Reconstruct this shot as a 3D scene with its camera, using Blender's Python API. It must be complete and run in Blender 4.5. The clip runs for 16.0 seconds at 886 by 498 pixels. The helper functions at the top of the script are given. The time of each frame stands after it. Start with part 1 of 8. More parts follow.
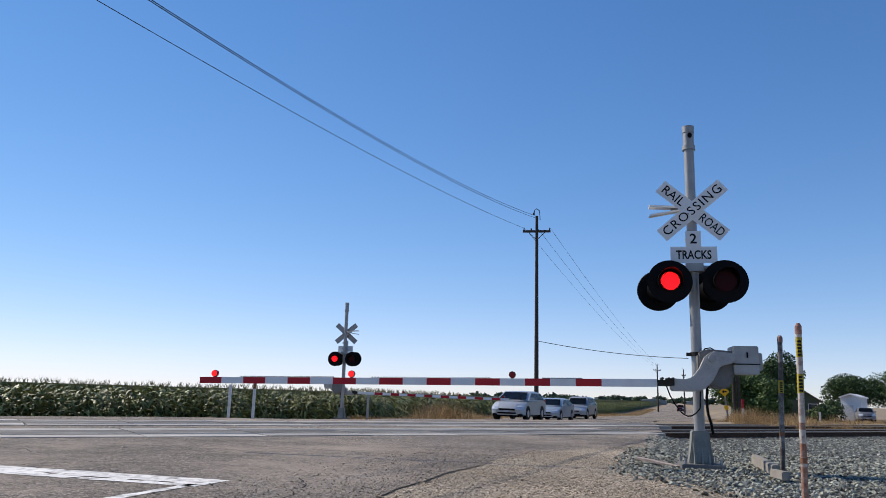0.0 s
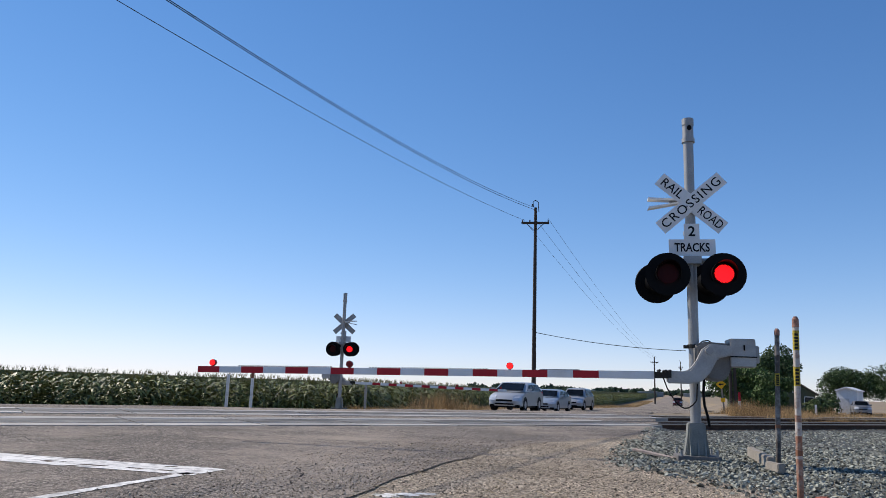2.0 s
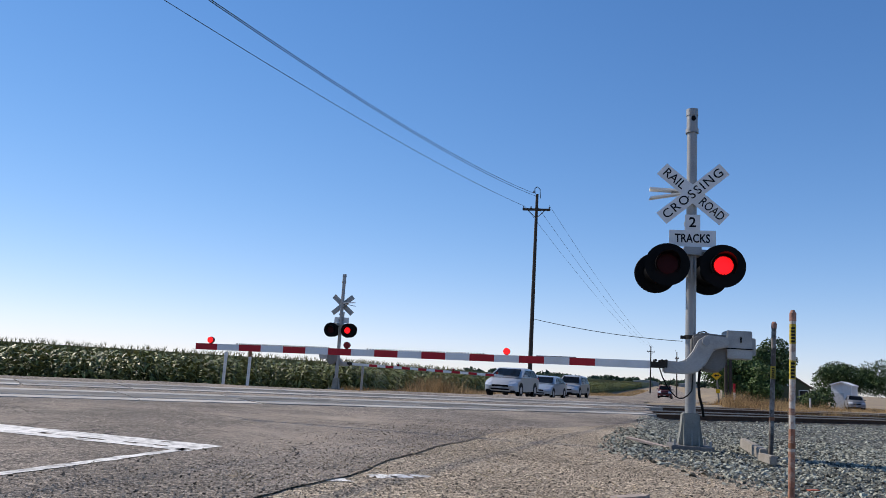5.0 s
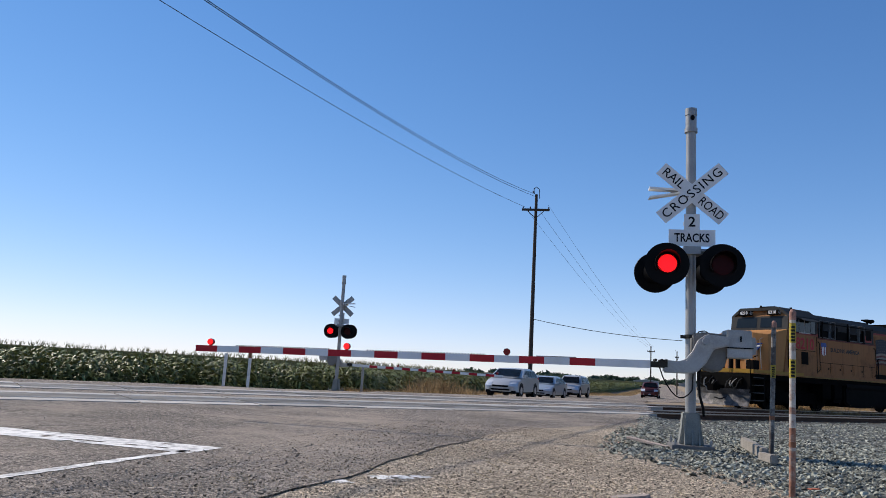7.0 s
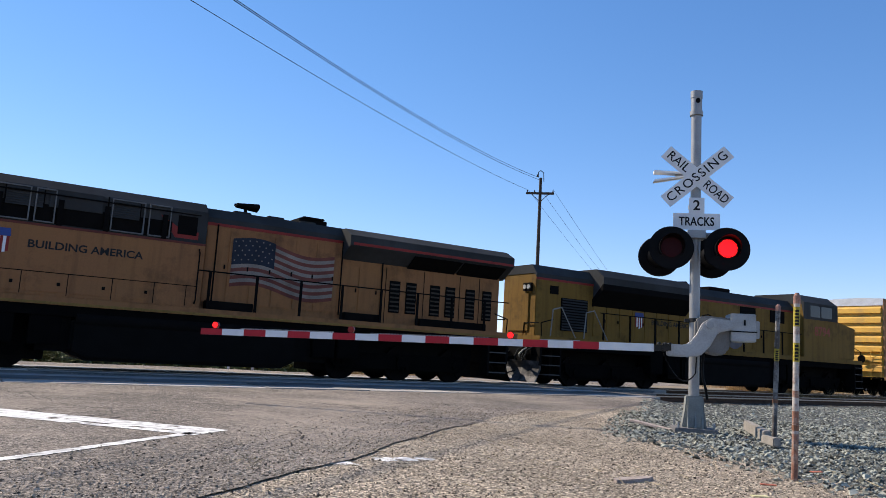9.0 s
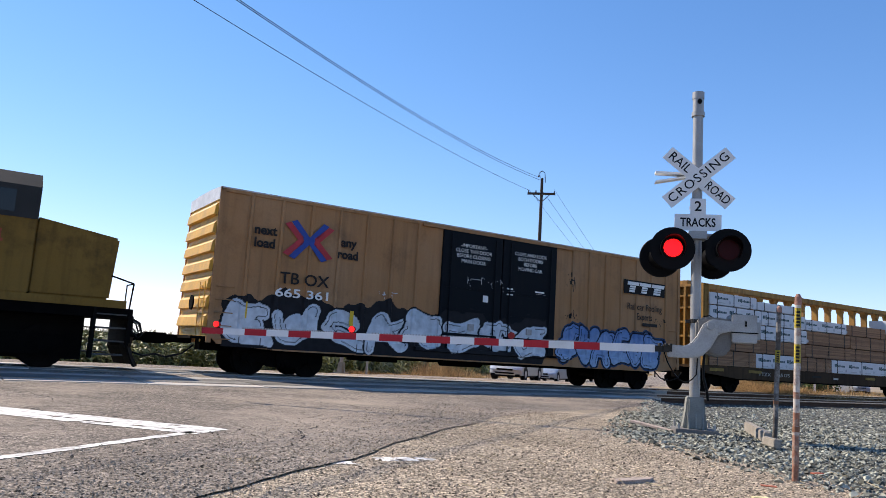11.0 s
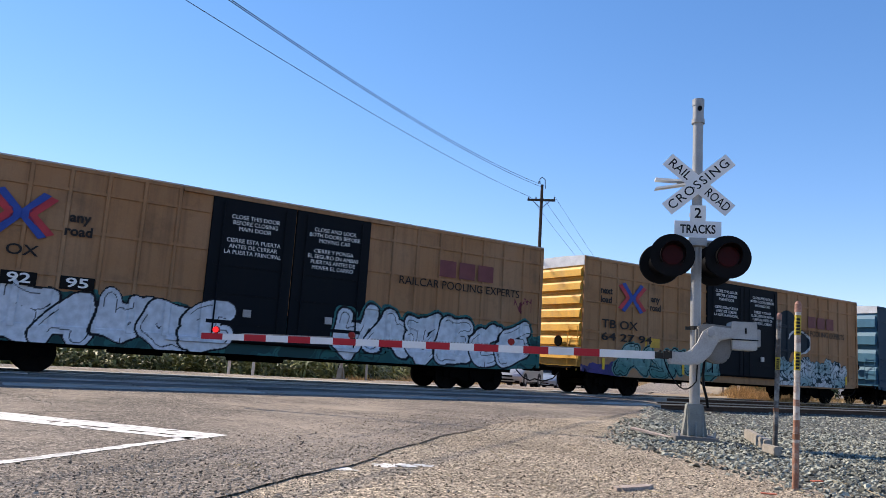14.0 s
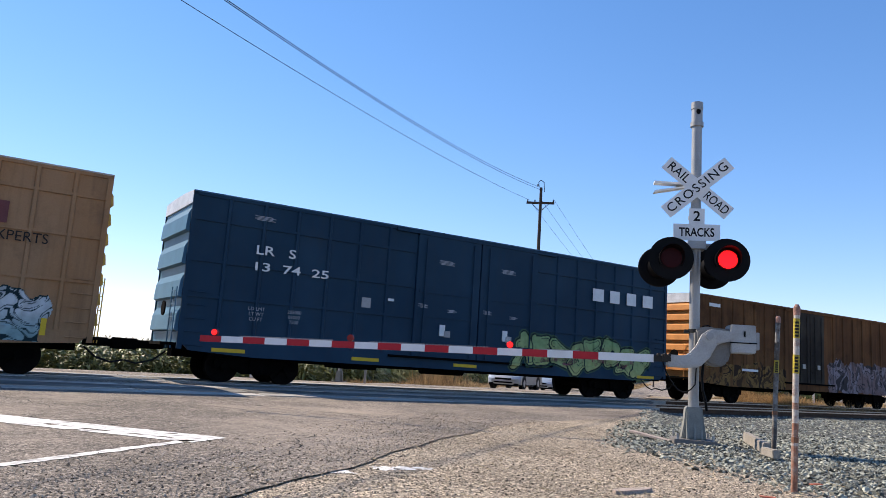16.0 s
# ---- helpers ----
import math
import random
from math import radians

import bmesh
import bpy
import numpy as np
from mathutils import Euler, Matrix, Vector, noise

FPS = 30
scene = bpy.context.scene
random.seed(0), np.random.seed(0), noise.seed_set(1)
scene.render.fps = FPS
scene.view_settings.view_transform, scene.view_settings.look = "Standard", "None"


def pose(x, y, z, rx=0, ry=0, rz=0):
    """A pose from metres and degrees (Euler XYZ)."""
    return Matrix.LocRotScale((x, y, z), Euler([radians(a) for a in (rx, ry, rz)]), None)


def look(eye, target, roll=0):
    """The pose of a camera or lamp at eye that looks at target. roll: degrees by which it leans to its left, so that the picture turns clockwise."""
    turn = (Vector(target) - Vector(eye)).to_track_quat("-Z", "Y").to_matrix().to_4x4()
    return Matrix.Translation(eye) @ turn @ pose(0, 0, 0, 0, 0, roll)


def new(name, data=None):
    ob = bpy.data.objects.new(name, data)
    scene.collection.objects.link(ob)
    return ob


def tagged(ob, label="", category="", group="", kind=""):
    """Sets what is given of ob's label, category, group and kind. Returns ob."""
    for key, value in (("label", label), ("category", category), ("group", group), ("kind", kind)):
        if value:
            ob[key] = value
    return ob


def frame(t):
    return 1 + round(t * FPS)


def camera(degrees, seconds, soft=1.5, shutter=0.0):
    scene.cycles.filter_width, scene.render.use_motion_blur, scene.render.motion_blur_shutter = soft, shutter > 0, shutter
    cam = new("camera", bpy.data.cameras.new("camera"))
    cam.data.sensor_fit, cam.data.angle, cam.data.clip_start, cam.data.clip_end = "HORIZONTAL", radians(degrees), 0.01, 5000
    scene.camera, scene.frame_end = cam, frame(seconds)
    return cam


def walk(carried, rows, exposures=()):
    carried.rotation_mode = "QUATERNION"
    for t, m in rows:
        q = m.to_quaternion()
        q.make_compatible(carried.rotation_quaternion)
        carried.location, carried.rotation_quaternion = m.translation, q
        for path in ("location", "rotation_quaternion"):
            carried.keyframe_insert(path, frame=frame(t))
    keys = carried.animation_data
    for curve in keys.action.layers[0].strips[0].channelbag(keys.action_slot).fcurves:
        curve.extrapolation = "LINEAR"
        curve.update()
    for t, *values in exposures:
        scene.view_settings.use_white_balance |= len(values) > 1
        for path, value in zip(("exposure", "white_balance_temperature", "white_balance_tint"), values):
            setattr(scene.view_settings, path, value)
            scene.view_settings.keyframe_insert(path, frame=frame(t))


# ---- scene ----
EYE = 0.95


def aim(pitch, yaw, roll):
    """Camera pose: degrees above the horizon, right of the road's line, and of lean."""
    return pose(0, 0, EYE, 0, 0, -yaw) @ pose(0, 0, 0, 90 + pitch) @ pose(0, 0, 0, 0, 0, roll)


cam = camera(61.80, 16.0, soft=0.5)
PATH = [
    (0.0, aim(11.194, -17.498, 1.600)),
    (0.5, aim(10.845, -17.475, 1.755)),
    (1.0, aim(10.597, -17.409, 1.827)),
    (1.5, aim(10.509, -17.364, 1.841)),
    (2.0, aim(10.498, -17.357, 1.965)),
    (2.5, aim(10.514, -17.310, 2.012)),
    (3.0, aim(10.332, -17.291, 2.491)),
    (3.5, aim(9.982, -17.282, 2.911)),
    (4.0, aim(9.456, -17.329, 3.476)),
    (4.3, aim(9.300, -17.330, 3.560)),
    (5.4, aim(9.270, -17.290, 3.520)),
    (6.5, aim(9.291, -17.260, 3.431)),
    (7.0, aim(9.321, -17.276, 3.251)),
    (7.5, aim(9.098, -17.341, 3.249)),
    (8.0, aim(8.746, -17.441, 3.270)),
    (8.5, aim(8.358, -17.472, 3.331)),
    (9.0, aim(8.039, -17.515, 3.298)),
    (9.4, aim(7.950, -17.540, 3.350)),
    (11.5, aim(8.123, -17.669, 3.622)),
    (12.0, aim(8.239, -17.739, 3.757)),
    (12.5, aim(8.360, -17.742, 3.790)),
    (13.0, aim(8.426, -17.733, 3.764)),
    (13.5, aim(8.483, -17.671, 3.713)),
    (14.0, aim(8.503, -17.627, 3.687)),
    (14.5, aim(8.579, -17.595, 3.650)),
    (15.0, aim(8.657, -17.603, 3.713)),
    (15.5, aim(8.731, -17.610, 3.744)),
    (16.0, aim(8.721, -17.561, 3.745)),
]
EXPOSURES = [(0, -0.01, 6500, 10), (7.0, 0.01, 6500, 10), (8.3, 0.15, 6580, 10), (9.2, 0.44, 6750, 11), (11.3, 0.58, 6900, 12), (15, 0.58, 6900, 12), (16, 0.61, 6900, 12)]
walk(cam, PATH, EXPOSURES)

# ---- world and sun ----
SUN_AZ, SUN_EL = -75.0, 42.0
world = bpy.data.worlds.new("world")
scene.world = world
world.use_nodes = True
wn = world.node_tree
sky = wn.nodes.new("ShaderNodeTexSky")
sky.sky_type, sky.sun_disc = "NISHITA", False
sky.sun_elevation, sky.sun_rotation = radians(SUN_EL), radians(SUN_AZ)
sky.altitude, sky.air_density, sky.dust_density, sky.ozone_density = 900, 0.85, 0.0, 2.2
hue = wn.nodes.new("ShaderNodeHueSaturation")
hue.inputs["Saturation"].default_value = 1.22
wn.links.new(sky.outputs[0], hue.inputs["Color"])
balance = wn.nodes.new("ShaderNodeVectorMath")
balance.operation = "MULTIPLY"
balance.inputs[1].default_value = (0.97, 0.955, 1.09)
wn.links.new(hue.outputs[0], balance.inputs[0])
# tone compression of the sky: bright horizon band rises less than deep blue above
sky_squeeze = wn.nodes.new("ShaderNodeVectorMath")
sky_squeeze.operation = "MULTIPLY_ADD"
sky_squeeze.inputs[1].default_value, sky_squeeze.inputs[2].default_value = (0.10, 0.10, 0.078), (1, 1, 1)
wn.links.new(balance.outputs[0], sky_squeeze.inputs[0])
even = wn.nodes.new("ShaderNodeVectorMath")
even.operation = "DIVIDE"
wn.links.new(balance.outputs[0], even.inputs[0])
wn.links.new(sky_squeeze.outputs[0], even.inputs[1])
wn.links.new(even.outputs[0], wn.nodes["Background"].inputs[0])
wn.nodes["Background"].inputs[1].default_value = 0.193
sun = new("sun", bpy.data.lights.new("sun", "SUN"))
sun.data.energy, sun.data.angle, sun.data.color = 5.0, radians(0.53), (1.0, 0.91, 0.80)
_a, _e = radians(SUN_AZ), radians(SUN_EL)
sun.matrix_world = look((50 * math.cos(_e) * math.sin(_a), 50 * math.cos(_e) * math.cos(_a), 50 * math.sin(_e)), (0, 0, 0))

# ---- materials ----
MATS = {}


def mat(name, color, rough=0.6, metal=0.0, var=0.25, scale=3.0, bump=0.2, fine=60.0, dirt=None, dirt_amount=0.5, dirt_scale=1.2, spec=0.2, coat=0.0, piece=0.0, speckle=None, island=0.0):
    """A surface with broad and fine variation, optional dirt patches and piece-to-piece change."""
    if name in MATS:
        return MATS[name]
    m = bpy.data.materials.new(name)
    m.use_nodes = True
    n, l = m.node_tree.nodes, m.node_tree.links
    b = n["Principled BSDF"]
    tc = n.new("ShaderNodeTexCoord")
    n1, n2 = n.new("ShaderNodeTexNoise"), n.new("ShaderNodeTexNoise")
    n1.inputs["Scale"].default_value, n1.inputs["Detail"].default_value = scale, 5
    n2.inputs["Scale"].default_value, n2.inputs["Detail"].default_value = fine, 3
    for k in (n1, n2):
        l.new(tc.outputs["Object"], k.inputs["Vector"])
    add = n.new("ShaderNodeMath"); add.operation = "ADD"
    l.new(n1.outputs[0], add.inputs[0]); l.new(n2.outputs[0], add.inputs[1])
    rng = n.new("ShaderNodeMapRange")
    rng.inputs[1].default_value, rng.inputs[2].default_value = 0.65, 1.35
    rng.inputs[3].default_value, rng.inputs[4].default_value = 1 - var, 1 + var
    l.new(add.outputs[0], rng.inputs[0])
    fac = rng.outputs[0]
    if piece:
        oi = n.new("ShaderNodeObjectInfo")
        pr = n.new("ShaderNodeMapRange"); pr.inputs[3].default_value, pr.inputs[4].default_value = 1 - piece, 1 + piece
        l.new(oi.outputs["Random"], pr.inputs[0])
        mu = n.new("ShaderNodeMath"); mu.operation = "MULTIPLY"
        l.new(fac, mu.inputs[0]); l.new(pr.outputs[0], mu.inputs[1]); fac = mu.outputs[0]
    if island:
        ge = n.new("ShaderNodeNewGeometry")
        pr = n.new("ShaderNodeMapRange"); pr.inputs[3].default_value, pr.inputs[4].default_value = 1 - island, 1 + island
        l.new(ge.outputs["Random Per Island"], pr.inputs[0])
        mu = n.new("ShaderNodeMath"); mu.operation = "MULTIPLY"
        l.new(fac, mu.inputs[0]); l.new(pr.outputs[0], mu.inputs[1]); fac = mu.outputs[0]
    height = add.outputs[0]
    if speckle:
        for sc, am in speckle:
            vo = n.new("ShaderNodeTexVoronoi"); vo.inputs["Scale"].default_value = sc
            l.new(tc.outputs["Object"], vo.inputs["Vector"])
            se = n.new("ShaderNodeSeparateColor"); l.new(vo.outputs["Color"], se.inputs[0])
            pr = n.new("ShaderNodeMapRange"); pr.inputs[3].default_value, pr.inputs[4].default_value = 1 - am, 1 + am
            l.new(se.outputs[0], pr.inputs[0])
            mu = n.new("ShaderNodeMath"); mu.operation = "MULTIPLY"
            l.new(fac, mu.inputs[0]); l.new(pr.outputs[0], mu.inputs[1]); fac = mu.outputs[0]
            sb = n.new("ShaderNodeMath"); sb.operation = "SUBTRACT"
            l.new(height, sb.inputs[0]); l.new(vo.outputs["Distance"], sb.inputs[1]); height = sb.outputs[0]
    mul = n.new("ShaderNodeVectorMath"); mul.operation = "SCALE"
    mul.inputs[0].default_value = color[:3]
    l.new(fac, mul.inputs["Scale"])
    out = mul.outputs[0]
    if dirt:
        n3 = n.new("ShaderNodeTexNoise"); n3.inputs["Scale"].default_value, n3.inputs["Detail"].default_value = dirt_scale, 8
        n3.inputs["Roughness"].default_value = 0.65
        l.new(tc.outputs["Object"], n3.inputs["Vector"])
        r3 = n.new("ShaderNodeMapRange"); r3.inputs[1].default_value, r3.inputs[2].default_value = 0.47, 0.68
        r3.inputs[4].default_value = dirt_amount
        l.new(n3.outputs[0], r3.inputs[0])
        mx = n.new("ShaderNodeMix"); mx.data_type = "RGBA"
        l.new(r3.outputs[0], mx.inputs[0]); l.new(out, mx.inputs[6]); mx.inputs[7].default_value = (*dirt, 1)
        out = mx.outputs[2]
    l.new(out, b.inputs["Base Color"])
    b.inputs["Roughness"].default_value, b.inputs["Metallic"].default_value = rough, metal
    b.inputs["Specular IOR Level"].default_value = spec
    b.inputs["Coat Weight"].default_value = coat
    if bump:
        bp = n.new("ShaderNodeBump"); bp.inputs["Strength"].default_value, bp.inputs["Distance"].default_value = bump, 0.01
        l.new(height, bp.inputs["Height"]); l.new(bp.outputs[0], b.inputs["Normal"])
    MATS[name] = m
    return m


def glow(name, color, strength):
    m = bpy.data.materials.new(name); m.use_nodes = True
    b = m.node_tree.nodes["Principled BSDF"]
    b.inputs["Base Color"].default_value = (*color, 1)
    b.inputs["Emission Color"].default_value = (*color, 1)
    b.inputs["Emission Strength"].default_value = strength
    return m


STEEL = mat("galvanised steel", (0.31, 0.31, 0.305), 0.45, 0.35, 0.15, 4, 0.1, dirt=(0.3, 0.29, 0.27), dirt_amount=0.4)
ALU = mat("painted grey casting", (0.40, 0.395, 0.38), 0.6, 0.1, 0.2, 3, 0.15, dirt=(0.22, 0.2, 0.175), dirt_amount=0.6)
BLACK = mat("black paint", (0.004, 0.004, 0.0045), 0.45, 0, 0.2, 5, 0.05, spec=0.08)
WHITE = mat("white sheeting", (0.72, 0.73, 0.73), 0.5, 0, 0.06, 4, 0.05, dirt=(0.5, 0.48, 0.44), dirt_amount=0.35)
RED = mat("red sheeting", (0.42, 0.02, 0.03), 0.45, 0, 0.12, 4, 0.05)
LETTER = mat("black lettering", (0.012, 0.012, 0.012), 0.5, 0, 0.1, 5, 0)
LENS = mat("dark red lens", (0.03, 0.002, 0.003), 0.3, 0, 0.1, 40, 0.1, spec=0.08)
LIT = glow("lit red signal", (1.0, 0.004, 0.008), 1.5)
LIT_SMALL = glow("lit red marker", (1.0, 0.01, 0.01), 1.5)
RUBBER = mat("black rubber", (0.015, 0.015, 0.015), 0.8, 0, 0.2, 8, 0.2)
ASPHALT = mat("worn asphalt", (0.185, 0.157, 0.13), 0.9, 0, 0.4, 0.45, 1.0, 45, dirt=(0.375, 0.31, 0.245), dirt_amount=0.85, dirt_scale=0.3, speckle=((70, 0.75), (28, 0.45)))
SHOULDER = mat("gravelly shoulder", (0.315, 0.258, 0.19), 0.95, 0, 0.45, 0.5, 1.0, 60, dirt=(0.36, 0.305, 0.24), dirt_amount=0.6, dirt_scale=0.35, speckle=((70, 0.8), (34, 0.5)))
DIRT = mat("dry soil", (0.24, 0.19, 0.135), 0.95, 0, 0.35, 0.3, 0.6, 12, dirt=(0.33, 0.26, 0.15), dirt_amount=0.8, dirt_scale=0.08)
RAIL = mat("railhead steel", (0.32, 0.28, 0.25), 0.3, 0.9, 0.15, 5, 0.05)
RUST = mat("rusty rail side", (0.10, 0.055, 0.035), 0.85, 0.2, 0.3, 6, 0.2)
TIE = mat("weathered tie", (0.09, 0.075, 0.06), 0.9, 0, 0.3, 4, 0.4, piece=0.3)
# base darker than the stones: shade in the gaps between them is painted in
BALLAST = mat("crushed stone bed", (0.075, 0.078, 0.07), 0.95, 0, 0.6, 1.0, 1.2, 25, dirt=(0.2, 0.19, 0.17), dirt_amount=0.4, speckle=((18, 0.6), (40, 0.4)))
PAINT = mat("worn road paint", (0.72, 0.70, 0.66), 0.8, 0, 0.2, 2, 0.4, 50, dirt=(0.2, 0.19, 0.18), dirt_amount=0.95, dirt_scale=7)
WOOD_DARK = mat("weathered pole wood", (0.055, 0.045, 0.038), 0.85, 0, 0.35, 6, 0.4)
WOOD_GREY = mat("grey weathered timber", (0.26, 0.235, 0.2), 0.85, 0, 0.25, 6, 0.4)
WIRE = mat("wire", (0.02, 0.02, 0.022), 0.6, 0.3, 0.1, 5, 0)


# ---- mesh helpers ----
def bx(bm, x0, x1, y0, y1, z0, z1, m=None):
    c = Matrix.Translation(((x0 + x1) / 2, (y0 + y1) / 2, (z0 + z1) / 2)) @ Matrix.Diagonal((abs(x1 - x0), abs(y1 - y0), abs(z1 - z0), 1))
    return bmesh.ops.create_cube(bm, size=1, matrix=(m @ c) if m else c)["verts"]


def rod(bm, p, q, r, r2=None, n=12, caps=True):
    p, q = Vector(p), Vector(q)
    m = Matrix.Translation((p + q) / 2) @ (q - p).to_track_quat("Z", "Y").to_matrix().to_4x4()
    return bmesh.ops.create_cone(bm, cap_ends=caps, segments=n, radius1=r, radius2=r if r2 is None else r2, depth=(q - p).length, matrix=m)["verts"]


def prism(bm, pts, a, b, axis="y"):
    """Extrude a polygon between a and b along an axis; pts are the other two coordinates in order."""
    put = {"y": lambda u, v, w: (u, w, v), "x": lambda u, v, w: (w, u, v), "z": lambda u, v, w: (u, v, w)}[axis]
    lo = [bm.verts.new(put(u, v, a)) for u, v in pts]
    hi = [bm.verts.new(put(u, v, b)) for u, v in pts]
    n = len(pts)
    bm.faces.new(lo); bm.faces.new(hi[::-1])
    for i in range(n):
        bm.faces.new((lo[i], hi[i], hi[(i + 1) % n], lo[(i + 1) % n]))


def tube(bm, pts, r, n=6):
    """A thin tube along points."""
    for p, q in zip(pts, pts[1:]):
        rod(bm, p, q, r, n=n, caps=True)


def mesh_of(name, bm, material, bevel=0.0, smooth=False):
    bmesh.ops.recalc_face_normals(bm, faces=bm.faces)
    if bevel:
        es = [e for e in bm.edges if len(e.link_faces) == 2 and e.calc_face_angle(0) > 0.6]
        bmesh.ops.bevel(bm, geom=es, offset=bevel, segments=2, affect="EDGES", clamp_overlap=True)
    me = bpy.data.meshes.new(name)
    bm.to_mesh(me); bm.free()
    me.materials.append(material)
    if smooth:
        me.shade_smooth()
        me.set_sharp_from_angle(angle=radians(40))
    return me


def part(name, bm, material, parent=None, label="", m=None, bevel=0.0, smooth=False):
    """Link a bmesh as one mesh object under a thing or a part."""
    ob = new(name, mesh_of(name, bm, material, bevel, smooth))
    if parent:
        ob.parent = parent
    if m is not None:
        ob.matrix_basis = m
    if label:
        ob["label"] = label
    return ob


def again(ob, m, parent=None):
    """Another object on the same mesh."""
    o = new(ob.name.split(".")[0], ob.data)
    o.parent = parent if parent else ob.parent
    o.matrix_basis = m
    return o


def thing(name, m, label, category, group="", kind=""):
    e = new(name)
    e.matrix_basis = m
    e.empty_display_size = 0.2
    return tagged(e, label, category, group, kind)


def words(text, size, material, parent, m, name="lettering", bold=0.0, spacing=1.0, fit=None):
    """Flat raised letters from the built-in font, in the plane x, y of m, centred."""
    cu = bpy.data.curves.new(name, "FONT")
    cu.body, cu.size, cu.extrude, cu.align_x, cu.align_y = text, size, 0.002, "CENTER", "CENTER"
    cu.offset, cu.space_character, cu.resolution_u = bold, spacing, 3
    tmp = bpy.data.objects.new(name, cu)
    scene.collection.objects.link(tmp)
    me = bpy.data.meshes.new_from_object(tmp.evaluated_get(bpy.context.evaluated_depsgraph_get()))
    bpy.data.objects.remove(tmp)
    me.materials.clear(); me.materials.append(material)
    ob = new(name, me)
    ob.parent = parent
    if fit:
        xs = [v.co.x for v in me.vertices]
        k = fit / max(0.01, max(xs) - min(xs))
        for v in me.vertices:
            v.co.x *= k
    ob.matrix_basis = m
    return ob


FACE = pose(0, 0, 0, 90)  # letters that stand upright and face -y


# ---- plan: the tracks cross the road at a slant ----
TRACK_TURN = 50.0
DIR = Vector((math.cos(radians(TRACK_TURN)), math.sin(radians(TRACK_TURN)), 0))
OUT = Vector((-DIR.y, DIR.x, 0))
FAR_TRACK, NEAR_TRACK = 21.45, 16.9


def on_track(s, p, z=0.0):
    """Pose with x along the tracks, y away from the viewer's side."""
    c = DIR * s + OUT * p
    return pose(c.x, c.y, z, 0, 0, TRACK_TURN)


def smooth(a, b, x):
    x = min(1, max(0, (x - a) / (b - a)))
    return x * x * (3 - 2 * x)


def bend(y):
    return 5.5 * smooth(50, 100, y)


def road_left(y):
    return -40 + 29 * smooth(8, 27, y) + bend(y)


def road_right(y):
    if y < 11:
        return -2.7
    if y < 24:
        return -2.7 + 2.2 * smooth(11, 20, y)
    return -0.5 - 0.6 * smooth(24, 40, y) + bend(y)


def level(x, y):
    p = x * OUT.x + y * OUT.y
    off = smooth(25, 37, p)
    side = 1 - smooth(-20, -15.5, x - bend(y))
    bed = 0.16 * smooth(12.3, 14.2, p) * (1 - smooth(24.3, 26.5, p))
    on = smooth(road_left(y) - 1, road_left(y) + 0.5, x) * (1 - smooth(road_right(y) - 0.2, road_right(y) + 0.8, x))
    bed *= 1 - on
    return -off * (0.45 + 0.45 * side) - 0.35 * smooth(45, 90, y) - 0.75 * smooth(85, 145, y) * (1 - smooth(5, 9, x)) - bed


def lines(*spans):
    out = []
    for a, b, step in spans:
        out += [a + step * i for i in range(int(round((b - a) / step)))]
    return out


# ---- ground ----
def sheet(name, xs, ys, f, material, keep=None):
    vs, fs, idx = [], [], {}
    for j, y in enumerate(ys):
        for i, x in enumerate(xs):
            vs.append((x, y, f(x, y)))
    w = len(xs)
    for j in range(len(ys) - 1):
        for i in range(w - 1):
            if keep is None or keep((xs[i] + xs[i + 1]) / 2, (ys[j] + ys[j + 1]) / 2):
                fs.append((j * w + i, j * w + i + 1, j * w + w + i + 1, j * w + w + i))
    me = bpy.data.meshes.new(name)
    me.from_pydata(vs, [], fs)
    me.materials.append(material)
    me.shade_smooth()
    return new(name, me)


GX = lines((-3000, -200, 400), (-200, -50, 15), (-50, 40, 1.0), (40, 200, 16), (200, 3001, 400))
GY = lines((-3000, -100, 400), (-100, -10, 15), (-10, 70, 1.0), (70, 300, 15), (300, 3501, 400))
tagged(sheet("ground", GX, GY, lambda x, y: level(x, y) - 0.03, DIRT), "dry tan soil and stubble beside the road", "ground", kind="structure")


def strip(name, left, right, ys, lift, material, n=14):
    vs, fs = [], []
    for y in ys:
        a, b = left(y), right(y)
        for i in range(n + 1):
            x = a + (b - a) * i / n
            vs.append((x, y, level(x, y) + (lift(x, y) if callable(lift) else lift)))
    for j in range(len(ys) - 1):
        for i in range(n):
            k = j * (n + 1) + i
            fs.append((k, k + 1, k + n + 2, k + n + 1))
    me = bpy.data.meshes.new(name)
    me.from_pydata(vs, [], fs); me.materials.append(material); me.shade_smooth()
    return new(name, me)


def ragged(y):
    return road_right(y) + 0.05 * math.sin(y * 1.3) + 0.03 * math.sin(y * 3.1 + 1) + 0.008 * math.sin(y * 11.7)


RY = lines((-30, 0, 1.5), (0, 14, 0.08), (14, 45, 0.3), (45, 120, 4), (120, 1001, 80))
road = tagged(strip("road", road_left, ragged, RY, 0.012, ASPHALT, 44), "worn grey asphalt road with cracks", "road", kind="structure")


def drop(y):
    """How far the gravel lies under the asphalt's broken edge."""
    return 0.0095 * (1 - smooth(9.2, 11.6, y))


def shoulder_right(y):
    return max(-0.4, 0.3 + max(0, 10.8 - y) * 0.62) + 0.1 * math.sin(y * 1.7) + 0.07 * math.sin(y * 4.3)


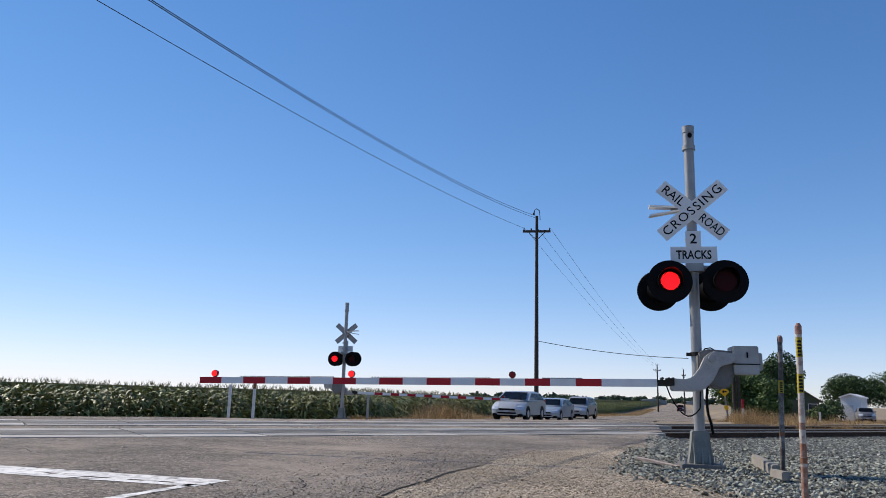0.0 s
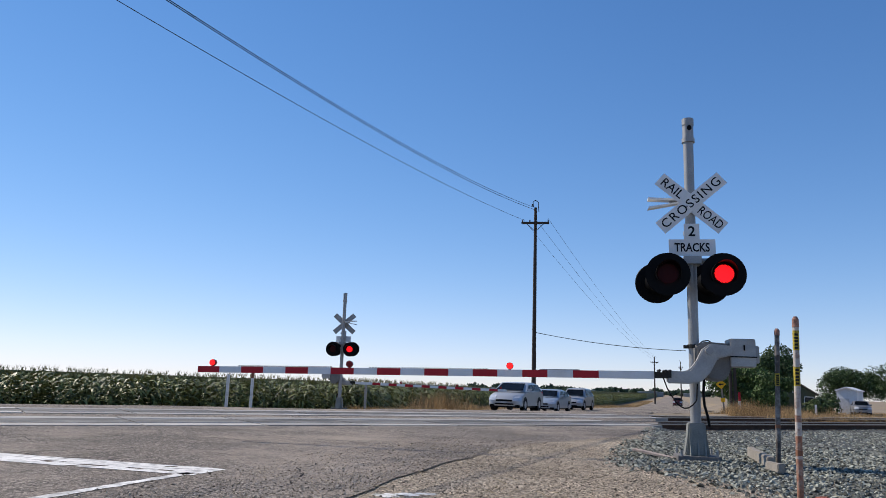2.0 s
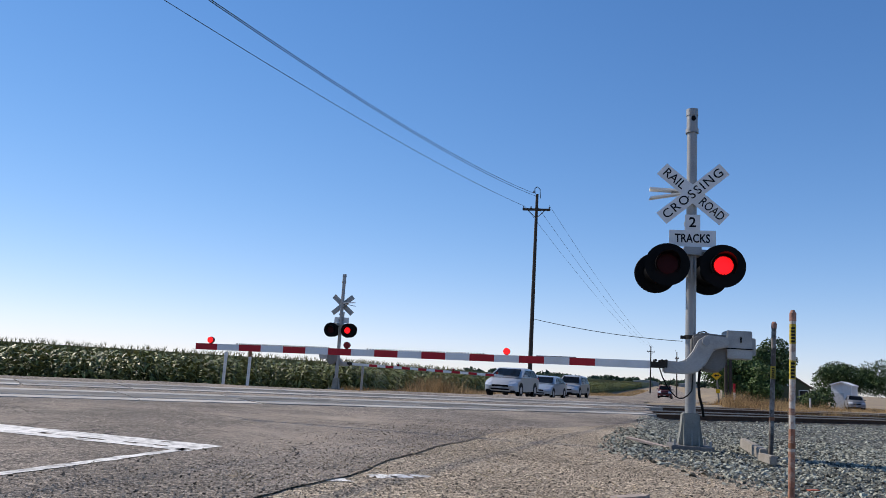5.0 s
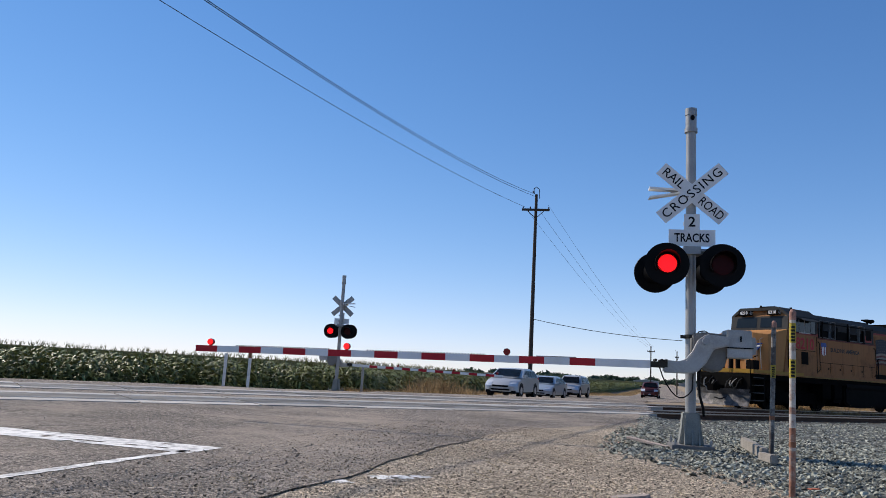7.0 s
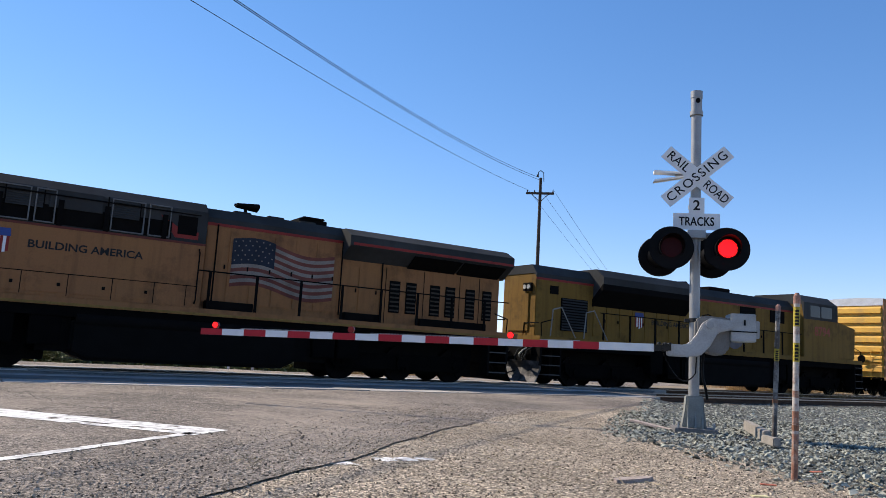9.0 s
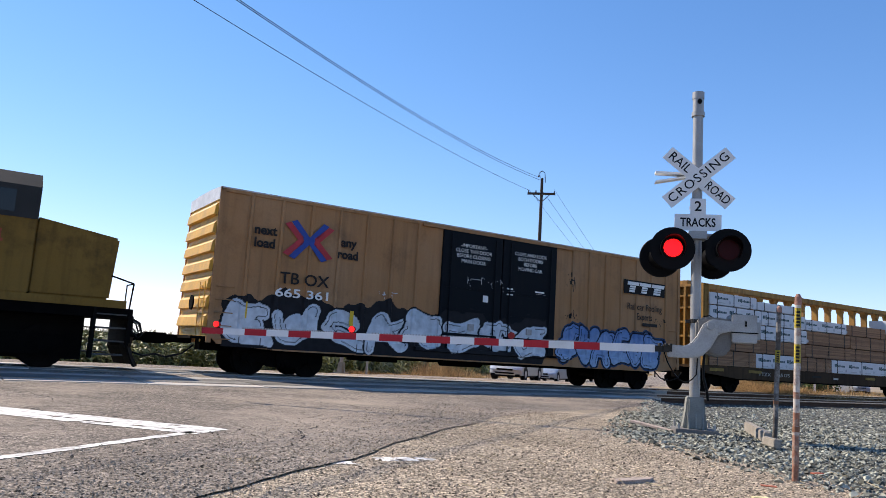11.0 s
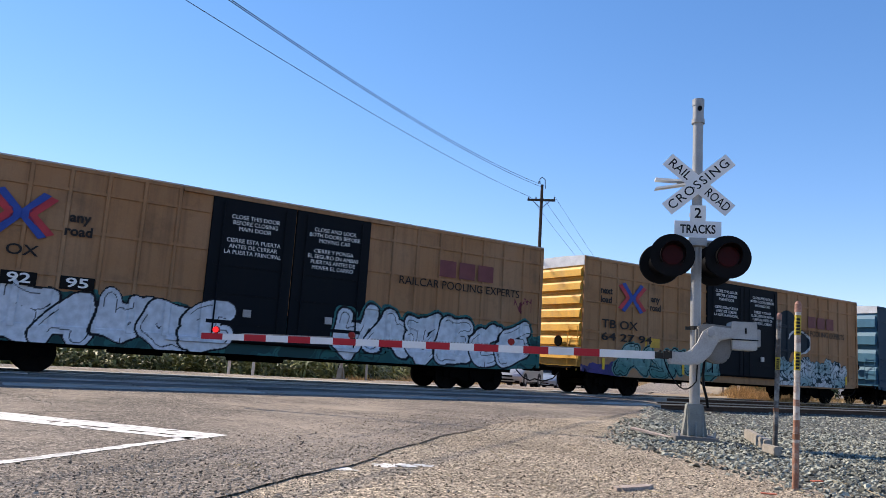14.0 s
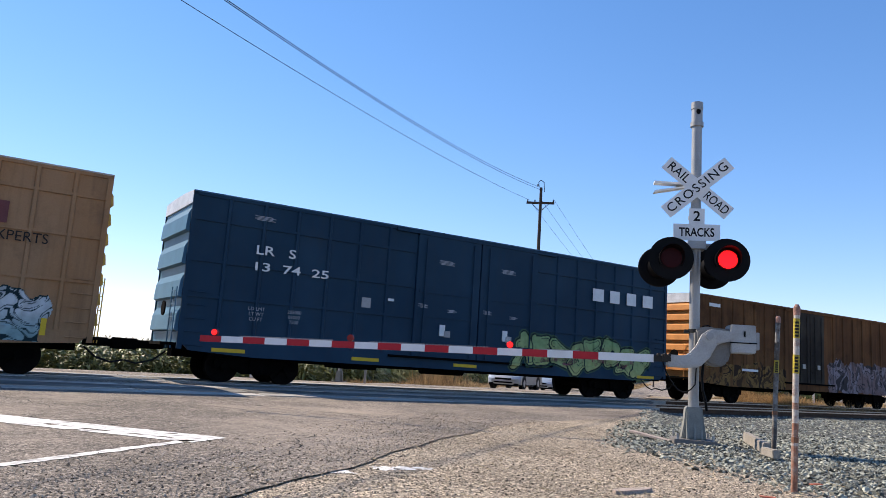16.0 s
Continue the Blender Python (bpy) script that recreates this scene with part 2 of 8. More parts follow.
shoulder = tagged(strip("shoulder", lambda y: ragged(y) - 0.5, shoulder_right, lines((-12, 0, 1), (0, 22.5, 0.3)), lambda x, y: 0.008 - drop(y) * (1 - smooth(0.7, 1.8, x - ragged(y))), SHOULDER, 14), "gravelly tan shoulder along the asphalt", "shoulder", kind="structure")


def blob(cx, cy, rx, ry, lift, seed, n=22, rough=0.3):
    rnd = random.Random(seed)
    bm = bmesh.new()
    vs = []
    for i in range(n):
        a = 2 * math.pi * i / n
        k = 1 + rough * (rnd.random() - 0.5) * 2
        vs.append(bm.verts.new((cx + rx * k * math.cos(a), cy + ry * k * math.sin(a), level(cx, cy) + lift)))
    bm.faces.new(vs)
    return bm


def road_marks():
    def band(name, along, half, a, b, step, label):
        """A painted band in small cells with worn edges and flaked holes."""
        bm = bmesh.new()
        n, rows = 8, []
        k = int((b - a) / step)
        for i in range(k + 1):
            q = a + (b - a) * i / k
            row = []
            for j in range(n + 1):
                w = (j / n * 2 - 1) * half(q)
                if j in (0, n):
                    w += 0.03 * noise.noise((q * 5, j, 1.0)) + 0.015 * noise.noise((q * 17, j, 4.0))
                px, py = along(q, w)
                row.append(bm.verts.new((px, py, 0.017)))
            rows.append(row)
        for i in range(k):
            for j in range(n):
                c = (rows[i][j].co + rows[i + 1][j + 1].co) / 2
                worn = 0.42 * math.exp(-((c.x + 6.0) / 0.8) ** 2) if name == "stop_line" else 0.0
                if noise.noise((c.x * 3.1, c.y * 7, 0.0)) + 0.5 * noise.noise((c.x * 9, c.y * 15, 5.0)) < 0.8 - worn * 1.25:
                    bm.faces.new((rows[i][j], rows[i + 1][j], rows[i + 1][j + 1], rows[i][j + 1]))
        part(name, bm, PAINT, road, label)

    band("stop_line", lambda q, w: (-q, 6.77 - 0.03 * (q - 4.5) + w), lambda q: 0.305, 4.5, 16.0, 0.06, "wide worn white stop line, crumbled near its end")
    band("edge_line", lambda q, w: (-4.62 + w, q), lambda q: 0.062, -12.0, 6.62, 0.08, "worn white edge line")
    for cx, cy, rx, ry, s in ((-2.4, 6.3, 0.13, 0.11, 1), (-2.26, 6.42, 0.13, 0.09, 4), (-2.62, 5.85, 0.12, 0.09, 2), (-2.12, 6.55, 0.1, 0.07, 3)):
        part("paint_patch", blob(cx, cy, rx, ry, 0.012 - drop(cy), s), PAINT, road, "flaked white paint patch")
    # cracks as thin dark ribbons
    CR = mat("tar crack", (0.012, 0.012, 0.012), 0.9, 0, 0.2, 5, 0)
    for x0, y0, a, n, wd, s in ((-7.5, 7.06, 60, 8, 0.05, 41), (-6.9, 8.0, 40, 8, 0.03, 42), (-5.9, 7.12, 32, 7, 0.025, 43), (-5.0, 6.75, 178, 9, 0.035, 45), (-6.1, 6.95, 170, 7, 0.05, 21), (-5.9, 6.75, 30, 5, 0.04, 22), (-6.6, 6.85, 60, 4, 0.05, 23), (-11, 9.4, 2, 22, 0.035, 24), (-4.2, 7.8, 25, 14, 0.025, 25), (-3.4, 6.2, 110, 12, 0.02, 26), (-7.0, 11.6, -4, 24, 0.035, 27), (-2.9, 11, 40, 20, 0.03, 2), (-9, 10.5, 5, 18, 0.03, 3), (-8, 8.2, 160, 14, 0.025, 4), (-5.6, 10.6, 10, 16, 0.03, 5), (-12, 8.6, 5, 16, 0.03, 6), (-6.4, 6.9, 200, 12, 0.02, 7), (-5.2, 12.6, 8, 16, 0.03, 8), (-7.5, 9.2, 30, 12, 0.02, 9), (-6.2, 6.7, 80, 5, 0.03, 10), (-3.6, 9.3, -8, 14, 0.025, 11), (-9.6, 12.8, 12, 18, 0.03, 12)):
        rn = random.Random(s)
        bm = bmesh.new(); px, py, ang = x0, y0, a; prev = None
        for i in range(n):
            w = wd * rn.uniform(0.35, 1)
            q = (bm.verts.new((px, py - w / 2, level(px, py) + 0.0155)), bm.verts.new((px + (w if abs(math.cos(radians(ang))) < .5 else 0), py + w / 2, level(px, py) + 0.0155)))
            if prev:
                bm.faces.new((prev[0], q[0], q[1], prev[1]))
            prev = q
            ang = a + rn.uniform(-32, 32)
            px += 0.2 * math.cos(radians(ang)); py += 0.2 * math.sin(radians(ang))
        part("crack", bm, CR, road, "dark crack")


road_marks()


# ---- tracks ----
def build_track(p, label):
    t = thing("railway_track", on_track(0, p), label, "railway track", "two railway tracks", "structure")
    bed = bmesh.new()
    prism(bed, [(-2.4, -0.45), (-1.55, -0.17), (1.55, -0.17), (2.4, -0.45)], 18.1 if p < 20 else 23.7, 400, "x")
    part("ballast_bed", bed, BALLAST, t)
    bed = bmesh.new()
    prism(bed, [(-2.4, -0.45), (-1.55, -0.17), (1.55, -0.17), (2.4, -0.45)], -200, -22, "x")
    part("ballast_bed", bed, BALLAST, t)
    for y in (-0.7535, 0.7535):
        bm = bmesh.new()
        prism(bm, [(y - .035, -0.004), (y + .035, -0.004), (y + .035, -.035), (y + .01, -.05), (y + .01, -.14), (y + .07, -.16), (y - .07, -.16), (y - .01, -.14), (y - .01, -.05), (y - .035, -.035)], -200, 400, "x")
        r = part("rail", bm, RUST, t)
        bm = bmesh.new(); bx(bm, -200, 400, y - .036, y + .036, -.006, 0.03)
        part("railhead", bm, RAIL, r, "bright worn railhead")
    tb = bmesh.new(); bx(tb, -.115, .115, -1.3, 1.3, -.25, -.162)
    s0 = 18.4 if p < 20 else 24.0
    tie = part("tie", tb, TIE, t, m=pose(s0, 0, 0))
    for i in range(1, 80):
        again(tie, pose(s0 + 0.55 * i, 0, random.uniform(-.01, .01), 0, 0, random.uniform(-2, 2)), t)
    # concrete crossing panels
    a, b = (-22, 17.8) if p < 20 else (-22, 23.4)
    n = int((b - a) / 2.44)
    for y0, y1 in ((-1.55, -0.83), (-0.66, 0.66), (0.83, 1.55)):
        bm = bmesh.new(); bx(bm, -1.2, 1.2, y0, y1, -0.15, 0.028)
        pan = part("crossing_panel", bm, mat("crossing concrete piece", (0.36, 0.335, 0.30), 0.75, 0, 0.22, 0.9, 0.3, 50, dirt=(0.16, 0.15, 0.135), dirt_amount=0.6, dirt_scale=0.7, piece=0.3), t, "pale concrete crossing panel", m=pose(b - 1.22, 0, 0), bevel=0.008)
        if y0 < 0 < y1:
            pan.data.materials[0] = mat("dark crossing panel", (0.11, 0.105, 0.095), 0.8, 0, 0.25, 0.9, 0.4, 50, dirt=(0.3, 0.28, 0.25), dirt_amount=0.6, dirt_scale=0.7, piece=0.25)
            pan["label"] = "dark worn panel between the rails"
        for i in range(1, n):
            again(pan, pose(b - 1.22 - 2.44 * i, 0, random.uniform(-.006, .004)), t)
    return t


build_track(FAR_TRACK, "straight railway track with steel rails on ballast")
build_track(NEAR_TRACK, "straight railway track nearer the gate mast")


# ---- gate assemblies ----
GLOWS = []  # (part, lit at left phase?) keyed in motions()


def lamp_head(parent, x, y, z, face, phase, tilt=0.0):
    """A flashing lamp with round black backing, hood, dark lens and a light source behind it."""
    m = pose(x, y, z, 0, 0, 0 if face < 0 else 180)
    head = part("lamp_head", _disc(0.33, 0.0, 0.02), BLACK, parent, "black round signal backing", m=m, smooth=True)
    bm = bmesh.new()
    rod(bm, (0, 0.02, 0), (0, 0.24, 0), 0.19, 0.15, 20)
    part("housing", bm, BLACK, head, smooth=True)
    bm = bmesh.new()
    # hood: upper two thirds of a tube, longer at the top
    n, r = 22, 0.185
    ring = []
    for i in range(n + 1):
        a = radians(-35 + 250 * i / n)
        d = 0.12 + 0.16 * max(0, math.sin(a))
        ring.append([bm.verts.new((rr * math.cos(a), yy, rr * math.sin(a))) for rr, yy in ((r, 0.0), (r, -d), (r - .006, -d), (r - .006, 0.0))])
    for p, q in zip(ring, ring[1:]):
        for k in range(3):
            bm.faces.new((p[k], q[k], q[k + 1], p[k + 1]))
    part("hood", bm, BLACK, head, smooth=True)
    part("lens", _disc(0.15, -0.035, 0.012), LENS, head, "dark red lens", smooth=True)
    # light source: a disc of small diodes in rings
    bm = bmesh.new()
    rod(bm, (0, 0, 0), (0, 0.006, 0), 0.122, n=24)
    lit = part("light_source", bm, LIT, head, "glowing red disc of diodes", smooth=False)
    bm = bmesh.new()
    for r_, k_ in ((.133, 40), (.123, 36)):
        for q in range(k_):
            a = 2 * math.pi * (q + (r_ < .13) * .5) / k_
            rod(bm, (r_ * math.cos(a), -.004, r_ * math.sin(a)), (r_ * math.cos(a), .004, r_ * math.sin(a)), .0068, n=6)
    ring = part("diode_ring", bm, LIT_SMALL, lit, "rim of small glowing diodes")
    tagged(ring, kind="stuff")
    GLOWS.append((lit, phase, -0.06, -0.02))
    return head


def _disc(r, y, d, n=32):
    bm = bmesh.new()
    rod(bm, (0, y, 0), (0, y + d, 0), r, r * 0.97, n)
    return bm


def crossbuck(parent, z, y, text=True, scale=1.0):
    for k, (txt, ang) in enumerate((("RAIL  ROAD", -41), ("CROSSING", 41))):
        bm = bmesh.new()
        bx(bm, -.62, .62, -.004, .004, -.115, .115)
        b = part("crossbuck_blade", bm, WHITE if text else STEEL, parent, "white crossbuck blade" if text else "bare grey crossbuck blade", m=pose(0, y - k * 0.012, z, 0, -ang, 0), bevel=0.002)
        if text:
            if k == 0:
                words("RAIL", 0.2, LETTER, b, pose(-.37, -.0065, 0) @ FACE, bold=0.001, fit=0.38)
                words("ROAD", 0.2, LETTER, b, pose(.37, -.0065, 0) @ FACE, bold=0.001, fit=0.42)
            else:
                words("CROSSING", 0.2, LETTER, b, pose(0, -.0065, 0) @ FACE, bold=0.001, spacing=1.2, fit=1.12)
        for bz in (-.03, .03):
            bm = bmesh.new(); rod(bm, (bz * 3, -.02, 0), (bz * 3, 0, 0), .015, n=8)
            if k:
                part("bolt", bm, STEEL, b)


def gate_signal(m, label, arm_len, facing_text, phase_left):
    g = thing("crossing_gate", m @ Matrix.Diagonal((1, 1, .986, 1)), label, "crossing gate", "crossing gates")
    bm = bmesh.new(); rod(bm, (0, 0, .3), (0, 0, 5.0), .078, n=20)
    part("mast", bm, STEEL, g, "galvanised tubular mast", smooth=True)
    bm = bmesh.new()
    rod(bm, (0, 0, 4.98), (0, 0, 5.26), .085, n=20); rod(bm, (0, 0, 5.22), (0, 0, 5.33), .092, n=20); rod(bm, (0, 0, 4.93), (0, 0, 5.0), .1, n=20)
    cap = part("mast_cap", bm, STEEL, g, smooth=True)
    bm = bmesh.new()
    prism(bm, [(.035 * math.cos(a * .5236), .045 * math.sin(a * .5236)) for a in range(12)], -.089, -.08)
    part("port", bm, BLACK, cap, "dark opening", m=pose(0.01, 0, 5.16))
    # base casting
    bm = bmesh.new()
    bx(bm, -.3, .3, -.3, .3, -.03, .05)
    part("foundation", bm, mat("dark weathered footing", (.16, .155, .15), .85, .1, .2, 4, .2), g, bevel=0.01)
    bm = bmesh.new()
    prism(bm, [(-.18, .05), (.18, .05), (.14, .3), (.12, .52), (-.12, .52), (-.14, .3)], -.11, .11)
    prism(bm, [(-.18, .05), (.18, .05), (.13, .5), (-.13, .5)], -.105, .105, "x")
    part("base", bm, mat("dull cast base", (.22, .225, .205), .7, .1, .25, 4, .2), g, "flared cast base", bevel=0.015)
    for x in (-.1, 0, .1):
        bm = bmesh.new(); prism(bm, [(-.225, .05), (-.1, .05), (-.1, .45)], x - .012, x + .012, "x"); part("base_rib", bm, MATS["dull cast base"], g)
    for sx in (-1, 1):
        for sy in (-1, 1):
            bm = bmesh.new(); rod(bm, (sx * .25, sy * .25, .04), (sx * .25, sy * .25, .13), .018, n=8)
            part("anchor_bolt", bm, STEEL, g)
    # crossbuck and track count sign
    crossbuck(g, 3.90, -.115, facing_text)
    bm = bmesh.new()
    bx(bm, -.115, .115, -.104, -.098, 3.31, 3.57); bx(bm, -.345, .345, -.1045, -.0975, 3.06, 3.32)
    sg = part("track_count_sign", bm, WHITE, g, "white sign counting two tracks")
    if facing_text:
        words("2", 0.22, LETTER, sg, pose(0, -.108, 3.44) @ FACE, bold=0.004)
        words("TRACKS", 0.19, LETTER, sg, pose(0, -.108, 3.185) @ FACE, bold=0.004, fit=0.52)
    for z in (3.45, 3.2, 3.87):
        bm = bmesh.new(); bx(bm, -.1, .1, -.1, .09, z - .03, z + .03)
        part("sign_clamp", bm, STEEL, g)
    # lamp cross arm and lamps
    bm = bmesh.new()
    rod(bm, (-.42, -.1, 2.99), (.42, -.1, 2.99), .03); rod(bm, (-.42, .1, 2.99), (.42, .1, 2.99), .03)
    bx(bm, -.13, .13, -.15, .15, 2.93, 3.05)
    for x in (-.42, .42):
        rod(bm, (x, -.12, 2.74), (x, -.12, 3.02), .028); rod(bm, (x - .1, .2, 2.74), (x - .1, .12, 3.02), .028)
    part("lamp_bracket", bm, STEEL, g, smooth=True)
    for x, ph in ((-.39, 0), (.41, 1)):
        ph = ph if phase_left == 0 else 1 - ph
        lamp_head(g, x, -.3, 2.74, -1, ph)
        lamp_head(g, x - .10, .42, 2.70, 1, ph)
    # second crossbuck for the side road, seen almost edge-on
    bm = bmesh.new(); prism(bm, [(-.63, .10), (-.1, .072), (-.1, .10), (-.63, .135)], .0, .16)
    part("crossbuck_blade", bm, WHITE, g, "white crossbuck blade turned to the side road", m=pose(0, 0, 3.90))
    bm = bmesh.new(); prism(bm, [(-.64, -.06), (-.1, .035), (-.1, .06), (-.62, -.025)], -.02, .12)
    part("crossbuck_blade", bm, WHITE, g, "white crossbuck blade turned to the side road", m=pose(0, 0, 3.90))
    bm = bmesh.new(); rod(bm, (-.3, .06, 3.96), (.02, .06, 3.96), .025, n=8); part("sign_clamp", bm, STEEL, g)
    # gate mechanism
    bm = bmesh.new()
    prism(bm, [(-.02, 1.36), (.06, 1.26), (.17, 1.16), (.33, 1.13), (.44, 1.2), (.5, 1.40), (.56, 1.62), (.5, 1.70), (.1, 1.73), (-.02, 1.66)], -.24, .10)
    # darker copy of the casting grey: the housing's shade is put into its colour
    mech = part("gate_mechanism", bm, mat("dull grey housing", (.19, .185, .175), .7, .1, .25, 4, .2, dirt=(.1, .09, .08), dirt_amount=.6), g, "grey gate mechanism housing", bevel=0.03, smooth=True)
    bm = bmesh.new(); bx(bm, .47, .82, -.3, .14, 1.36, 1.775)
    box = part("counterweight_box", bm, ALU, g, "grey boxy counterweight", bevel=0.012)
    bm = bmesh.new(); bx(bm, .46, .83, -.315, -.295, 1.5, 1.515); rod(bm, (.66, -.31, 1.6), (.66, -.31, 1.68), .012, n=8)
    part("latch", bm, BLACK, box)
    bm = bmesh.new(); bx(bm, .82, .89, -.2, .05, 1.42, 1.68)
    part("weight_plate", bm, STEEL, box, bevel=0.01)
    bm = bmesh.new()
    prism(bm, [(-.44, 1.09), (-.12, 1.09), (.05, 1.13), (.17, 1.26), (.28, 1.47), (.50, 1.53), (.50, 1.66), (.18, 1.69), (.06, 1.60), (-.02, 1.43), (-.12, 1.30), (-.22, 1.27), (-.44, 1.28)], -.36, -.25)
    part("arm_support", bm, ALU, g, "curved cast arm support", bevel=0.02, smooth=True)
    bm = bmesh.new(); rod(bm, (.16, -.40, 1.58), (.16, -.2, 1.58), .055, n=16)
    part("pivot", bm, STEEL, g)
    bm = bmesh.new(); bx(bm, -.5, -.38, -.38, -.22, 1.17, 1.275); bx(bm, -.62, -.42, -.35, -.25, 1.16, 1.25)
    for x in (-.55, -.46, -.4):
        rod(bm, (x, -.42, 1.27), (x, -.18, 1.27), .02, n=8)
    part("arm_adapter", bm, mat("dark bolted hardware", (.035, .033, .03), .6, .4), g, "dark bolted arm adapter")
    # cables
    bm = bmesh.new()
    tube(bm, [(.04, -.1, 1.66), (.1, -.14, 1.735), (.18, -.14, 1.75), (.26, -.1, 1.71)], .009)
    part("conduit", bm, BLACK, g)
    bm = bmesh.new()
    tube(bm, [(.12, -.1, 1.2), (.10, -.11, .95), (.11, -.13, .78), (.15, -.14, .62), (.17, -.13, .48)], .02, 8)
    part("conduit", bm, BLACK, g, "thick black cable down the mast", smooth=True)
    bm = bmesh.new()
    tube(bm, [(-.5, -.32, 1.2)] + [(-.5 + .5 * k / 8, -.3 + .02 * k, 1.15 - .42 * math.sin(math.pi * min(1, k / 8 * .75))) for k in range(1, 9)] + [(.02, -.1, 1.1)], .01)
    part("arm_cable", bm, BLACK, g, "thin black cable drooping to the arm")
    bm = bmesh.new(); rod(bm, (0, 0, 1.63), (0, 0, 1.69), .092, n=16); bx(bm, -.15, -.07, -.04, .02, 1.63, 1.68)
    part("mast_clamp", bm, MATS["dark bolted hardware"], g)
    # arm in striped sections
    arm = part("gate_arm", _armbox(-.62, -1.42), WHITE, g, "striped red and white gate arm", m=pose(0, -.30, 1.215, 0, -1.0, 0))
    n = int((arm_len - 1.42) / 0.38)
    x = -1.42
    for i in range(n):
        part("stripe", _armbox(x, x - .38, .056 - .005 * i / n), RED if i % 2 == 0 else WHITE, arm, "red stripe" if i % 2 == 0 else "white stripe")
        x -= .38
    bm = bmesh.new()
    k = 0
    for a, b in ((-3.1, -5.0), (-5.6, -7.2)):
        steps = 40
        for i in range(steps):
            xx = a + (b - a) * i / steps
            bx(bm, xx - .018, xx + .004, -.012, .012, .05, .072)
    tagged(part("arm_cable_guard", bm, STEEL, arm, "beaded cable along the top of the arm"), kind="stuff")
    bm = bmesh.new(); bx(bm, -2.3, -1.7, -.02, .02, .05, .07)
    part("splice_plate", bm, STEEL, arm)
    for i, (xx, ph) in enumerate(((-2.75, 1), (-5.30, 0), (-x * -1 + .25, 2))):
        bm = bmesh.new(); rod(bm, (xx, -.03, .112), (xx, .03, .112), .055, n=8); bx(bm, xx - .02, xx + .02, -.02, .02, .045, .08)
        lens = part("arm_lamp", bm, mat("red arm lens", (.22, .012, .012), .25, 0, .1, 20, 0), arm, "small red arm lamp")
        bm = bmesh.new(); rod(bm, (0, -.004, 0), (0, .004, 0), .048, n=12)
        lit = part("light_source", bm, LIT_SMALL, lens, "glowing red lamp face")
        lit.matrix_basis = pose(xx, 0, .112)
        GLOWS.append((lit, ph, -.04, -.01))
    return g


def _armbox(x0, x1, h=.058):
    bm = bmesh.new(); bx(bm, x1, x0, -.03, .03, -h, h)
    return bm


near_gate = gate_signal(pose(0.31, 11.9, 0.03, 0, 0, 7), "grey crossing gate with crossbuck and lowered striped arm on gravel", 7.98, True, 0)
far_gate = gate_signal(pose(-14.4, 31.2, -0.22, 0, 0, 187), "lowered crossing gate across the tracks beside the cornfield", 7.5, False, 1)


# ---- rolling stock ----
SPEED, T_REF = 17.22, 14.5
TRAIN = []   # (thing, place along the train)
WHEELS = []  # (wheelset, x in its truck, radius, place along the train)
BASE = on_track(0, FAR_TRACK, 0.03)


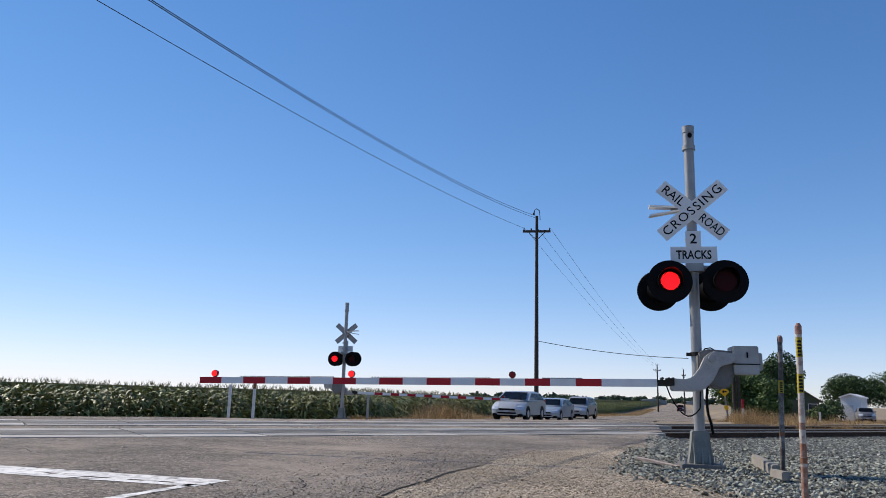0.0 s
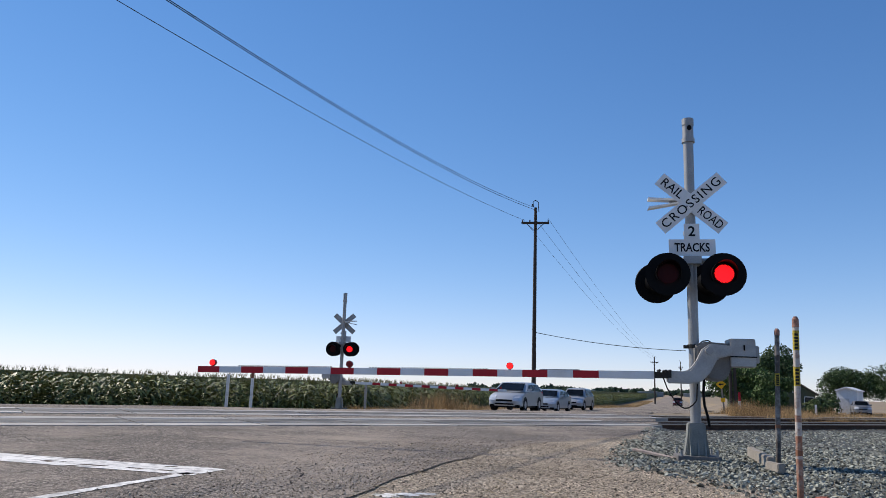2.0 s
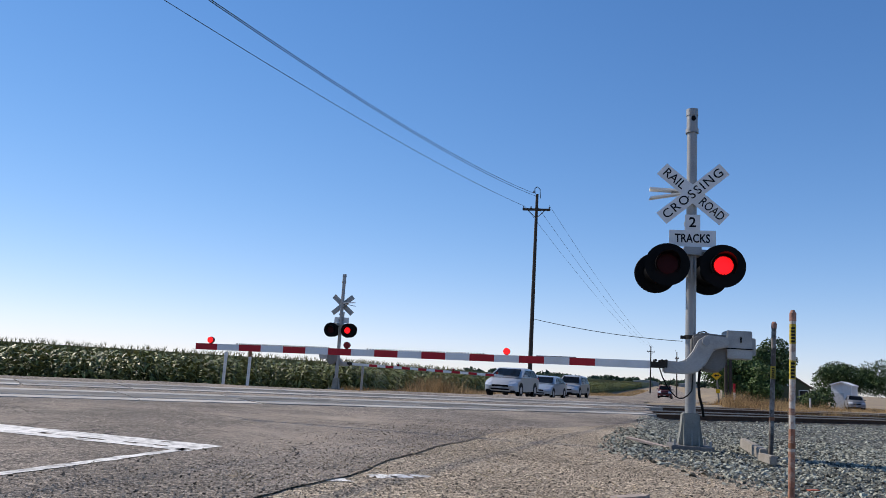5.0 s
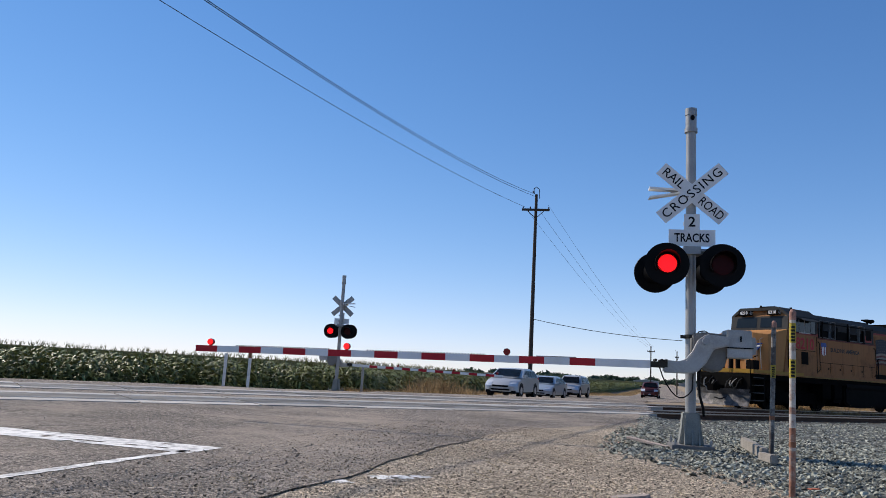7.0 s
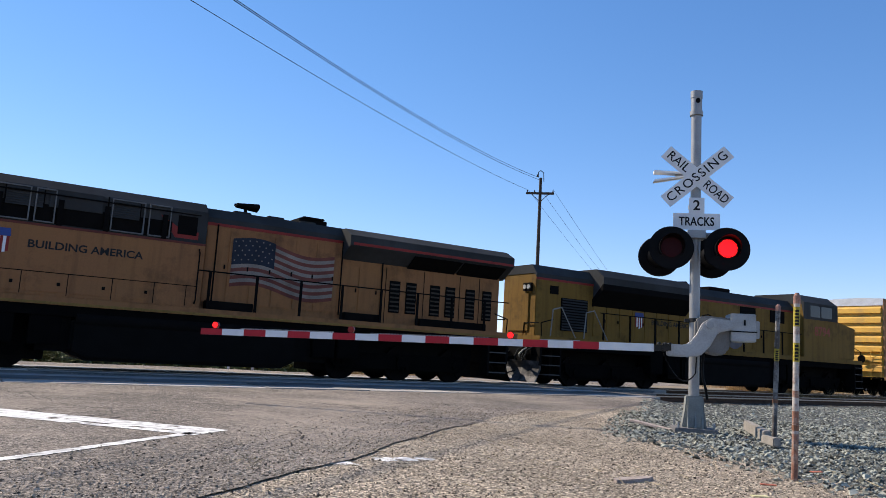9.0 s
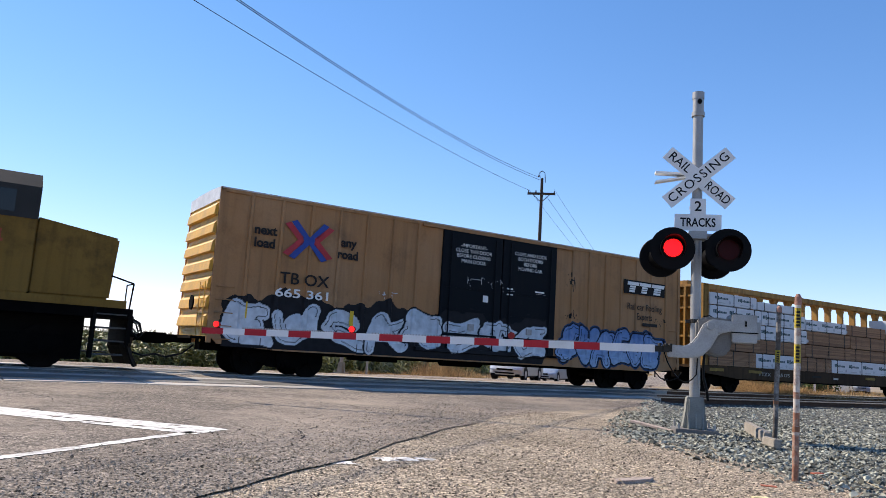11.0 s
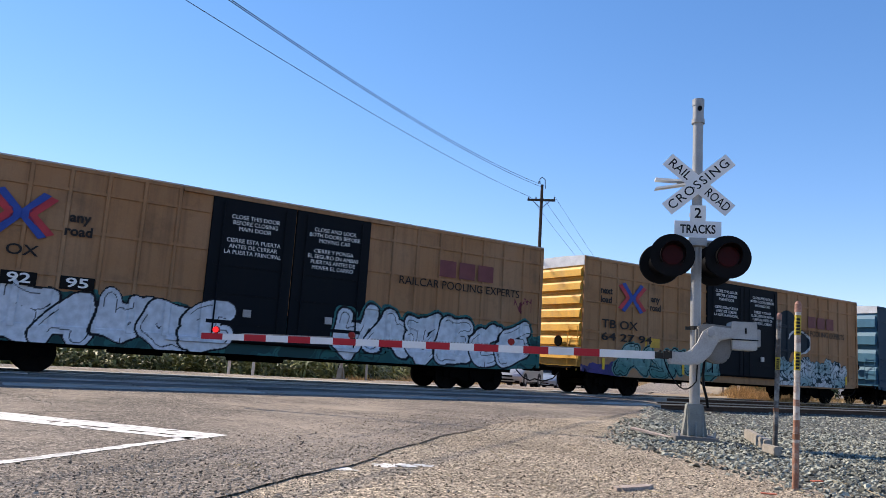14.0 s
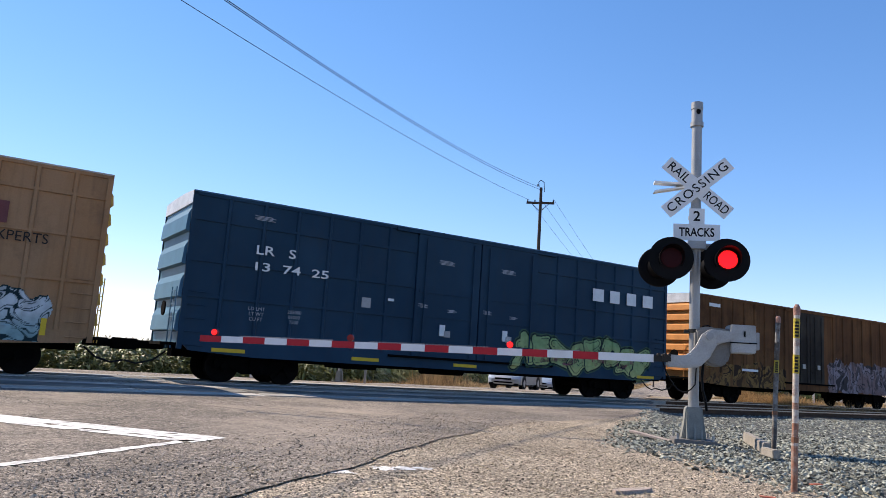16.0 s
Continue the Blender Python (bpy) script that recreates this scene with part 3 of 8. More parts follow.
def car_paint(name, color, rough=0.55, streak=0.35, tags=(), dirt=(0.05, 0.04, 0.03), dirt_amount=0.45, fade=(0.5, 0.42, 0.3), fade_amount=0.15):
    """Weathered vehicle paint: rain streaks, fading, grime and sprayed tags inside given x and z ranges."""
    if name in MATS:
        return MATS[name]
    m = bpy.data.materials.new(name); m.use_nodes = True
    n, l = m.node_tree.nodes, m.node_tree.links
    b = n["Principled BSDF"]
    tc = n.new("ShaderNodeTexCoord"); co = tc.outputs["Object"]

    def math_(op, a, c, d=None):
        k = n.new("ShaderNodeMath"); k.operation = op
        for i, v in enumerate((a, c, d)):
            if v is None:
                continue
            if isinstance(v, (int, float)):
                k.inputs[i].default_value = v
            else:
                l.new(v, k.inputs[i])
        return k.outputs[0]

    def tex(scale, detail, vec=None, stretch=None, rough_=0.5):
        v = vec or co
        if stretch:
            mp = n.new("ShaderNodeMapping"); mp.inputs["Scale"].default_value = stretch
            l.new(v, mp.inputs["Vector"]); v = mp.outputs[0]
        k = n.new("ShaderNodeTexNoise"); k.inputs["Scale"].default_value, k.inputs["Detail"].default_value, k.inputs["Roughness"].default_value = scale, detail, rough_
        l.new(v, k.inputs["Vector"])
        return k

    def ramp(v, a, c, lo=0.0, hi=1.0):
        r = n.new("ShaderNodeMapRange"); r.inputs[1].default_value, r.inputs[2].default_value, r.inputs[3].default_value, r.inputs[4].default_value = a, c, lo, hi
        l.new(v, r.inputs[0])
        return r.outputs[0]

    def mix(f, a, c):
        k = n.new("ShaderNodeMix"); k.data_type = "RGBA"
        if isinstance(f, (int, float)):
            k.inputs[0].default_value = f
        else:
            l.new(f, k.inputs[0])
        for i, v in ((6, a), (7, c)):
            if isinstance(v, tuple):
                k.inputs[i].default_value = (*v[:3], 1)
            else:
                l.new(v, k.inputs[i])
        return k.outputs[2]

    col = mix(ramp(tex(0.5, 6).outputs[0], 0.4, 0.7, 0, fade_amount), color, fade)
    col = mix(ramp(tex(2.0, 5, stretch=(3.0, 3.0, 0.18)).outputs[0], 0.48, 0.75, 0, streak), col, dirt)
    col = mix(ramp(tex(0.9, 9, rough_=0.7).outputs[0], 0.52, 0.75, 0, dirt_amount), col, dirt)
    sep = n.new("ShaderNodeSeparateXYZ"); l.new(co, sep.inputs[0])
    for i, (x0, x1, z0, z1, c1, c2, line, scale, seed) in enumerate(tags):
        warp = tex(1.1, 2)
        va = n.new("ShaderNodeVectorMath"); va.operation = "MULTIPLY_ADD"
        l.new(warp.outputs["Color"], va.inputs[0]); va.inputs[1].default_value = (1.1, 0, 0.8)
        l.new(co, va.inputs[2])
        mp = n.new("ShaderNodeMapping"); mp.inputs["Location"].default_value = (seed * 7.3, 3.0, seed * 2.1)
        mp.inputs["Rotation"].default_value = (0, 0.3, 0); mp.inputs["Scale"].default_value = (1.25, 0.0, 0.6)
        l.new(va.outputs[0], mp.inputs["Vector"])
        la = n.new("ShaderNodeTexNoise"); lb = n.new("ShaderNodeTexNoise")
        for k_, q_, d_ in ((la, 1.15, 1.6), (lb, 2.1, 2.2)):
            k_.inputs["Scale"].default_value, k_.inputs["Detail"].default_value, k_.inputs["Distortion"].default_value = scale * q_, 0.0, d_
            l.new(mp.outputs[0], k_.inputs["Vector"])
        fill = mix(ramp(la.outputs[0], 0.37, 0.385), line, c1)
        fill = mix(ramp(la.outputs[0], 0.50, 0.66, 0, 0.85), fill, c2)
        edge1 = math_("ABSOLUTE", math_("SUBTRACT", la.outputs[0], 0.535), 0)
        fill = mix(ramp(edge1, 0.010, 0.016, 1, 0), fill, line)
        edge2 = math_("ABSOLUTE", math_("SUBTRACT", lb.outputs[0], 0.5), 0)
        fill = mix(ramp(edge2, 0.012, 0.018, 0.9, 0), fill, line)
        fill = mix(ramp(lb.outputs[0], 0.62, 0.635, 0, 0.8), fill, line)
        e = tex(1.4, 3).outputs[0]
        xx = math_("ADD", sep.outputs[0], math_("MULTIPLY", e, 0.7))
        zz = math_("ADD", sep.outputs[2], math_("MULTIPLY", e, 0.9))
        inside = math_("MULTIPLY", math_("MULTIPLY", ramp(xx, x0 + .3, x0 + .34), ramp(xx, x1 + .3, x1 + .34, 1, 0)),
                       math_("MULTIPLY", ramp(zz, z0 + .4, z0 + .43), ramp(zz, z1 + .4, z1 + .43, 1, 0)))
        col = mix(inside, col, fill)
    col = mix(ramp(tex(30, 3).outputs[0], 0.3, 0.7, 0.0, 0.12), col, dirt)
    l.new(col, b.inputs["Base Color"])
    b.inputs["Roughness"].default_value = rough + .15
    b.inputs["Specular IOR Level"].default_value = 0.1
    bp = n.new("ShaderNodeBump"); bp.inputs["Strength"].default_value, bp.inputs["Distance"].default_value = 0.15, 0.01
    l.new(tex(6, 4).outputs[0], bp.inputs["Height"]); l.new(bp.outputs[0], b.inputs["Normal"])
    MATS[name] = m
    return m


# near black: the shade beneath the train is put into these two colours
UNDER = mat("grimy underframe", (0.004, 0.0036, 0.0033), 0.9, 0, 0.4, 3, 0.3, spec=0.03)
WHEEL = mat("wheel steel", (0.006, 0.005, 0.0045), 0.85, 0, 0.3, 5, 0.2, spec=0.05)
W_LET = mat("white stencil", (0.72, 0.72, 0.70), 0.6, 0, 0.1, 5, 0)
Y_BAR = mat("yellow reflector", (0.65, 0.42, 0.03), 0.5, 0, 0.1, 5, 0)


def _wheelset(r):
    bm = bmesh.new()
    rod(bm, (0, -1.0, 0), (0, 1.0, 0), .085, n=10)
    for s in (-1, 1):
        rod(bm, (0, s * .70, 0), (0, s * .83, 0), r, n=28)
        rod(bm, (0, s * .67, 0), (0, s * .70, 0), r + .025, n=28)
        rod(bm, (0, s * .83, 0), (0, s * .90, 0), .14, n=12)
        for k in range(5):
            a = 2 * math.pi * k / 5
            bx(bm, -.03, .03, s * .845 - .02, s * .845 + .02, .16, r - .07, m=pose(0, 0, 0, 0, math.degrees(a), 0))
    return mesh_of("wheelset", bm, WHEEL, smooth=True)


WS = {}


def truck(parent, x, place, axles=(-.89, .89), r=.457):
    """A bogie with side frames, springs and spinning wheelsets."""
    h = max(axles)
    bm = bmesh.new()
    for y in (-1.06, .92):
        prism(bm, [(-h - .3, r + .14), (-h + .1, r + .22), (h - .1, r + .22), (h + .3, r + .14), (h + .28, r - .08), (h - .2, r - .06), (h * .45, r - .2), (-h * .45, r - .2), (-h + .2, r - .06), (-h - .28, r - .08)], y, y + .14)
        if len(axles) == 3:
            prism(bm, [(-h - .5, r + .3), (h + .5, r + .3), (h + .45, r + .02), (h + .2, r - .22), (-h - .2, r - .22), (-h - .45, r + .02)], y + .02, y + .12)
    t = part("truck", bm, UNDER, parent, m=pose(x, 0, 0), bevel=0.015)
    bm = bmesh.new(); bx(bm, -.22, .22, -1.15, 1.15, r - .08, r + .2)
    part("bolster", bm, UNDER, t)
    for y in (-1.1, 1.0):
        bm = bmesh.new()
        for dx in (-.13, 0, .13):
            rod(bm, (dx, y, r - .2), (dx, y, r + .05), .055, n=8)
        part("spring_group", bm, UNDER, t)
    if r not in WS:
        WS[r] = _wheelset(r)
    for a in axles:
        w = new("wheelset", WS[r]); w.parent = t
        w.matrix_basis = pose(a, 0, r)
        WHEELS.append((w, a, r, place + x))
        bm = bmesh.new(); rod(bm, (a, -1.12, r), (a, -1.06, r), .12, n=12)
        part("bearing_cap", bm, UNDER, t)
    return t


def coupler(parent, x, sgn, name="coupler"):
    bm = bmesh.new()
    bx(bm, min(x, x + sgn * .75), max(x, x + sgn * .75), -.09, .09, .78, .98)
    bx(bm, min(x + sgn * .7, x + sgn * 1.02), max(x + sgn * .7, x + sgn * 1.02), -.17, .17, .73, 1.03)
    part(name, bm, UNDER, parent, bevel=0.02)
    bm = bmesh.new(); tube(bm, [(x, -.35, .75), (x + sgn * .3, -.38, .5), (x + sgn * .7, -.3, .38), (x + sgn * 1.0, -.2, .45)], .025)
    part("air_hose", bm, RUBBER, parent)


def boxcar(u, L, top, side, end, roof, label, ribs, rows, door, door_mat, sill=.72, ladders=True, end_n=7, white_top=True):
    H = 1.55
    t = thing("boxcar", BASE @ pose(u, 0, 0), label, "boxcar", "freight cars")
    bm = bmesh.new(); prism(bm, [(-H, 1.0), (H, 1.0), (H, top), (.6, top + .05), (-.6, top + .05), (-H, top)], .06, L - .06, "x")
    part("body", bm, side, t, bevel=0.01)
    bm = bmesh.new()
    prism(bm, [(0, top - .1), (L, top - .1), (L, top + .005), (0, top + .005)], -H - .035, -H + .02)
    part("top_chord", bm, side, t)
    bm = bmesh.new()
    prism(bm, [(0.3, sill + .1), (2.0, sill), (L - 2.0, sill), (L - 0.3, sill + .1), (L, 1.12), (0, 1.12)], -H - .03, -H + .05)
    part("side_sill", bm, side, t)
    bm = bmesh.new()
    prism(bm, [(0.3, sill + .1), (2.0, sill), (L - 2.0, sill), (L - 0.3, sill + .1), (L, 1.12), (0, 1.12)], H - .05, H + .03)
    part("side_sill", bm, side, t)
    # posts
    for x in ribs:
        if door[0] - .05 < x < door[1] + .05:
            continue
        for y in (-1, 1):
            bm = bmesh.new()
            prism(bm, [(x - .07, H - .01), (x - .035, H + .055), (x + .035, H + .055), (x + .07, H - .01)] if y > 0 else [(x - .07, -H + .01), (x + .07, -H + .01), (x + .035, -H - .055), (x - .035, -H - .055)], 1.1, top - .08, "z")
            part("side_post", bm, side, t)
    for z in rows:
        for a, b_ in ((0.05, door[0] - .02), (door[1] + .02, L - .05)):
            bm = bmesh.new(); bx(bm, a, b_, -H - .045, -H + .01, z - .04, z + .04)
            part("belt_rail", bm, side, t, bevel=0.008)
    for x in (0, L - .13):
        for y in (-1, 1):
            bm = bmesh.new(); bx(bm, x, x + .13, y * H - .035, y * H + .035, sill + .12, top + .02)
            part("corner_post", bm, side, t)
    # doors
    if door_mat:
        mid = (door[0] + door[1]) / 2
        for a, b_ in ((door[0], mid - .02), (mid + .02, door[1])):
            bm = bmesh.new(); bx(bm, a, b_, -H - .075, -H + .01, 1.05, top - .14)
            d = part("door", bm, door_mat, t, "dark sliding door panel", bevel=0.01)
            for z in (1.55, 2.35, 3.1):
                if z < top - .4:
                    bm = bmesh.new(); bx(bm, a + .12, b_ - .12, -H - .095, -H - .07, z - .05, z + .05)
                    part("stiffener", bm, door_mat, d, bevel=0.008)
            for x in (a + .3, b_ - .3):
                bm = bmesh.new(); rod(bm, (x, -H - .12, 1.1), (x, -H - .12, top - .25), .022, n=8)
                part("lock_rod", bm, door_mat, d)
            bm = bmesh.new(); bx(bm, (a + b_) / 2 - .1, (a + b_) / 2 + .12, -H - .14, -H - .09, 1.72, 1.92)
            part("door_handle", bm, mat("worn latch", (0.3, 0.3, 0.3), .5, .5), d)
        bm = bmesh.new(); bx(bm, door[0] - .8, door[1] + .8, -H - .12, -H - .02, 1.0, 1.07)
        part("door_track", bm, UNDER, t)
        bm = bmesh.new(); bx(bm, door[0] - .8, door[1] + .8, -H - .1, -H - .02, top - .14, top - .06)
        part("door_track", bm, side, t)
    # ends with horizontal corrugations
    for x, sg in ((0.06, -1), (L - .06, 1)):
        hgt = top - .35 - 1.15
        for i in range(end_n):
            z = 1.2 + hgt * (i + .5) / end_n
            bm = bmesh.new(); w = hgt / end_n * .42
            pts = [(x, z - w), (x + sg * .15, z - w * .85), (x + sg * .12, z + w * .3), (x, z + w)]
            prism(bm, pts, -H + .1, H - .1)
            part("end_corrugation", bm, end, t)
        bm = bmesh.new(); bx(bm, min(x, x + sg * .03), max(x, x + sg * .03), -H + .02, H - .02, 1.0, top - .3)
        part("end_panel", bm, end, t)
        if white_top:
            bm = bmesh.new(); prism(bm, [(-H, top - .33), (H, top - .33), (H, top + .015), (.6, top + .06), (-.6, top + .06), (-H, top + .015)], min(x + sg * .02, x + sg * .07), max(x + sg * .02, x + sg * .07), "x")
            part("end_top_plate", bm, mat("galvanised end plate", (0.6, 0.6, 0.6), .5, .2), t)
    # roof panels
    n = 14
    for i in range(n):
        bm = bmesh.new(); a = L * i / n
        prism(bm, [(-H - .04, top - .02), (-H - .04, top + .02), (-.6, top + .075), (.6, top + .075), (H + .04, top + .02), (H + .04, top - .02), (0, top + .03)], a + .02, a + L / n - .02, "x")
        part("roof_panel", bm, roof, t)
    # ladders and hand brake
    for x, s in ((0.02, -1), (L - .02, 1)):
        if ladders:
            bm = bmesh.new()
            for z in (.95, 1.3, 1.65, 2.0, 2.35):
                rod(bm, (x + s * .14, -H + .12, z), (x + s * .14, -H + .62, z), .013, n=6)
            for y in (-H + .12, -H + .62):
                rod(bm, (x + s * .14, y, .85), (x + s * .14, y, 2.45), .016, n=6)
            part("end_ladder", bm, end, t)
            for z in (.95, 1.3, 1.65, 2.0, 2.35):
                xx = (x + .14, x + .6) if s < 0 else (x - .6, x - .14)
                bm = bmesh.new(); tube(bm, [(xx[0], -H - .03, z), (xx[0], -H - .08, z), (xx[1], -H - .08, z), (xx[1], -H - .03, z)], .013, 6)
                part("grab_iron", bm, side, t)
        bm = bmesh.new(); bx(bm, min(x, x + s * .4), max(x, x + s * .4), -1.45, 1.45, .92, 1.0)
        part("end_platform", bm, UNDER, t)
        coupler(t, x, s)
    bm = bmesh.new()
    bmesh.ops.create_cone(bm, cap_ends=True, segments=16, radius1=.2, radius2=.2, depth=.04, matrix=pose(-.2, -.5, 1.9, 0, 90, 0))
    part("brake_wheel", bm, UNDER, t)
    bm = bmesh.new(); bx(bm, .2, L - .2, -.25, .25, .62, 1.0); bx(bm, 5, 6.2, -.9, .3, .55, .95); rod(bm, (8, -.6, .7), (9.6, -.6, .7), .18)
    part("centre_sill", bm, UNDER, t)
    truck(t, 2.35, u); truck(t, L - 2.35, u)
    TRAIN.append((t, u))
    return t


def stencil(t, text, x, z, size, material, y=-1.612, **kw):
    rows, fit = text.split("\n"), kw.pop("fit", None)
    for i, row in enumerate(rows):
        words(row, size, material, t, pose(x, y, z + size * ((len(rows) - 1) / 2 - i)) @ FACE, fit=fit * len(row) / max(map(len, rows)) if fit else None, **kw)


def bars(t, x, z, w, h, n, material, y=-1.612, name="lettering"):
    """Writing too small to read, as plain bars."""
    for i in range(n):
        bm = bmesh.new()
        bx(bm, x - w / 2 + .06 * (i % 2), x + w / 2 - .09 * ((i + 1) % 2), y - .002, y + .004, z - i * h * 1.9 - h, z - i * h * 1.9)
        part(name, bm, material, t)


def arrows(t, x, z, y=-1.612):
    """Nested red and blue chevrons meeting point to point, as plain shapes."""
    red, blue = mat("emblem red", (0.40, 0.035, 0.045), .5), mat("emblem blue", (0.022, 0.06, 0.27), .5)
    for s_, apex, c in ((1, .02, blue), (1, -.17, red), (-1, -.06, blue), (-1, -.23, red)):
        bm = bmesh.new()
        e, h, w = apex - .56, .5 if c is blue else .42, .17
        prism(bm, [(x + s_ * u, z + v) for u, v in ((e, h), (e + w, h + .06), (apex + w * .2, .09), (apex + w * .2, -.09), (e + w, -h - .06), (e, -h), (apex - w * .8, 0))], y - .003, y + .003)
        part("emblem", bm, c, t, "blue chevron" if c is blue else "red chevron")


# ---- sprayed tags: thin coats of paint that follow posts, rails and doors ----
GLYPHS = [
    [((0, 0), (.3, 1)), ((.3, 1), (.65, 0)), ((.15, .38), (.5, .38))],
    [((.1, 0), (.1, 1)), ((.1, .95), (.6, .75)), ((.6, .75), (.15, .5)), ((.15, .5), (.65, .2)), ((.65, .2), (.1, .05))],
    [((.6, .9), (.2, .85)), ((.2, .85), (.08, .5)), ((.08, .5), (.2, .12)), ((.2, .12), (.65, .1))],
    [((.1, 0), (.1, 1)), ((.1, .95), (.6, .95)), ((.1, .5), (.5, .5)), ((.1, .05), (.62, .05))],
    [((.35, .05), (.08, .4)), ((.08, .4), (.2, .9)), ((.2, .9), (.55, .9)), ((.55, .9), (.65, .35)), ((.65, .35), (.35, .05))],
    [((.1, 0), (.12, 1)), ((.12, .9), (.5, .1)), ((.5, .1), (.6, 1))],
    [((.6, .95), (.15, .8)), ((.15, .8), (.5, .5)), ((.5, .5), (.6, .2)), ((.6, .2), (.05, .05))],
    [((.05, .9), (.6, .95)), ((.35, .95), (.3, 0)), ((.3, 0), (.6, .15)), ((.05, .5), (.1, .2))],
    [((.1, 1), (.08, .3)), ((.08, .3), (.3, .05)), ((.3, .05), (.58, .3)), ((.58, .3), (.62, 1)), ((.3, .6), (.36, .35))],
]


def spray_paint():
    m = bpy.data.materials.new("sprayed paint"); m.use_nodes = True
    n, l = m.node_tree.nodes, m.node_tree.links
    at = n.new("ShaderNodeAttribute"); at.attribute_name = "spray"
    tc = n.new("ShaderNodeTexCoord"); nz = n.new("ShaderNodeTexNoise")
    nz.inputs["Scale"].default_value, nz.inputs["Detail"].default_value = 5.0, 8.0
    l.new(tc.outputs["Object"], nz.inputs["Vector"])
    r = n.new("ShaderNodeMapRange")
    for i, v in ((1, .35), (2, .75), (3, 1.1), (4, .72)):
        r.inputs[i].default_value = v
    l.new(nz.outputs[0], r.inputs[0])
    k = n.new("ShaderNodeVectorMath"); k.operation = "SCALE"
    l.new(at.outputs["Color"], k.inputs[0]); l.new(r.outputs[0], k.inputs["Scale"])
    b = n["Principled BSDF"]
    l.new(k.outputs[0], b.inputs["Base Color"])
    b.inputs["Roughness"].default_value, b.inputs["Specular IOR Level"].default_value = .6, .12
    return m


SPRAY = spray_paint()


def seg_dist(X, Z, a, b):
    ax, az = a; dx, dz = b[0] - ax, b[1] - az
    k = np.clip(((X - ax) * dx + (Z - az) * dz) / max(1e-6, dx * dx + dz * dz), 0, 1)
    return np.hypot(X - ax - k * dx, Z - az - k * dz)


def tag_sheet(t, x0, x1, z0, z1, ribs, rows, door, paint, label, cell=.024):
    """One sprayed coat: paint(X, Z, col, on) colours the cells that it covers."""
    H = 1.55
    nx, nz = int((x1 - x0) / cell) + 1, int((z1 - z0) / cell) + 1
    X, Z = np.meshgrid(np.linspace(x0, x1, nx), np.linspace(z0, z1, nz))
    col, on = np.zeros((nz, nx, 3)), np.zeros((nz, nx), bool)
    paint(X, Z, col, on)
    off = np.where(Z < 1.15, .033, 0.0)
    for x in ribs:
        if not door[0] - .05 < x < door[1] + .05:
            off = np.maximum(off, np.where(Z > 1.07, np.clip((.10 - np.abs(X - x)) / .035, 0, 1) * .057, 0))
    for z in rows:
        off = np.maximum(off, np.where((np.abs(Z - z) < .065), .048, 0))
    off = np.where((X > door[0] - .03) & (X < door[1] + .03) & (Z > 1.02), .078, off)
    off = np.where((X > door[0] - .84) & (X < door[1] + .84) & (Z > .97) & (Z < 1.10), .124, off)
    ok = on[:-1, :-1] & on[1:, :-1] & on[:-1, 1:] & on[1:, 1:]
    j, i = np.nonzero(ok)
    k = j * nx + i
    quads = np.stack([k, k + 1, k + nx + 1, k + nx], 1)
    used, inv = np.unique(quads, return_inverse=True)
    co = np.stack([X.ravel(), -(H + .006 + off).ravel(), Z.ravel()], 1)[used]
    me = bpy.data.meshes.new("graffiti")
    me.from_pydata(co.tolist(), [], inv.reshape(-1, 4).tolist())
    a = me.attributes.new("spray", "FLOAT_COLOR", "POINT")
    a.data.foreach_set("color", np.concatenate([col.reshape(-1, 3)[used], np.ones((len(used), 1))], 1).ravel())
    me.materials.append(SPRAY)
    ob = new("graffiti", me); ob.parent = t
    ob["label"] = label
    return ob


def lay(col, on, mask, c):
    col[mask] = c[mask] if isinstance(c, np.ndarray) else c
    on |= mask


def wobble(X, Z, seed, a=.06):
    return (X + a * np.sin(Z * 3.1 + seed) + a * .6 * np.sin(X * 2.3 + Z * 1.7 + seed * 2.1),
            Z + a * np.sin(X * 2.2 + seed * 1.3) + a * .5 * np.sin(X * 5.3 + seed))


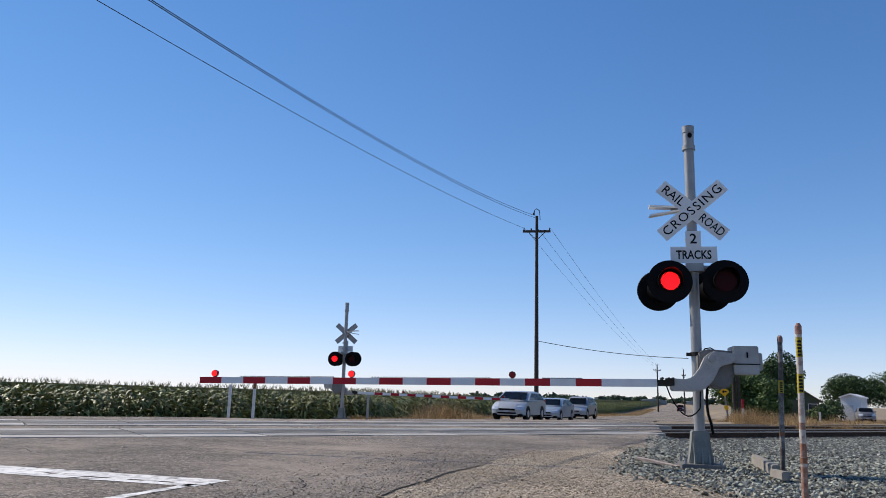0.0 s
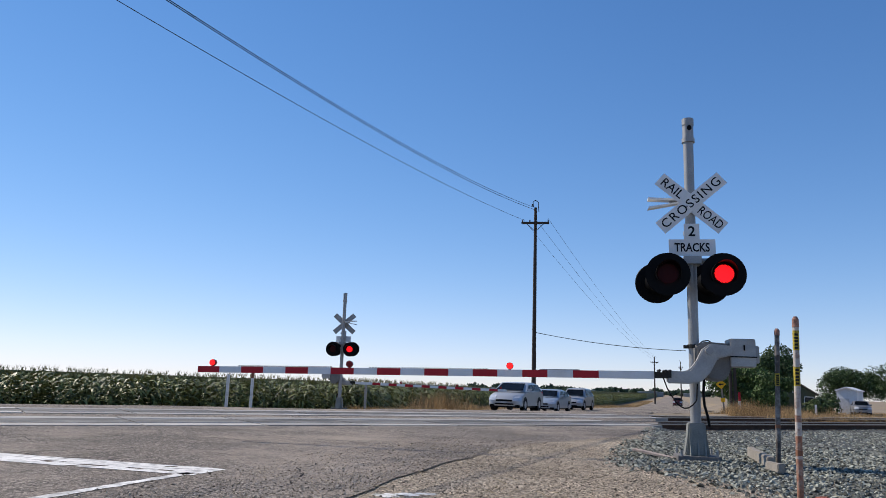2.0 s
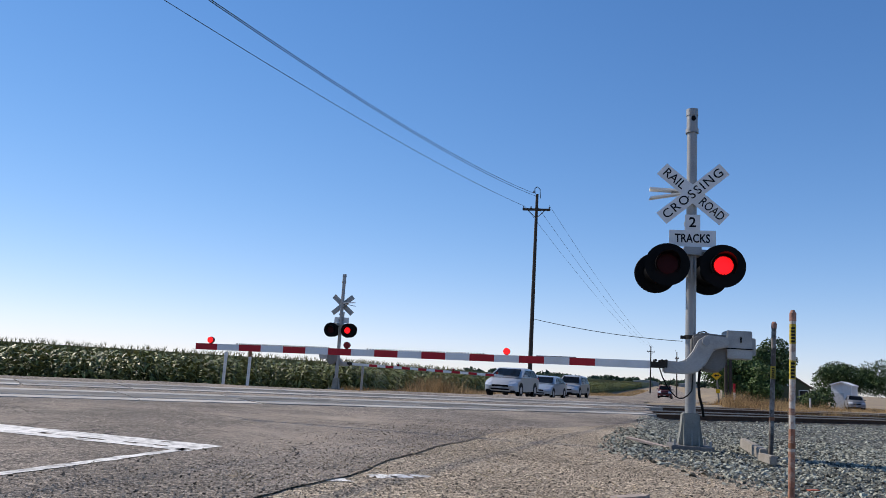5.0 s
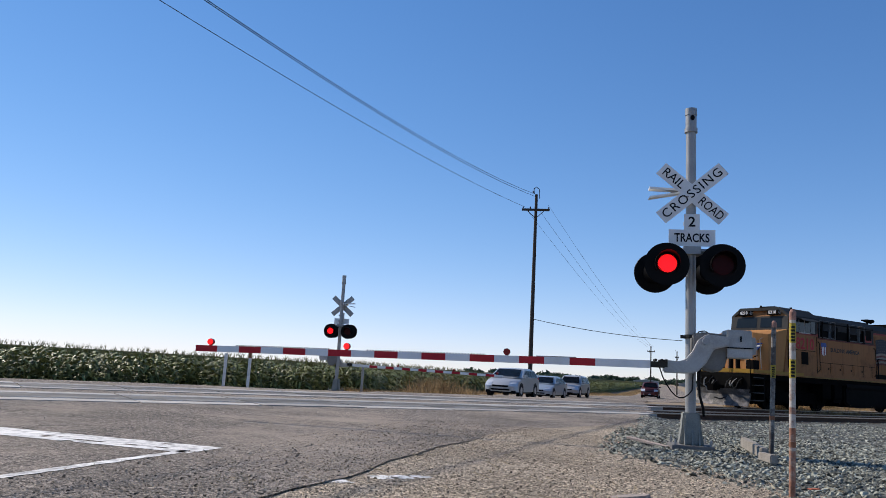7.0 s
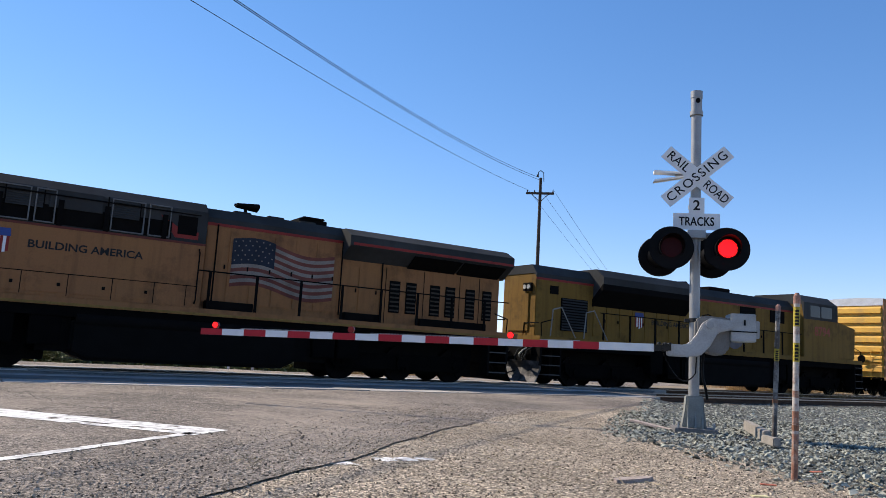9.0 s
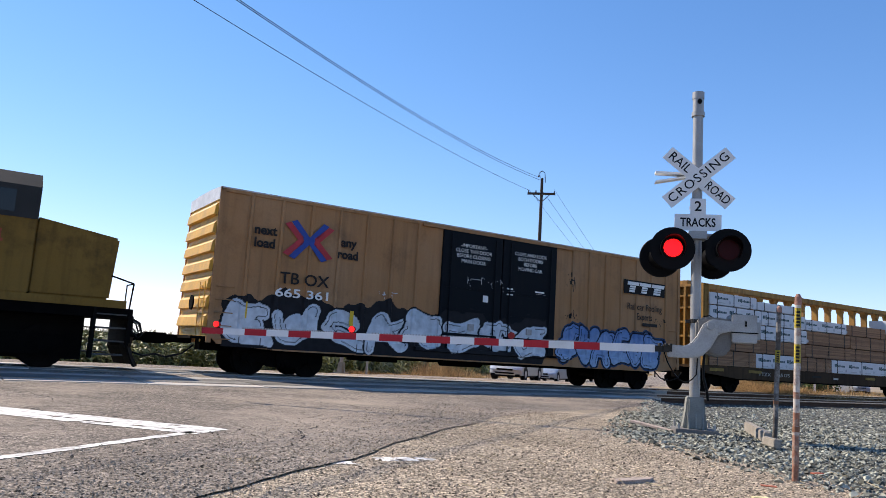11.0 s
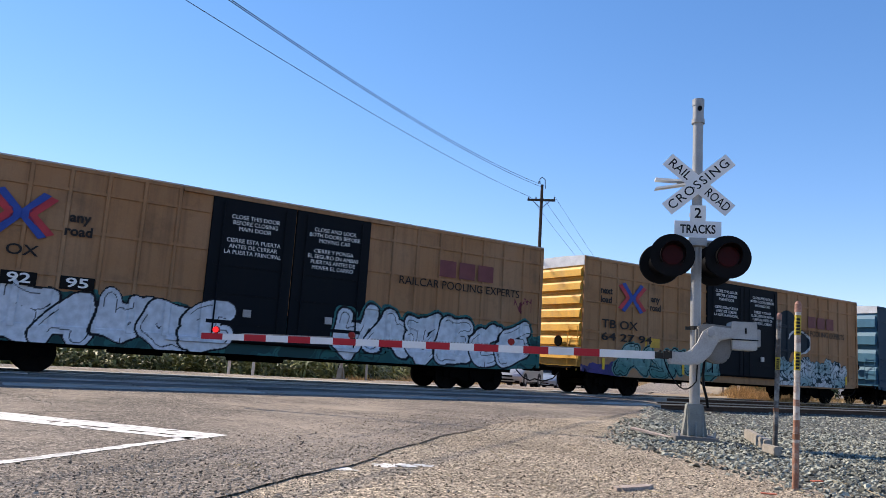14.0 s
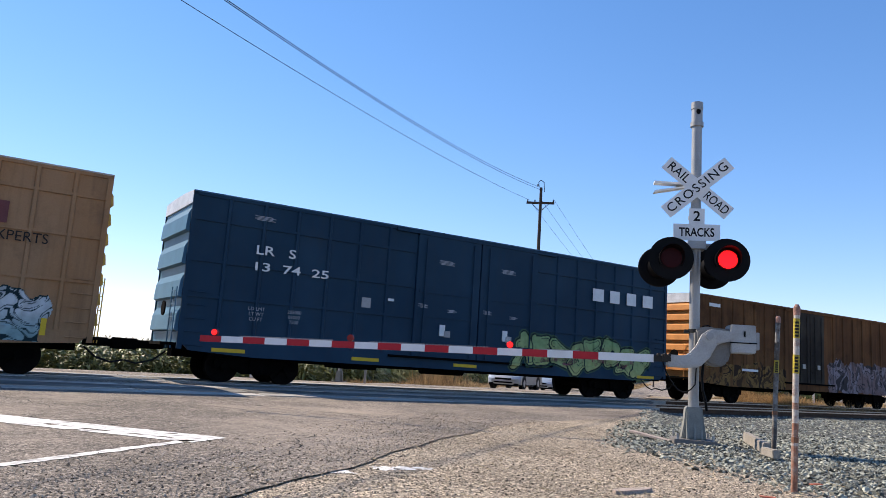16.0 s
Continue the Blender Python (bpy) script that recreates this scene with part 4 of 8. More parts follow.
def letters(x0, x1, z0, z1, n, fill, fill2, line, seed, fat=.15, rim=.045, halo=None, cloud=None, uneven=.12):
    """Fat outlined letter forms side by side, on an optional cloud of darker paint."""
    def paint(X, Z, col, on):
        rng = random.Random(seed)
        U, V = wobble(X, Z, seed, .1)
        if cloud:
            top = z1 - .05 + .14 * np.sin(X * 2.1 + seed) + .09 * np.sin(X * 5.7 + seed * 3) + .05 * np.sin(X * 13)
            lay(col, on, (X > x0 + .05 * np.sin(Z * 9)) & (X < x1 + .06 * np.sin(Z * 7)) & (Z > z0 - .1) & (Z < top), cloud)
        w = (x1 - x0) / n
        shade = np.clip((Z - z0) / (z1 - z0) + .18 * np.sin(X * 3.3 + seed) * np.sin(Z * 5 + X), 0, 1)[..., None]
        tone = np.array(fill) * (1 - shade) + np.array(fill2) * shade
        forms, g = [], None
        for k in range(n):
            g = rng.choice([v for v in GLYPHS if v is not g]); tilt = rng.uniform(-.2, .25)
            zb, zt = z0 + rng.uniform(0, uneven), z1 - rng.uniform(0, uneven) - .05
            gx = x0 + w * k + w * .12
            d = np.full(X.shape, 9.0)
            for p, q in g + [((rng.uniform(0, .7), rng.uniform(.2, .8)), (rng.uniform(-.1, .85), rng.uniform(-.05, 1.1)))]:
                f = lambda c: (gx + (c[0] * 1.25 + tilt * (c[1] - .5)) * w, zb + fat * .8 + c[1] * (zt - zb - fat * 1.6))
                d = np.minimum(d, seg_dist(U, V, f(p), f(q)) - fat * (.75 + .4 * np.abs(np.sin(3 * c_(p, q) + k))))
            forms.append(d)
        if halo:
            for d in forms:
                lay(col, on, d < rim * 2.2, halo)
        for d in forms:
            lay(col, on, d < rim, line)
            lay(col, on, d < 0, tone)
            lay(col, on, (np.abs(d + fat * .45) < .012) & (np.sin(X * 3 + Z * 4 + seed) > .2), line)
        drip = (np.abs(((X * 1.7 + seed) % 1) - .5) < .02) & (Z > z0 - .25) & (Z < z0 + .2) & on.any(0)[None, :]
        lay(col, on, drip & (np.sin(X * 9) > .3), line)
    return paint


def c_(p, q):
    return p[0] * 1.7 + q[1] * 2.3


def scribble(x, z, w, h, c, seed, r=.018):
    """A quick thin-lined scrawl."""
    def paint(X, Z, col, on):
        rng = random.Random(seed)
        p = (x, z + h * .5)
        for k in range(16):
            q = (x + w * (k + 1) / 16 + rng.uniform(-.12, .12) * w, z + h * (rng.random() if k % 2 else 1 - rng.random() * .5))
            lay(col, on, seg_dist(X, Z, p, q) < r, c)
            p = q
    return paint


def swirls(x0, x1, z0, z1, fill, fill2, line, seed):
    """A crowded patch of curling lines over pale paint."""
    def paint(X, Z, col, on):
        top = z1 + .1 * np.sin(X * 3 + seed) + .07 * np.sin(X * 7.3) + .04 * np.sin(X * 17)
        area = (X > x0 + .1 * np.sin(Z * 6)) & (X < x1 + .12 * np.sin(Z * 5)) & (Z > z0) & (Z < top)
        s = np.clip(.5 + .6 * np.sin(X * 2.1 + seed) * np.cos(Z * 3.7), 0, 1)[..., None]
        lay(col, on, area, np.array(fill) * s + np.array(fill2) * (1 - s))
        f = np.sin(X * 9.1 + 2.4 * np.sin(Z * 7.3 + seed) + 1.4 * np.sin(X * 4.7)) + np.sin(Z * 11.7 + 2.2 * np.sin(X * 6.9 + seed))
        lay(col, on, area & ((np.abs(f) < .26) | (np.abs(f - 1.1) < .17)), line)
        lay(col, on, area & (Z > top - .05), line)
    return paint


def dark_shape(X, Z, col, on):
    """A big dark rounded shape with a white brush arc."""
    d = np.minimum(np.hypot((X - 12.55) / .85, (Z - 3.35) / .8), np.hypot((X - 13.35) / .9, (Z - 2.75) / .55))
    d = np.minimum(d, np.hypot((X - 12.4) / .5, (Z - 2.6) / .8))
    lay(col, on, (d < 1) & (X > 11.75), (.012, .022, .03))
    r = np.hypot((X - 13.45) / .85, (Z - 2.75) / .52)
    lay(col, on, (np.abs(r - 1) < .09) & ((Z > 2.85) | (X > 13.4)), (.5, .52, .52))
    lay(col, on, (np.abs(X - 11.85 - .06 * np.sin(Z * 5)) < .04) & (Z > 2.0) & (Z < 3.0), (.5, .52, .52))


TAN = (0.37, 0.188, 0.08)
INK = mat("dark stencil", (0.014, 0.011, 0.01), .6)
SILVER, BLACKTAG, TEAL, SKYBLUE, GREEN = (0.62, 0.64, 0.66), (0.012, 0.012, 0.014), (0.03, 0.13, 0.12), (0.12, 0.3, 0.5), (0.08, 0.16, 0.06)
# ends are a sunlit copy; the side tans are darkened for their shade
END_Y = mat("yellow end", (0.66, 0.37, 0.065), .5, 0, .2, 2, .1, dirt=(.3, .2, .1), dirt_amount=.5)
ROOF_W = mat("weathered galvanised roof", (0.42, 0.38, 0.33), .6, .2, .3, 1.0, .2, dirt=(.2, .12, .07), dirt_amount=.7)
DOOR_K = car_paint("dark door paint", (0.0045, 0.007, 0.010), .55, .25, (), (0.012, 0.012, 0.012), .3, (.009, .012, .015), .4)


def posts(L, door, n_left=8, n_right=8):
    return [door[0] * (i + 1) / n_left for i in range(n_left)] + [door[1] + (L - door[1]) * i / n_right for i in range(n_right)]


def freight_cars():
    # tan car with smooth sides between plain posts
    D = (7.2, 12.0)
    paint = car_paint("tan boxcar paint", TAN, .5, .3, ())
    t = boxcar(-54.87, 18.6, 5.03, paint, END_Y, ROOF_W, "tan boxcar with dark doors and silver spray-painted tags", posts(18.6, D, 8, 8), (), D, DOOR_K)
    stencil(t, "next\nload", 1.33, 3.83, .36, INK, bold=.012); stencil(t, "any\nroad", 3.88, 3.80, .36, INK, bold=.012)
    arrows(t, 2.6, 3.88)
    stencil(t, "TB OX", 2.6, 2.74, .46, INK, bold=.006, fit=1.5); stencil(t, "665 361", 2.6, 2.33, .34, W_LET, bold=.006, fit=1.6)
    bm = bmesh.new(); bx(bm, 15.4, 17.66, -1.614, -1.606, 3.62, 4.14); part("emblem", bm, BLACK, t, "black nameplate")
    for q, wd in ((15.5, .62), (16.16, .62), (16.84, .7)):
        for z0_, z1_ in ((3.68, 3.76), (3.78, 3.84), (3.86, 3.93), (3.95, 4.08)):
            bm = bmesh.new(); cut = .16 if z1_ < 3.95 else 0
            prism(bm, [(q + cut + (z0_ - 3.68) * .25, z0_), (q + wd - cut + (z0_ - 3.68) * .25, z0_), (q + wd - cut + (z1_ - 3.68) * .25, z1_), (q + cut + (z1_ - 3.68) * .25, z1_)], -1.624, -1.615)
            part("emblem", bm, W_LET, t, "white slanted block")
    stencil(t, "Rail car Pooling\nExperts", 16.55, 2.95, .36, INK, fit=1.9); bars(t, 16.9, 2.55, .9, .12, 1, INK)
    stencil(t, "-IMPORTANT-\nCLOSE THIS DOOR\nBEFORE CLOSING\nMAIN DOOR", 8.4, 4.2, .17, W_LET, y=-1.632); stencil(t, "CLOSE AND LOCK\nBOTH DOORS\nBEFORE\nMOVING CAR", 10.8, 4.2, .17, W_LET, y=-1.632)
    bars(t, 10.0, 3.25, .35, .05, 3, W_LET, -1.632); bars(t, 11.3, 3.25, .5, .05, 2, W_LET, -1.632); bars(t, 9.0, 2.9, .3, .22, 1, W_LET, -1.632)
    for x in (0.9, 4.1, 9.6):
        bm = bmesh.new(); bx(bm, x, x + .12, -1.60, -1.585, 1.55, 2.0); part("reflector", bm, Y_BAR, t, "yellow reflector strip")

    rb = posts(18.6, D, 8, 8)
    tag_sheet(t, .2, 11.95, .74, 2.6, rb, (), D, letters(.35, 11.6, .85, 2.3, 8, SILVER, (.45, .52, .58), BLACKTAG, 3, .2, .07, cloud=(.014, .014, .016), uneven=.3), "silver letters on a black sprayed cloud")
    tag_sheet(t, 12.1, 17.9, .74, 2.4, rb, (), D, letters(12.3, 17.4, .82, 2.25, 6, (.30, .42, .58), (.10, .2, .42), BLACKTAG, 11, .2, .05, halo=(.03, .06, .13)), "blue and silver letters with black outlines")
    for x, z, w, h, c, k in ((12.5, 3.35, .5, .75, (.05, .04, .03), 1), (12.55, 2.32, .6, .42, BLACKTAG, 2), (17.1, 2.3, .75, .5, (.06, .045, .03), 3), (8.2, 2.95, 1.5, .55, (.3, .32, .33), 4), (4.9, 2.4, .7, .3, (.5, .5, .5), 5), (15.9, 2.0, .8, .3, BLACKTAG, 6)):
        tag_sheet(t, x - .2, x + w + .2, z - .1, z + h + .1, rb, (), D, scribble(x, z, w, h, c, k), "thin scrawled tag")

    # tan car with framed panels
    D = (6.9, 11.65)
    paint = car_paint("tan panel paint", (0.33, 0.17, 0.08), .55, .35, ((-.5, 19, 0.4, 2.0, TEAL, (.02, .08, .08), (.02, .06, .06), .5, 4),))
    t = boxcar(-10.3, 18.5, 5.03, paint, END_Y, ROOF_W, "tan panelled boxcar with dark doors and large silver tags", posts(18.5, D, 8, 8), (2.35, 3.45, 4.45), D, DOOR_K)
    arrows(t, 2.45, 3.7); stencil(t, "next\nload", 1.1, 3.68, .34, INK, bold=.01); stencil(t, "any\nroad", 3.75, 3.6, .34, INK, bold=.01)
    stencil(t, "RAILCAR POOLING EXPERTS", 15.1, 3.27, .36, INK, fit=4.7)
    bm = bmesh.new()
    for a in (14.2, 14.95, 15.7):
        bx(bm, a, a + .62, -1.614, -1.606, 3.55, 4.08)
    part("emblem", bm, mat("faded maroon", (0.16, 0.05, 0.05), .6), t, "faded maroon block emblem")
    stencil(t, "CLOSE AND LOCK\nBOTH DOORS BEFORE\nMOVING CAR", 10.5, 4.25, .16, W_LET, y=-1.632); stencil(t, "CLOSE THIS DOOR\nBEFORE CLOSING\nMAIN DOOR", 8.1, 4.25, .16, W_LET, y=-1.632)
    stencil(t, "CIERRE ESTA PUERTA\nANTES DE CERRAR\nLA PUERTA PRINCIPAL", 8.1, 3.6, .16, W_LET, y=-1.632); stencil(t, "CIERRE Y PONGA\nEL SEGURO EN AMBAS\nPUERTAS ANTES DE\nMOVER EL CARRO", 10.5, 3.55, .16, W_LET, y=-1.632)

    rb, rw = posts(18.5, D, 8, 8), (2.35, 3.45, 4.45)
    tag_sheet(t, .9, 7.9, .72, 2.3, rb, rw, D, letters(1.1, 7.6, .74, 2.08, 6, (.66, .67, .70), (.52, .56, .6), BLACKTAG, 5, .27, .06, uneven=.06), "big silver letters with black outlines")
    tag_sheet(t, 10.6, 18.2, .74, 2.6, rb, rw, D, letters(10.7, 17.9, .74, 2.4, 6, (.66, .67, .70), (.5, .56, .6), BLACKTAG, 17, .25, .065, halo=(.03, .13, .13), uneven=.25), "big silver letters with black outlines")
    tag_sheet(t, 16.9, 18.4, 2.4, 3.4, rb, rw, D, scribble(17.3, 2.6, .8, .6, (.16, .04, .05), 9, .03), "red scrawled tag")
    tag_sheet(t, .1, 1.1, 2.1, 3.6, rb, rw, D, scribble(.2, 2.6, .7, .7, (.06, .045, .03), 8), "thin scrawled tag")
    stencil(t, "TB    OX", 2.1, 2.83, .36, INK, bold=.004, fit=1.7)
    for k, two in enumerate(("63", "92", "95")):
        bm = bmesh.new(); bx(bm, 1.0 + k * 1.25, 1.75 + k * 1.25, -1.609, -1.6, 2.02, 2.34); part("number_panel", bm, BLACK, t)
        stencil(t, two, 1.375 + k * 1.25, 2.18, .32, W_LET, bold=.006, fit=.5)

    # second tan panelled car
    D = (6.87, 11.71)
    paint = car_paint("tan panel paint lighter", (0.355, 0.183, 0.084), .55, .3, ((-.5, 2.0, .4, 1.2, (.06, .05, .15), (.08, .06, .2), (.05, .05, .12), .6, 10),))
    t = boxcar(10.18, 18.36, 5.03, paint, END_Y, ROOF_W, "tan panelled boxcar with dark doors and small teal tags", posts(18.36, D, 8, 8), (2.3, 3.4, 4.4), D, DOOR_K)
    arrows(t, 2.45, 3.7); stencil(t, "next\nload", 1.1, 3.68, .34, INK, bold=.01); stencil(t, "any\nroad", 3.75, 3.6, .34, INK, bold=.01)
    stencil(t, "TB OX", 1.85, 2.62, .44, INK, bold=.006, fit=1.9); stencil(t, "64 27 94", 2.25, 2.15, .40, INK, bold=.006, fit=2.7)
    stencil(t, "CLOSE THIS DOOR\nBEFORE CLOSING\nMAIN DOOR", 8.1, 4.35, .17, W_LET, y=-1.632); stencil(t, "CLOSE AND LOCK\nBOTH DOORS BEFORE\nMOVING CAR", 10.6, 4.3, .17, W_LET, y=-1.632)
    stencil(t, "CIERRE ESTA PUERTA\nANTES DE CERRAR\nLA PUERTA PRINCIPAL", 8.1, 3.68, .16, W_LET, y=-1.632); stencil(t, "CIERRE Y PONGA\nEL SEGURO EN AMBAS\nPUERTAS ANTES DE\nMOVER EL CARRO", 10.6, 3.6, .16, W_LET, y=-1.632)
    stencil(t, "CAR POOLING EXPERTS", 15.3, 3.2, .34, INK, fit=3.6)
    bm = bmesh.new()
    for a in (14.1, 14.85, 15.6):
        bx(bm, a, a + .6, -1.614, -1.606, 3.48, 4.0)
    part("emblem", bm, MATS["faded maroon"], t, "faded maroon block emblem")
    bm = bmesh.new(); bx(bm, 3.3, 4.1, -1.557, -1.552, 1.9, 2.3); part("patch", bm, mat("fresh yellow patch", (.55, .33, .04), .5), t, "fresh yellow paint patch")
    for x in (1.0, 5.4, 13.0, 17.2):
        bm = bmesh.new(); bx(bm, x, x + .12, -1.60, -1.585, .95, 1.35); part("reflector", bm, Y_BAR, t, "yellow reflector strip")

    rb, rw = posts(18.36, D, 8, 8), (2.3, 3.4, 4.4)
    tag_sheet(t, 1.5, 8.0, .74, 2.3, rb, rw, D, letters(1.75, 7.5, .78, 2.0, 6, (.05, .17, .15), (.22, .36, .33), (.008, .02, .02), 23, .17, .05, halo=(.10, .22, .2)), "small teal letters with dark outlines")
    tag_sheet(t, 11.5, 17.9, .74, 2.2, rb, rw, D, swirls(11.75, 17.3, .78, 2.0, (.52, .55, .55), (.22, .34, .34), (.012, .03, .035), 4), "crowded white and teal swirls")
    tag_sheet(t, 11.6, 14.5, 1.8, 4.3, rb, rw, D, dark_shape, "dark rounded sprayed shape with a white arc")

    # dark blue panelled car
    D = (7.0, 11.9)
    blue = car_paint("dark blue boxcar paint", (0.009, 0.036, 0.066), .4, .2, (), (.03, .04, .05), .3, (.03, .08, .13), .35)
    # end colour is the side blue made brighter, with the sun on it included
    t = boxcar(30.53, 18.6, 5.03, blue, mat("blue end", (0.06, 0.16, 0.24), .45, 0, .2, 2, .1), mat("blue roof", (.03, .09, .15), .5, 0, .2, 2, .1), "dark blue panelled boxcar with green and red tags", posts(18.6, D, 7, 7), (2.25, 3.2, 4.3), D, blue, end_n=4)
    stencil(t, "LR   S", 2.4, 3.66, .36, W_LET, bold=.004, fit=1.15); stencil(t, "13  74  25", 2.9, 3.2, .33, W_LET, bold=.004, fit=2.2)
    bars(t, 2.0, 4.62, .6, .018, 4, mat("dim stencil", (.34, .36, .38), .6))
    for k, w in enumerate((.55, .5, .5, .55)):
        x = 14.55 + k * .88
        bm = bmesh.new()
        bx(bm, x, x + w, -1.614, -1.606, 3.52, 3.98)
        part("emblem", bm, W_LET, t, "white block shape")
    stencil(t, "LD LMT\nLT WT\nCU FT", 2.0, 1.9, .14, MATS["dim stencil"]); stencil(t, "205000\n81000\n7500", 3.1, 1.9, .14, MATS["dim stencil"])
    for x in (8.1, 10.6):
        bars(t, x, 4.15, .6, .02, 4, MATS["dim stencil"], -1.632); bars(t, x - .8, 2.7, .35, .018, 4, MATS["dim stencil"], -1.632); bars(t, x + .3, 2.6, .35, .018, 3, MATS["dim stencil"], -1.632)
        bm = bmesh.new(); bx(bm, x - .15, x + .05, -1.66, -1.63, 1.75, 2.1); part("placard", bm, W_LET, t)
    bm = bmesh.new(); bx(bm, 5.2, 5.5, -1.556, -1.55, 2.4, 2.7); part("placard", bm, MATS["worn latch"], t)
    bars(t, 6.2, 2.75, .3, .08, 1, W_LET)
    for x in (0.9, 5.0, 8.6, 17.0):
        bm = bmesh.new(); bx(bm, x, x + .9, -1.60, -1.585, .82, .92); part("reflector", bm, Y_BAR, t, "yellow reflector strip")

    rb, rw = posts(18.6, D, 7, 7), (2.25, 3.2, 4.3)
    tag_sheet(t, 10.7, 17.9, .72, 2.5, rb, rw, D, letters(10.95, 17.5, .78, 2.25, 8, (.42, .43, .17), (.20, .33, .15), (.01, .02, .02), 31, .17, .05, halo=(.05, .10, .06), uneven=.35), "green and yellow letters with dark outlines")
    tag_sheet(t, 11.5, 17.0, 1.0, 2.0, rb, rw, D, letters(12.2, 16.6, 1.1, 1.85, 5, (.30, .09, .11), (.26, .15, .12), (.01, .02, .02), 37, .05, .02), "pink letter forms over the green tag")

    # weathered brown cars
    D = (6.7, 9.0)
    brown = car_paint("weathered brown paint", (0.12, 0.055, 0.025), .75, .6, ((.5, 6.0, .7, 1.7, (.25, .14, .05), (.15, .07, .03), (.05, .03, .02), .8, 13), (9.5, 15.5, .7, 2.2, (.28, .24, .26), (.2, .13, .12), (.06, .05, .05), .9, 14)), (.035, .02, .012), .7, (.28, .13, .05), .6)
    t = boxcar(51.1, 16.8, 4.42, brown, mat("orange end", (0.5, 0.2, 0.05), .6, 0, .25, 2, .1), mat("brown roof", (.15, .08, .05), .8, 0, .3, 1), "rusty brown weathered boxcar with a dark door", posts(16.8, D, 9, 9), (), D, car_paint("dark rusty door", (.03, .025, .022), .7, .4))
    bars(t, 3.4, 1.5, 1.2, .1, 1, W_LET); bars(t, 1.0, 4.1, .8, .14, 1, W_LET)
    t = boxcar(69.9, 16.8, 4.42, brown, MATS["orange end"], MATS["brown roof"], "rusty brown weathered boxcar at the end of the view", posts(16.8, D, 9, 9), (), D, MATS["dark rusty door"])


freight_cars()


# ---- lumber car ----
def lumber_car(u=-34.61, L=22.2):
    YEL = car_paint("grimy yellow frame", (0.34, 0.19, 0.055), .6, .6, (), (.06, .035, .02), .75, (.3, .17, .08), .5)
    t = thing("centerbeam_flatcar", BASE @ pose(u, 0, 0), "yellow centre-beam flatcar carrying wrapped lumber", "flatcar", "freight cars")
    DK = car_paint("brown deck paint", (.05, .032, .02), .8, .5, (), (.02, .014, .01), .6, (.16, .1, .05), .3)
    bm = bmesh.new(); prism(bm, [(.2, .80), (2.2, .62), (L - 2.2, .62), (L - .2, .80), (L, 1.12), (0, 1.12)], -1.45, -1.33)
    part("side_sill", bm, DK, t)
    bm = bmesh.new(); prism(bm, [(.2, .80), (2.2, .62), (L - 2.2, .62), (L - .2, .80), (L, 1.12), (0, 1.12)], 1.33, 1.45)
    part("side_sill", bm, DK, t)
    bm = bmesh.new(); bx(bm, 0, L, -1.4, 1.4, 1.0, 1.1)
    part("deck", bm, DK, t)
    bm = bmesh.new(); bx(bm, .1, L - .1, -.28, .28, .55, 1.0); part("centre_sill", bm, UNDER, t)
    bm = bmesh.new(); bx(bm, .3, L - .3, -.36, .36, 4.46, 4.70); part("top_chord", bm, YEL, t, bevel=.02)
    bm = bmesh.new(); bx(bm, .5, L - .5, -.04, .04, 1.1, 1.3); part("bottom_chord", bm, YEL, t)
    x = 1.2
    while x < L - 1:
        bm = bmesh.new(); prism(bm, [(x - .07, 1.1), (x + .07, 1.1), (x + .07, 4.22), (x + .2, 4.47), (x - .2, 4.47), (x - .07, 4.22)], -.14, .14)
        part("beam_post", bm, YEL, t)
        x += 1.16
    for x, s in ((0, 1), (L - .35, -1)):
        bm = bmesh.new()
        for y in (-1.42, 1.3):
            bx(bm, x + (0 if s > 0 else .23), x + (.12 if s > 0 else .35), y, y + .12, 1.1, 4.5)
        bx(bm, x + .02, x + .33, -1.42, 1.42, 4.38, 4.5)
        part("bulkhead_frame", bm, YEL, t, bevel=.01)
        bm = bmesh.new(); bx(bm, x + (.2 if s > 0 else .05), x + (.3 if s > 0 else .15), -1.42, 1.42, 1.1, 4.4); part("bulkhead_plate", bm, YEL, t)
        for y in (-1.42, 1.36):
            bm = bmesh.new(); bx(bm, x + .02, x + .34, y, y + .06, 1.1, 4.48); part("bulkhead_side", bm, YEL, t)
        for y in (-.9, -.45, 0, .45, .9):
            bm = bmesh.new(); bx(bm, x + .0, x + .3, y - .05, y + .05, 1.1, 4.4); part("bulkhead_post", bm, YEL, t)
        for z in (1.7, 2.3, 2.9, 3.5, 4.0):
            bm = bmesh.new(); bx(bm, x + .05, x + .28, -1.4, 1.4, z - .04, z + .04); part("bulkhead_beam", bm, YEL, t)
        coupler(t, x + (0 if s > 0 else .35), -s)
    bm = bmesh.new(); bmesh.ops.create_cone(bm, cap_ends=True, segments=16, radius1=.25, radius2=.25, depth=.04, matrix=pose(-.12, -1.1, 2.2, 0, 90, 0)); part("brake_wheel", bm, UNDER, t)
    stencil(t, "TTZX    365175", 4.85, .87, .21, mat("faded stencil", (.42, .42, .40), .6, 0, .3, 9), y=-1.456, fit=2.3)
    bars(t, 8.2, .95, .8, .09, 1, INK, -1.456); bars(t, 9.8, .9, .5, .08, 1, MATS["faded stencil"], -1.456); bars(t, 17.2, .95, .5, .08, 1, MATS["faded stencil"], -1.456)
    for x in (0.4, 3.0, 12.4):
        bm = bmesh.new(); bx(bm, x, x + .9, -1.465, -1.45, .9, 1.02); part("reflector", bm, mat("faded reflector", (.22, .145, .03), .6, 0, .4, 4), t, "faded yellow reflector strip")
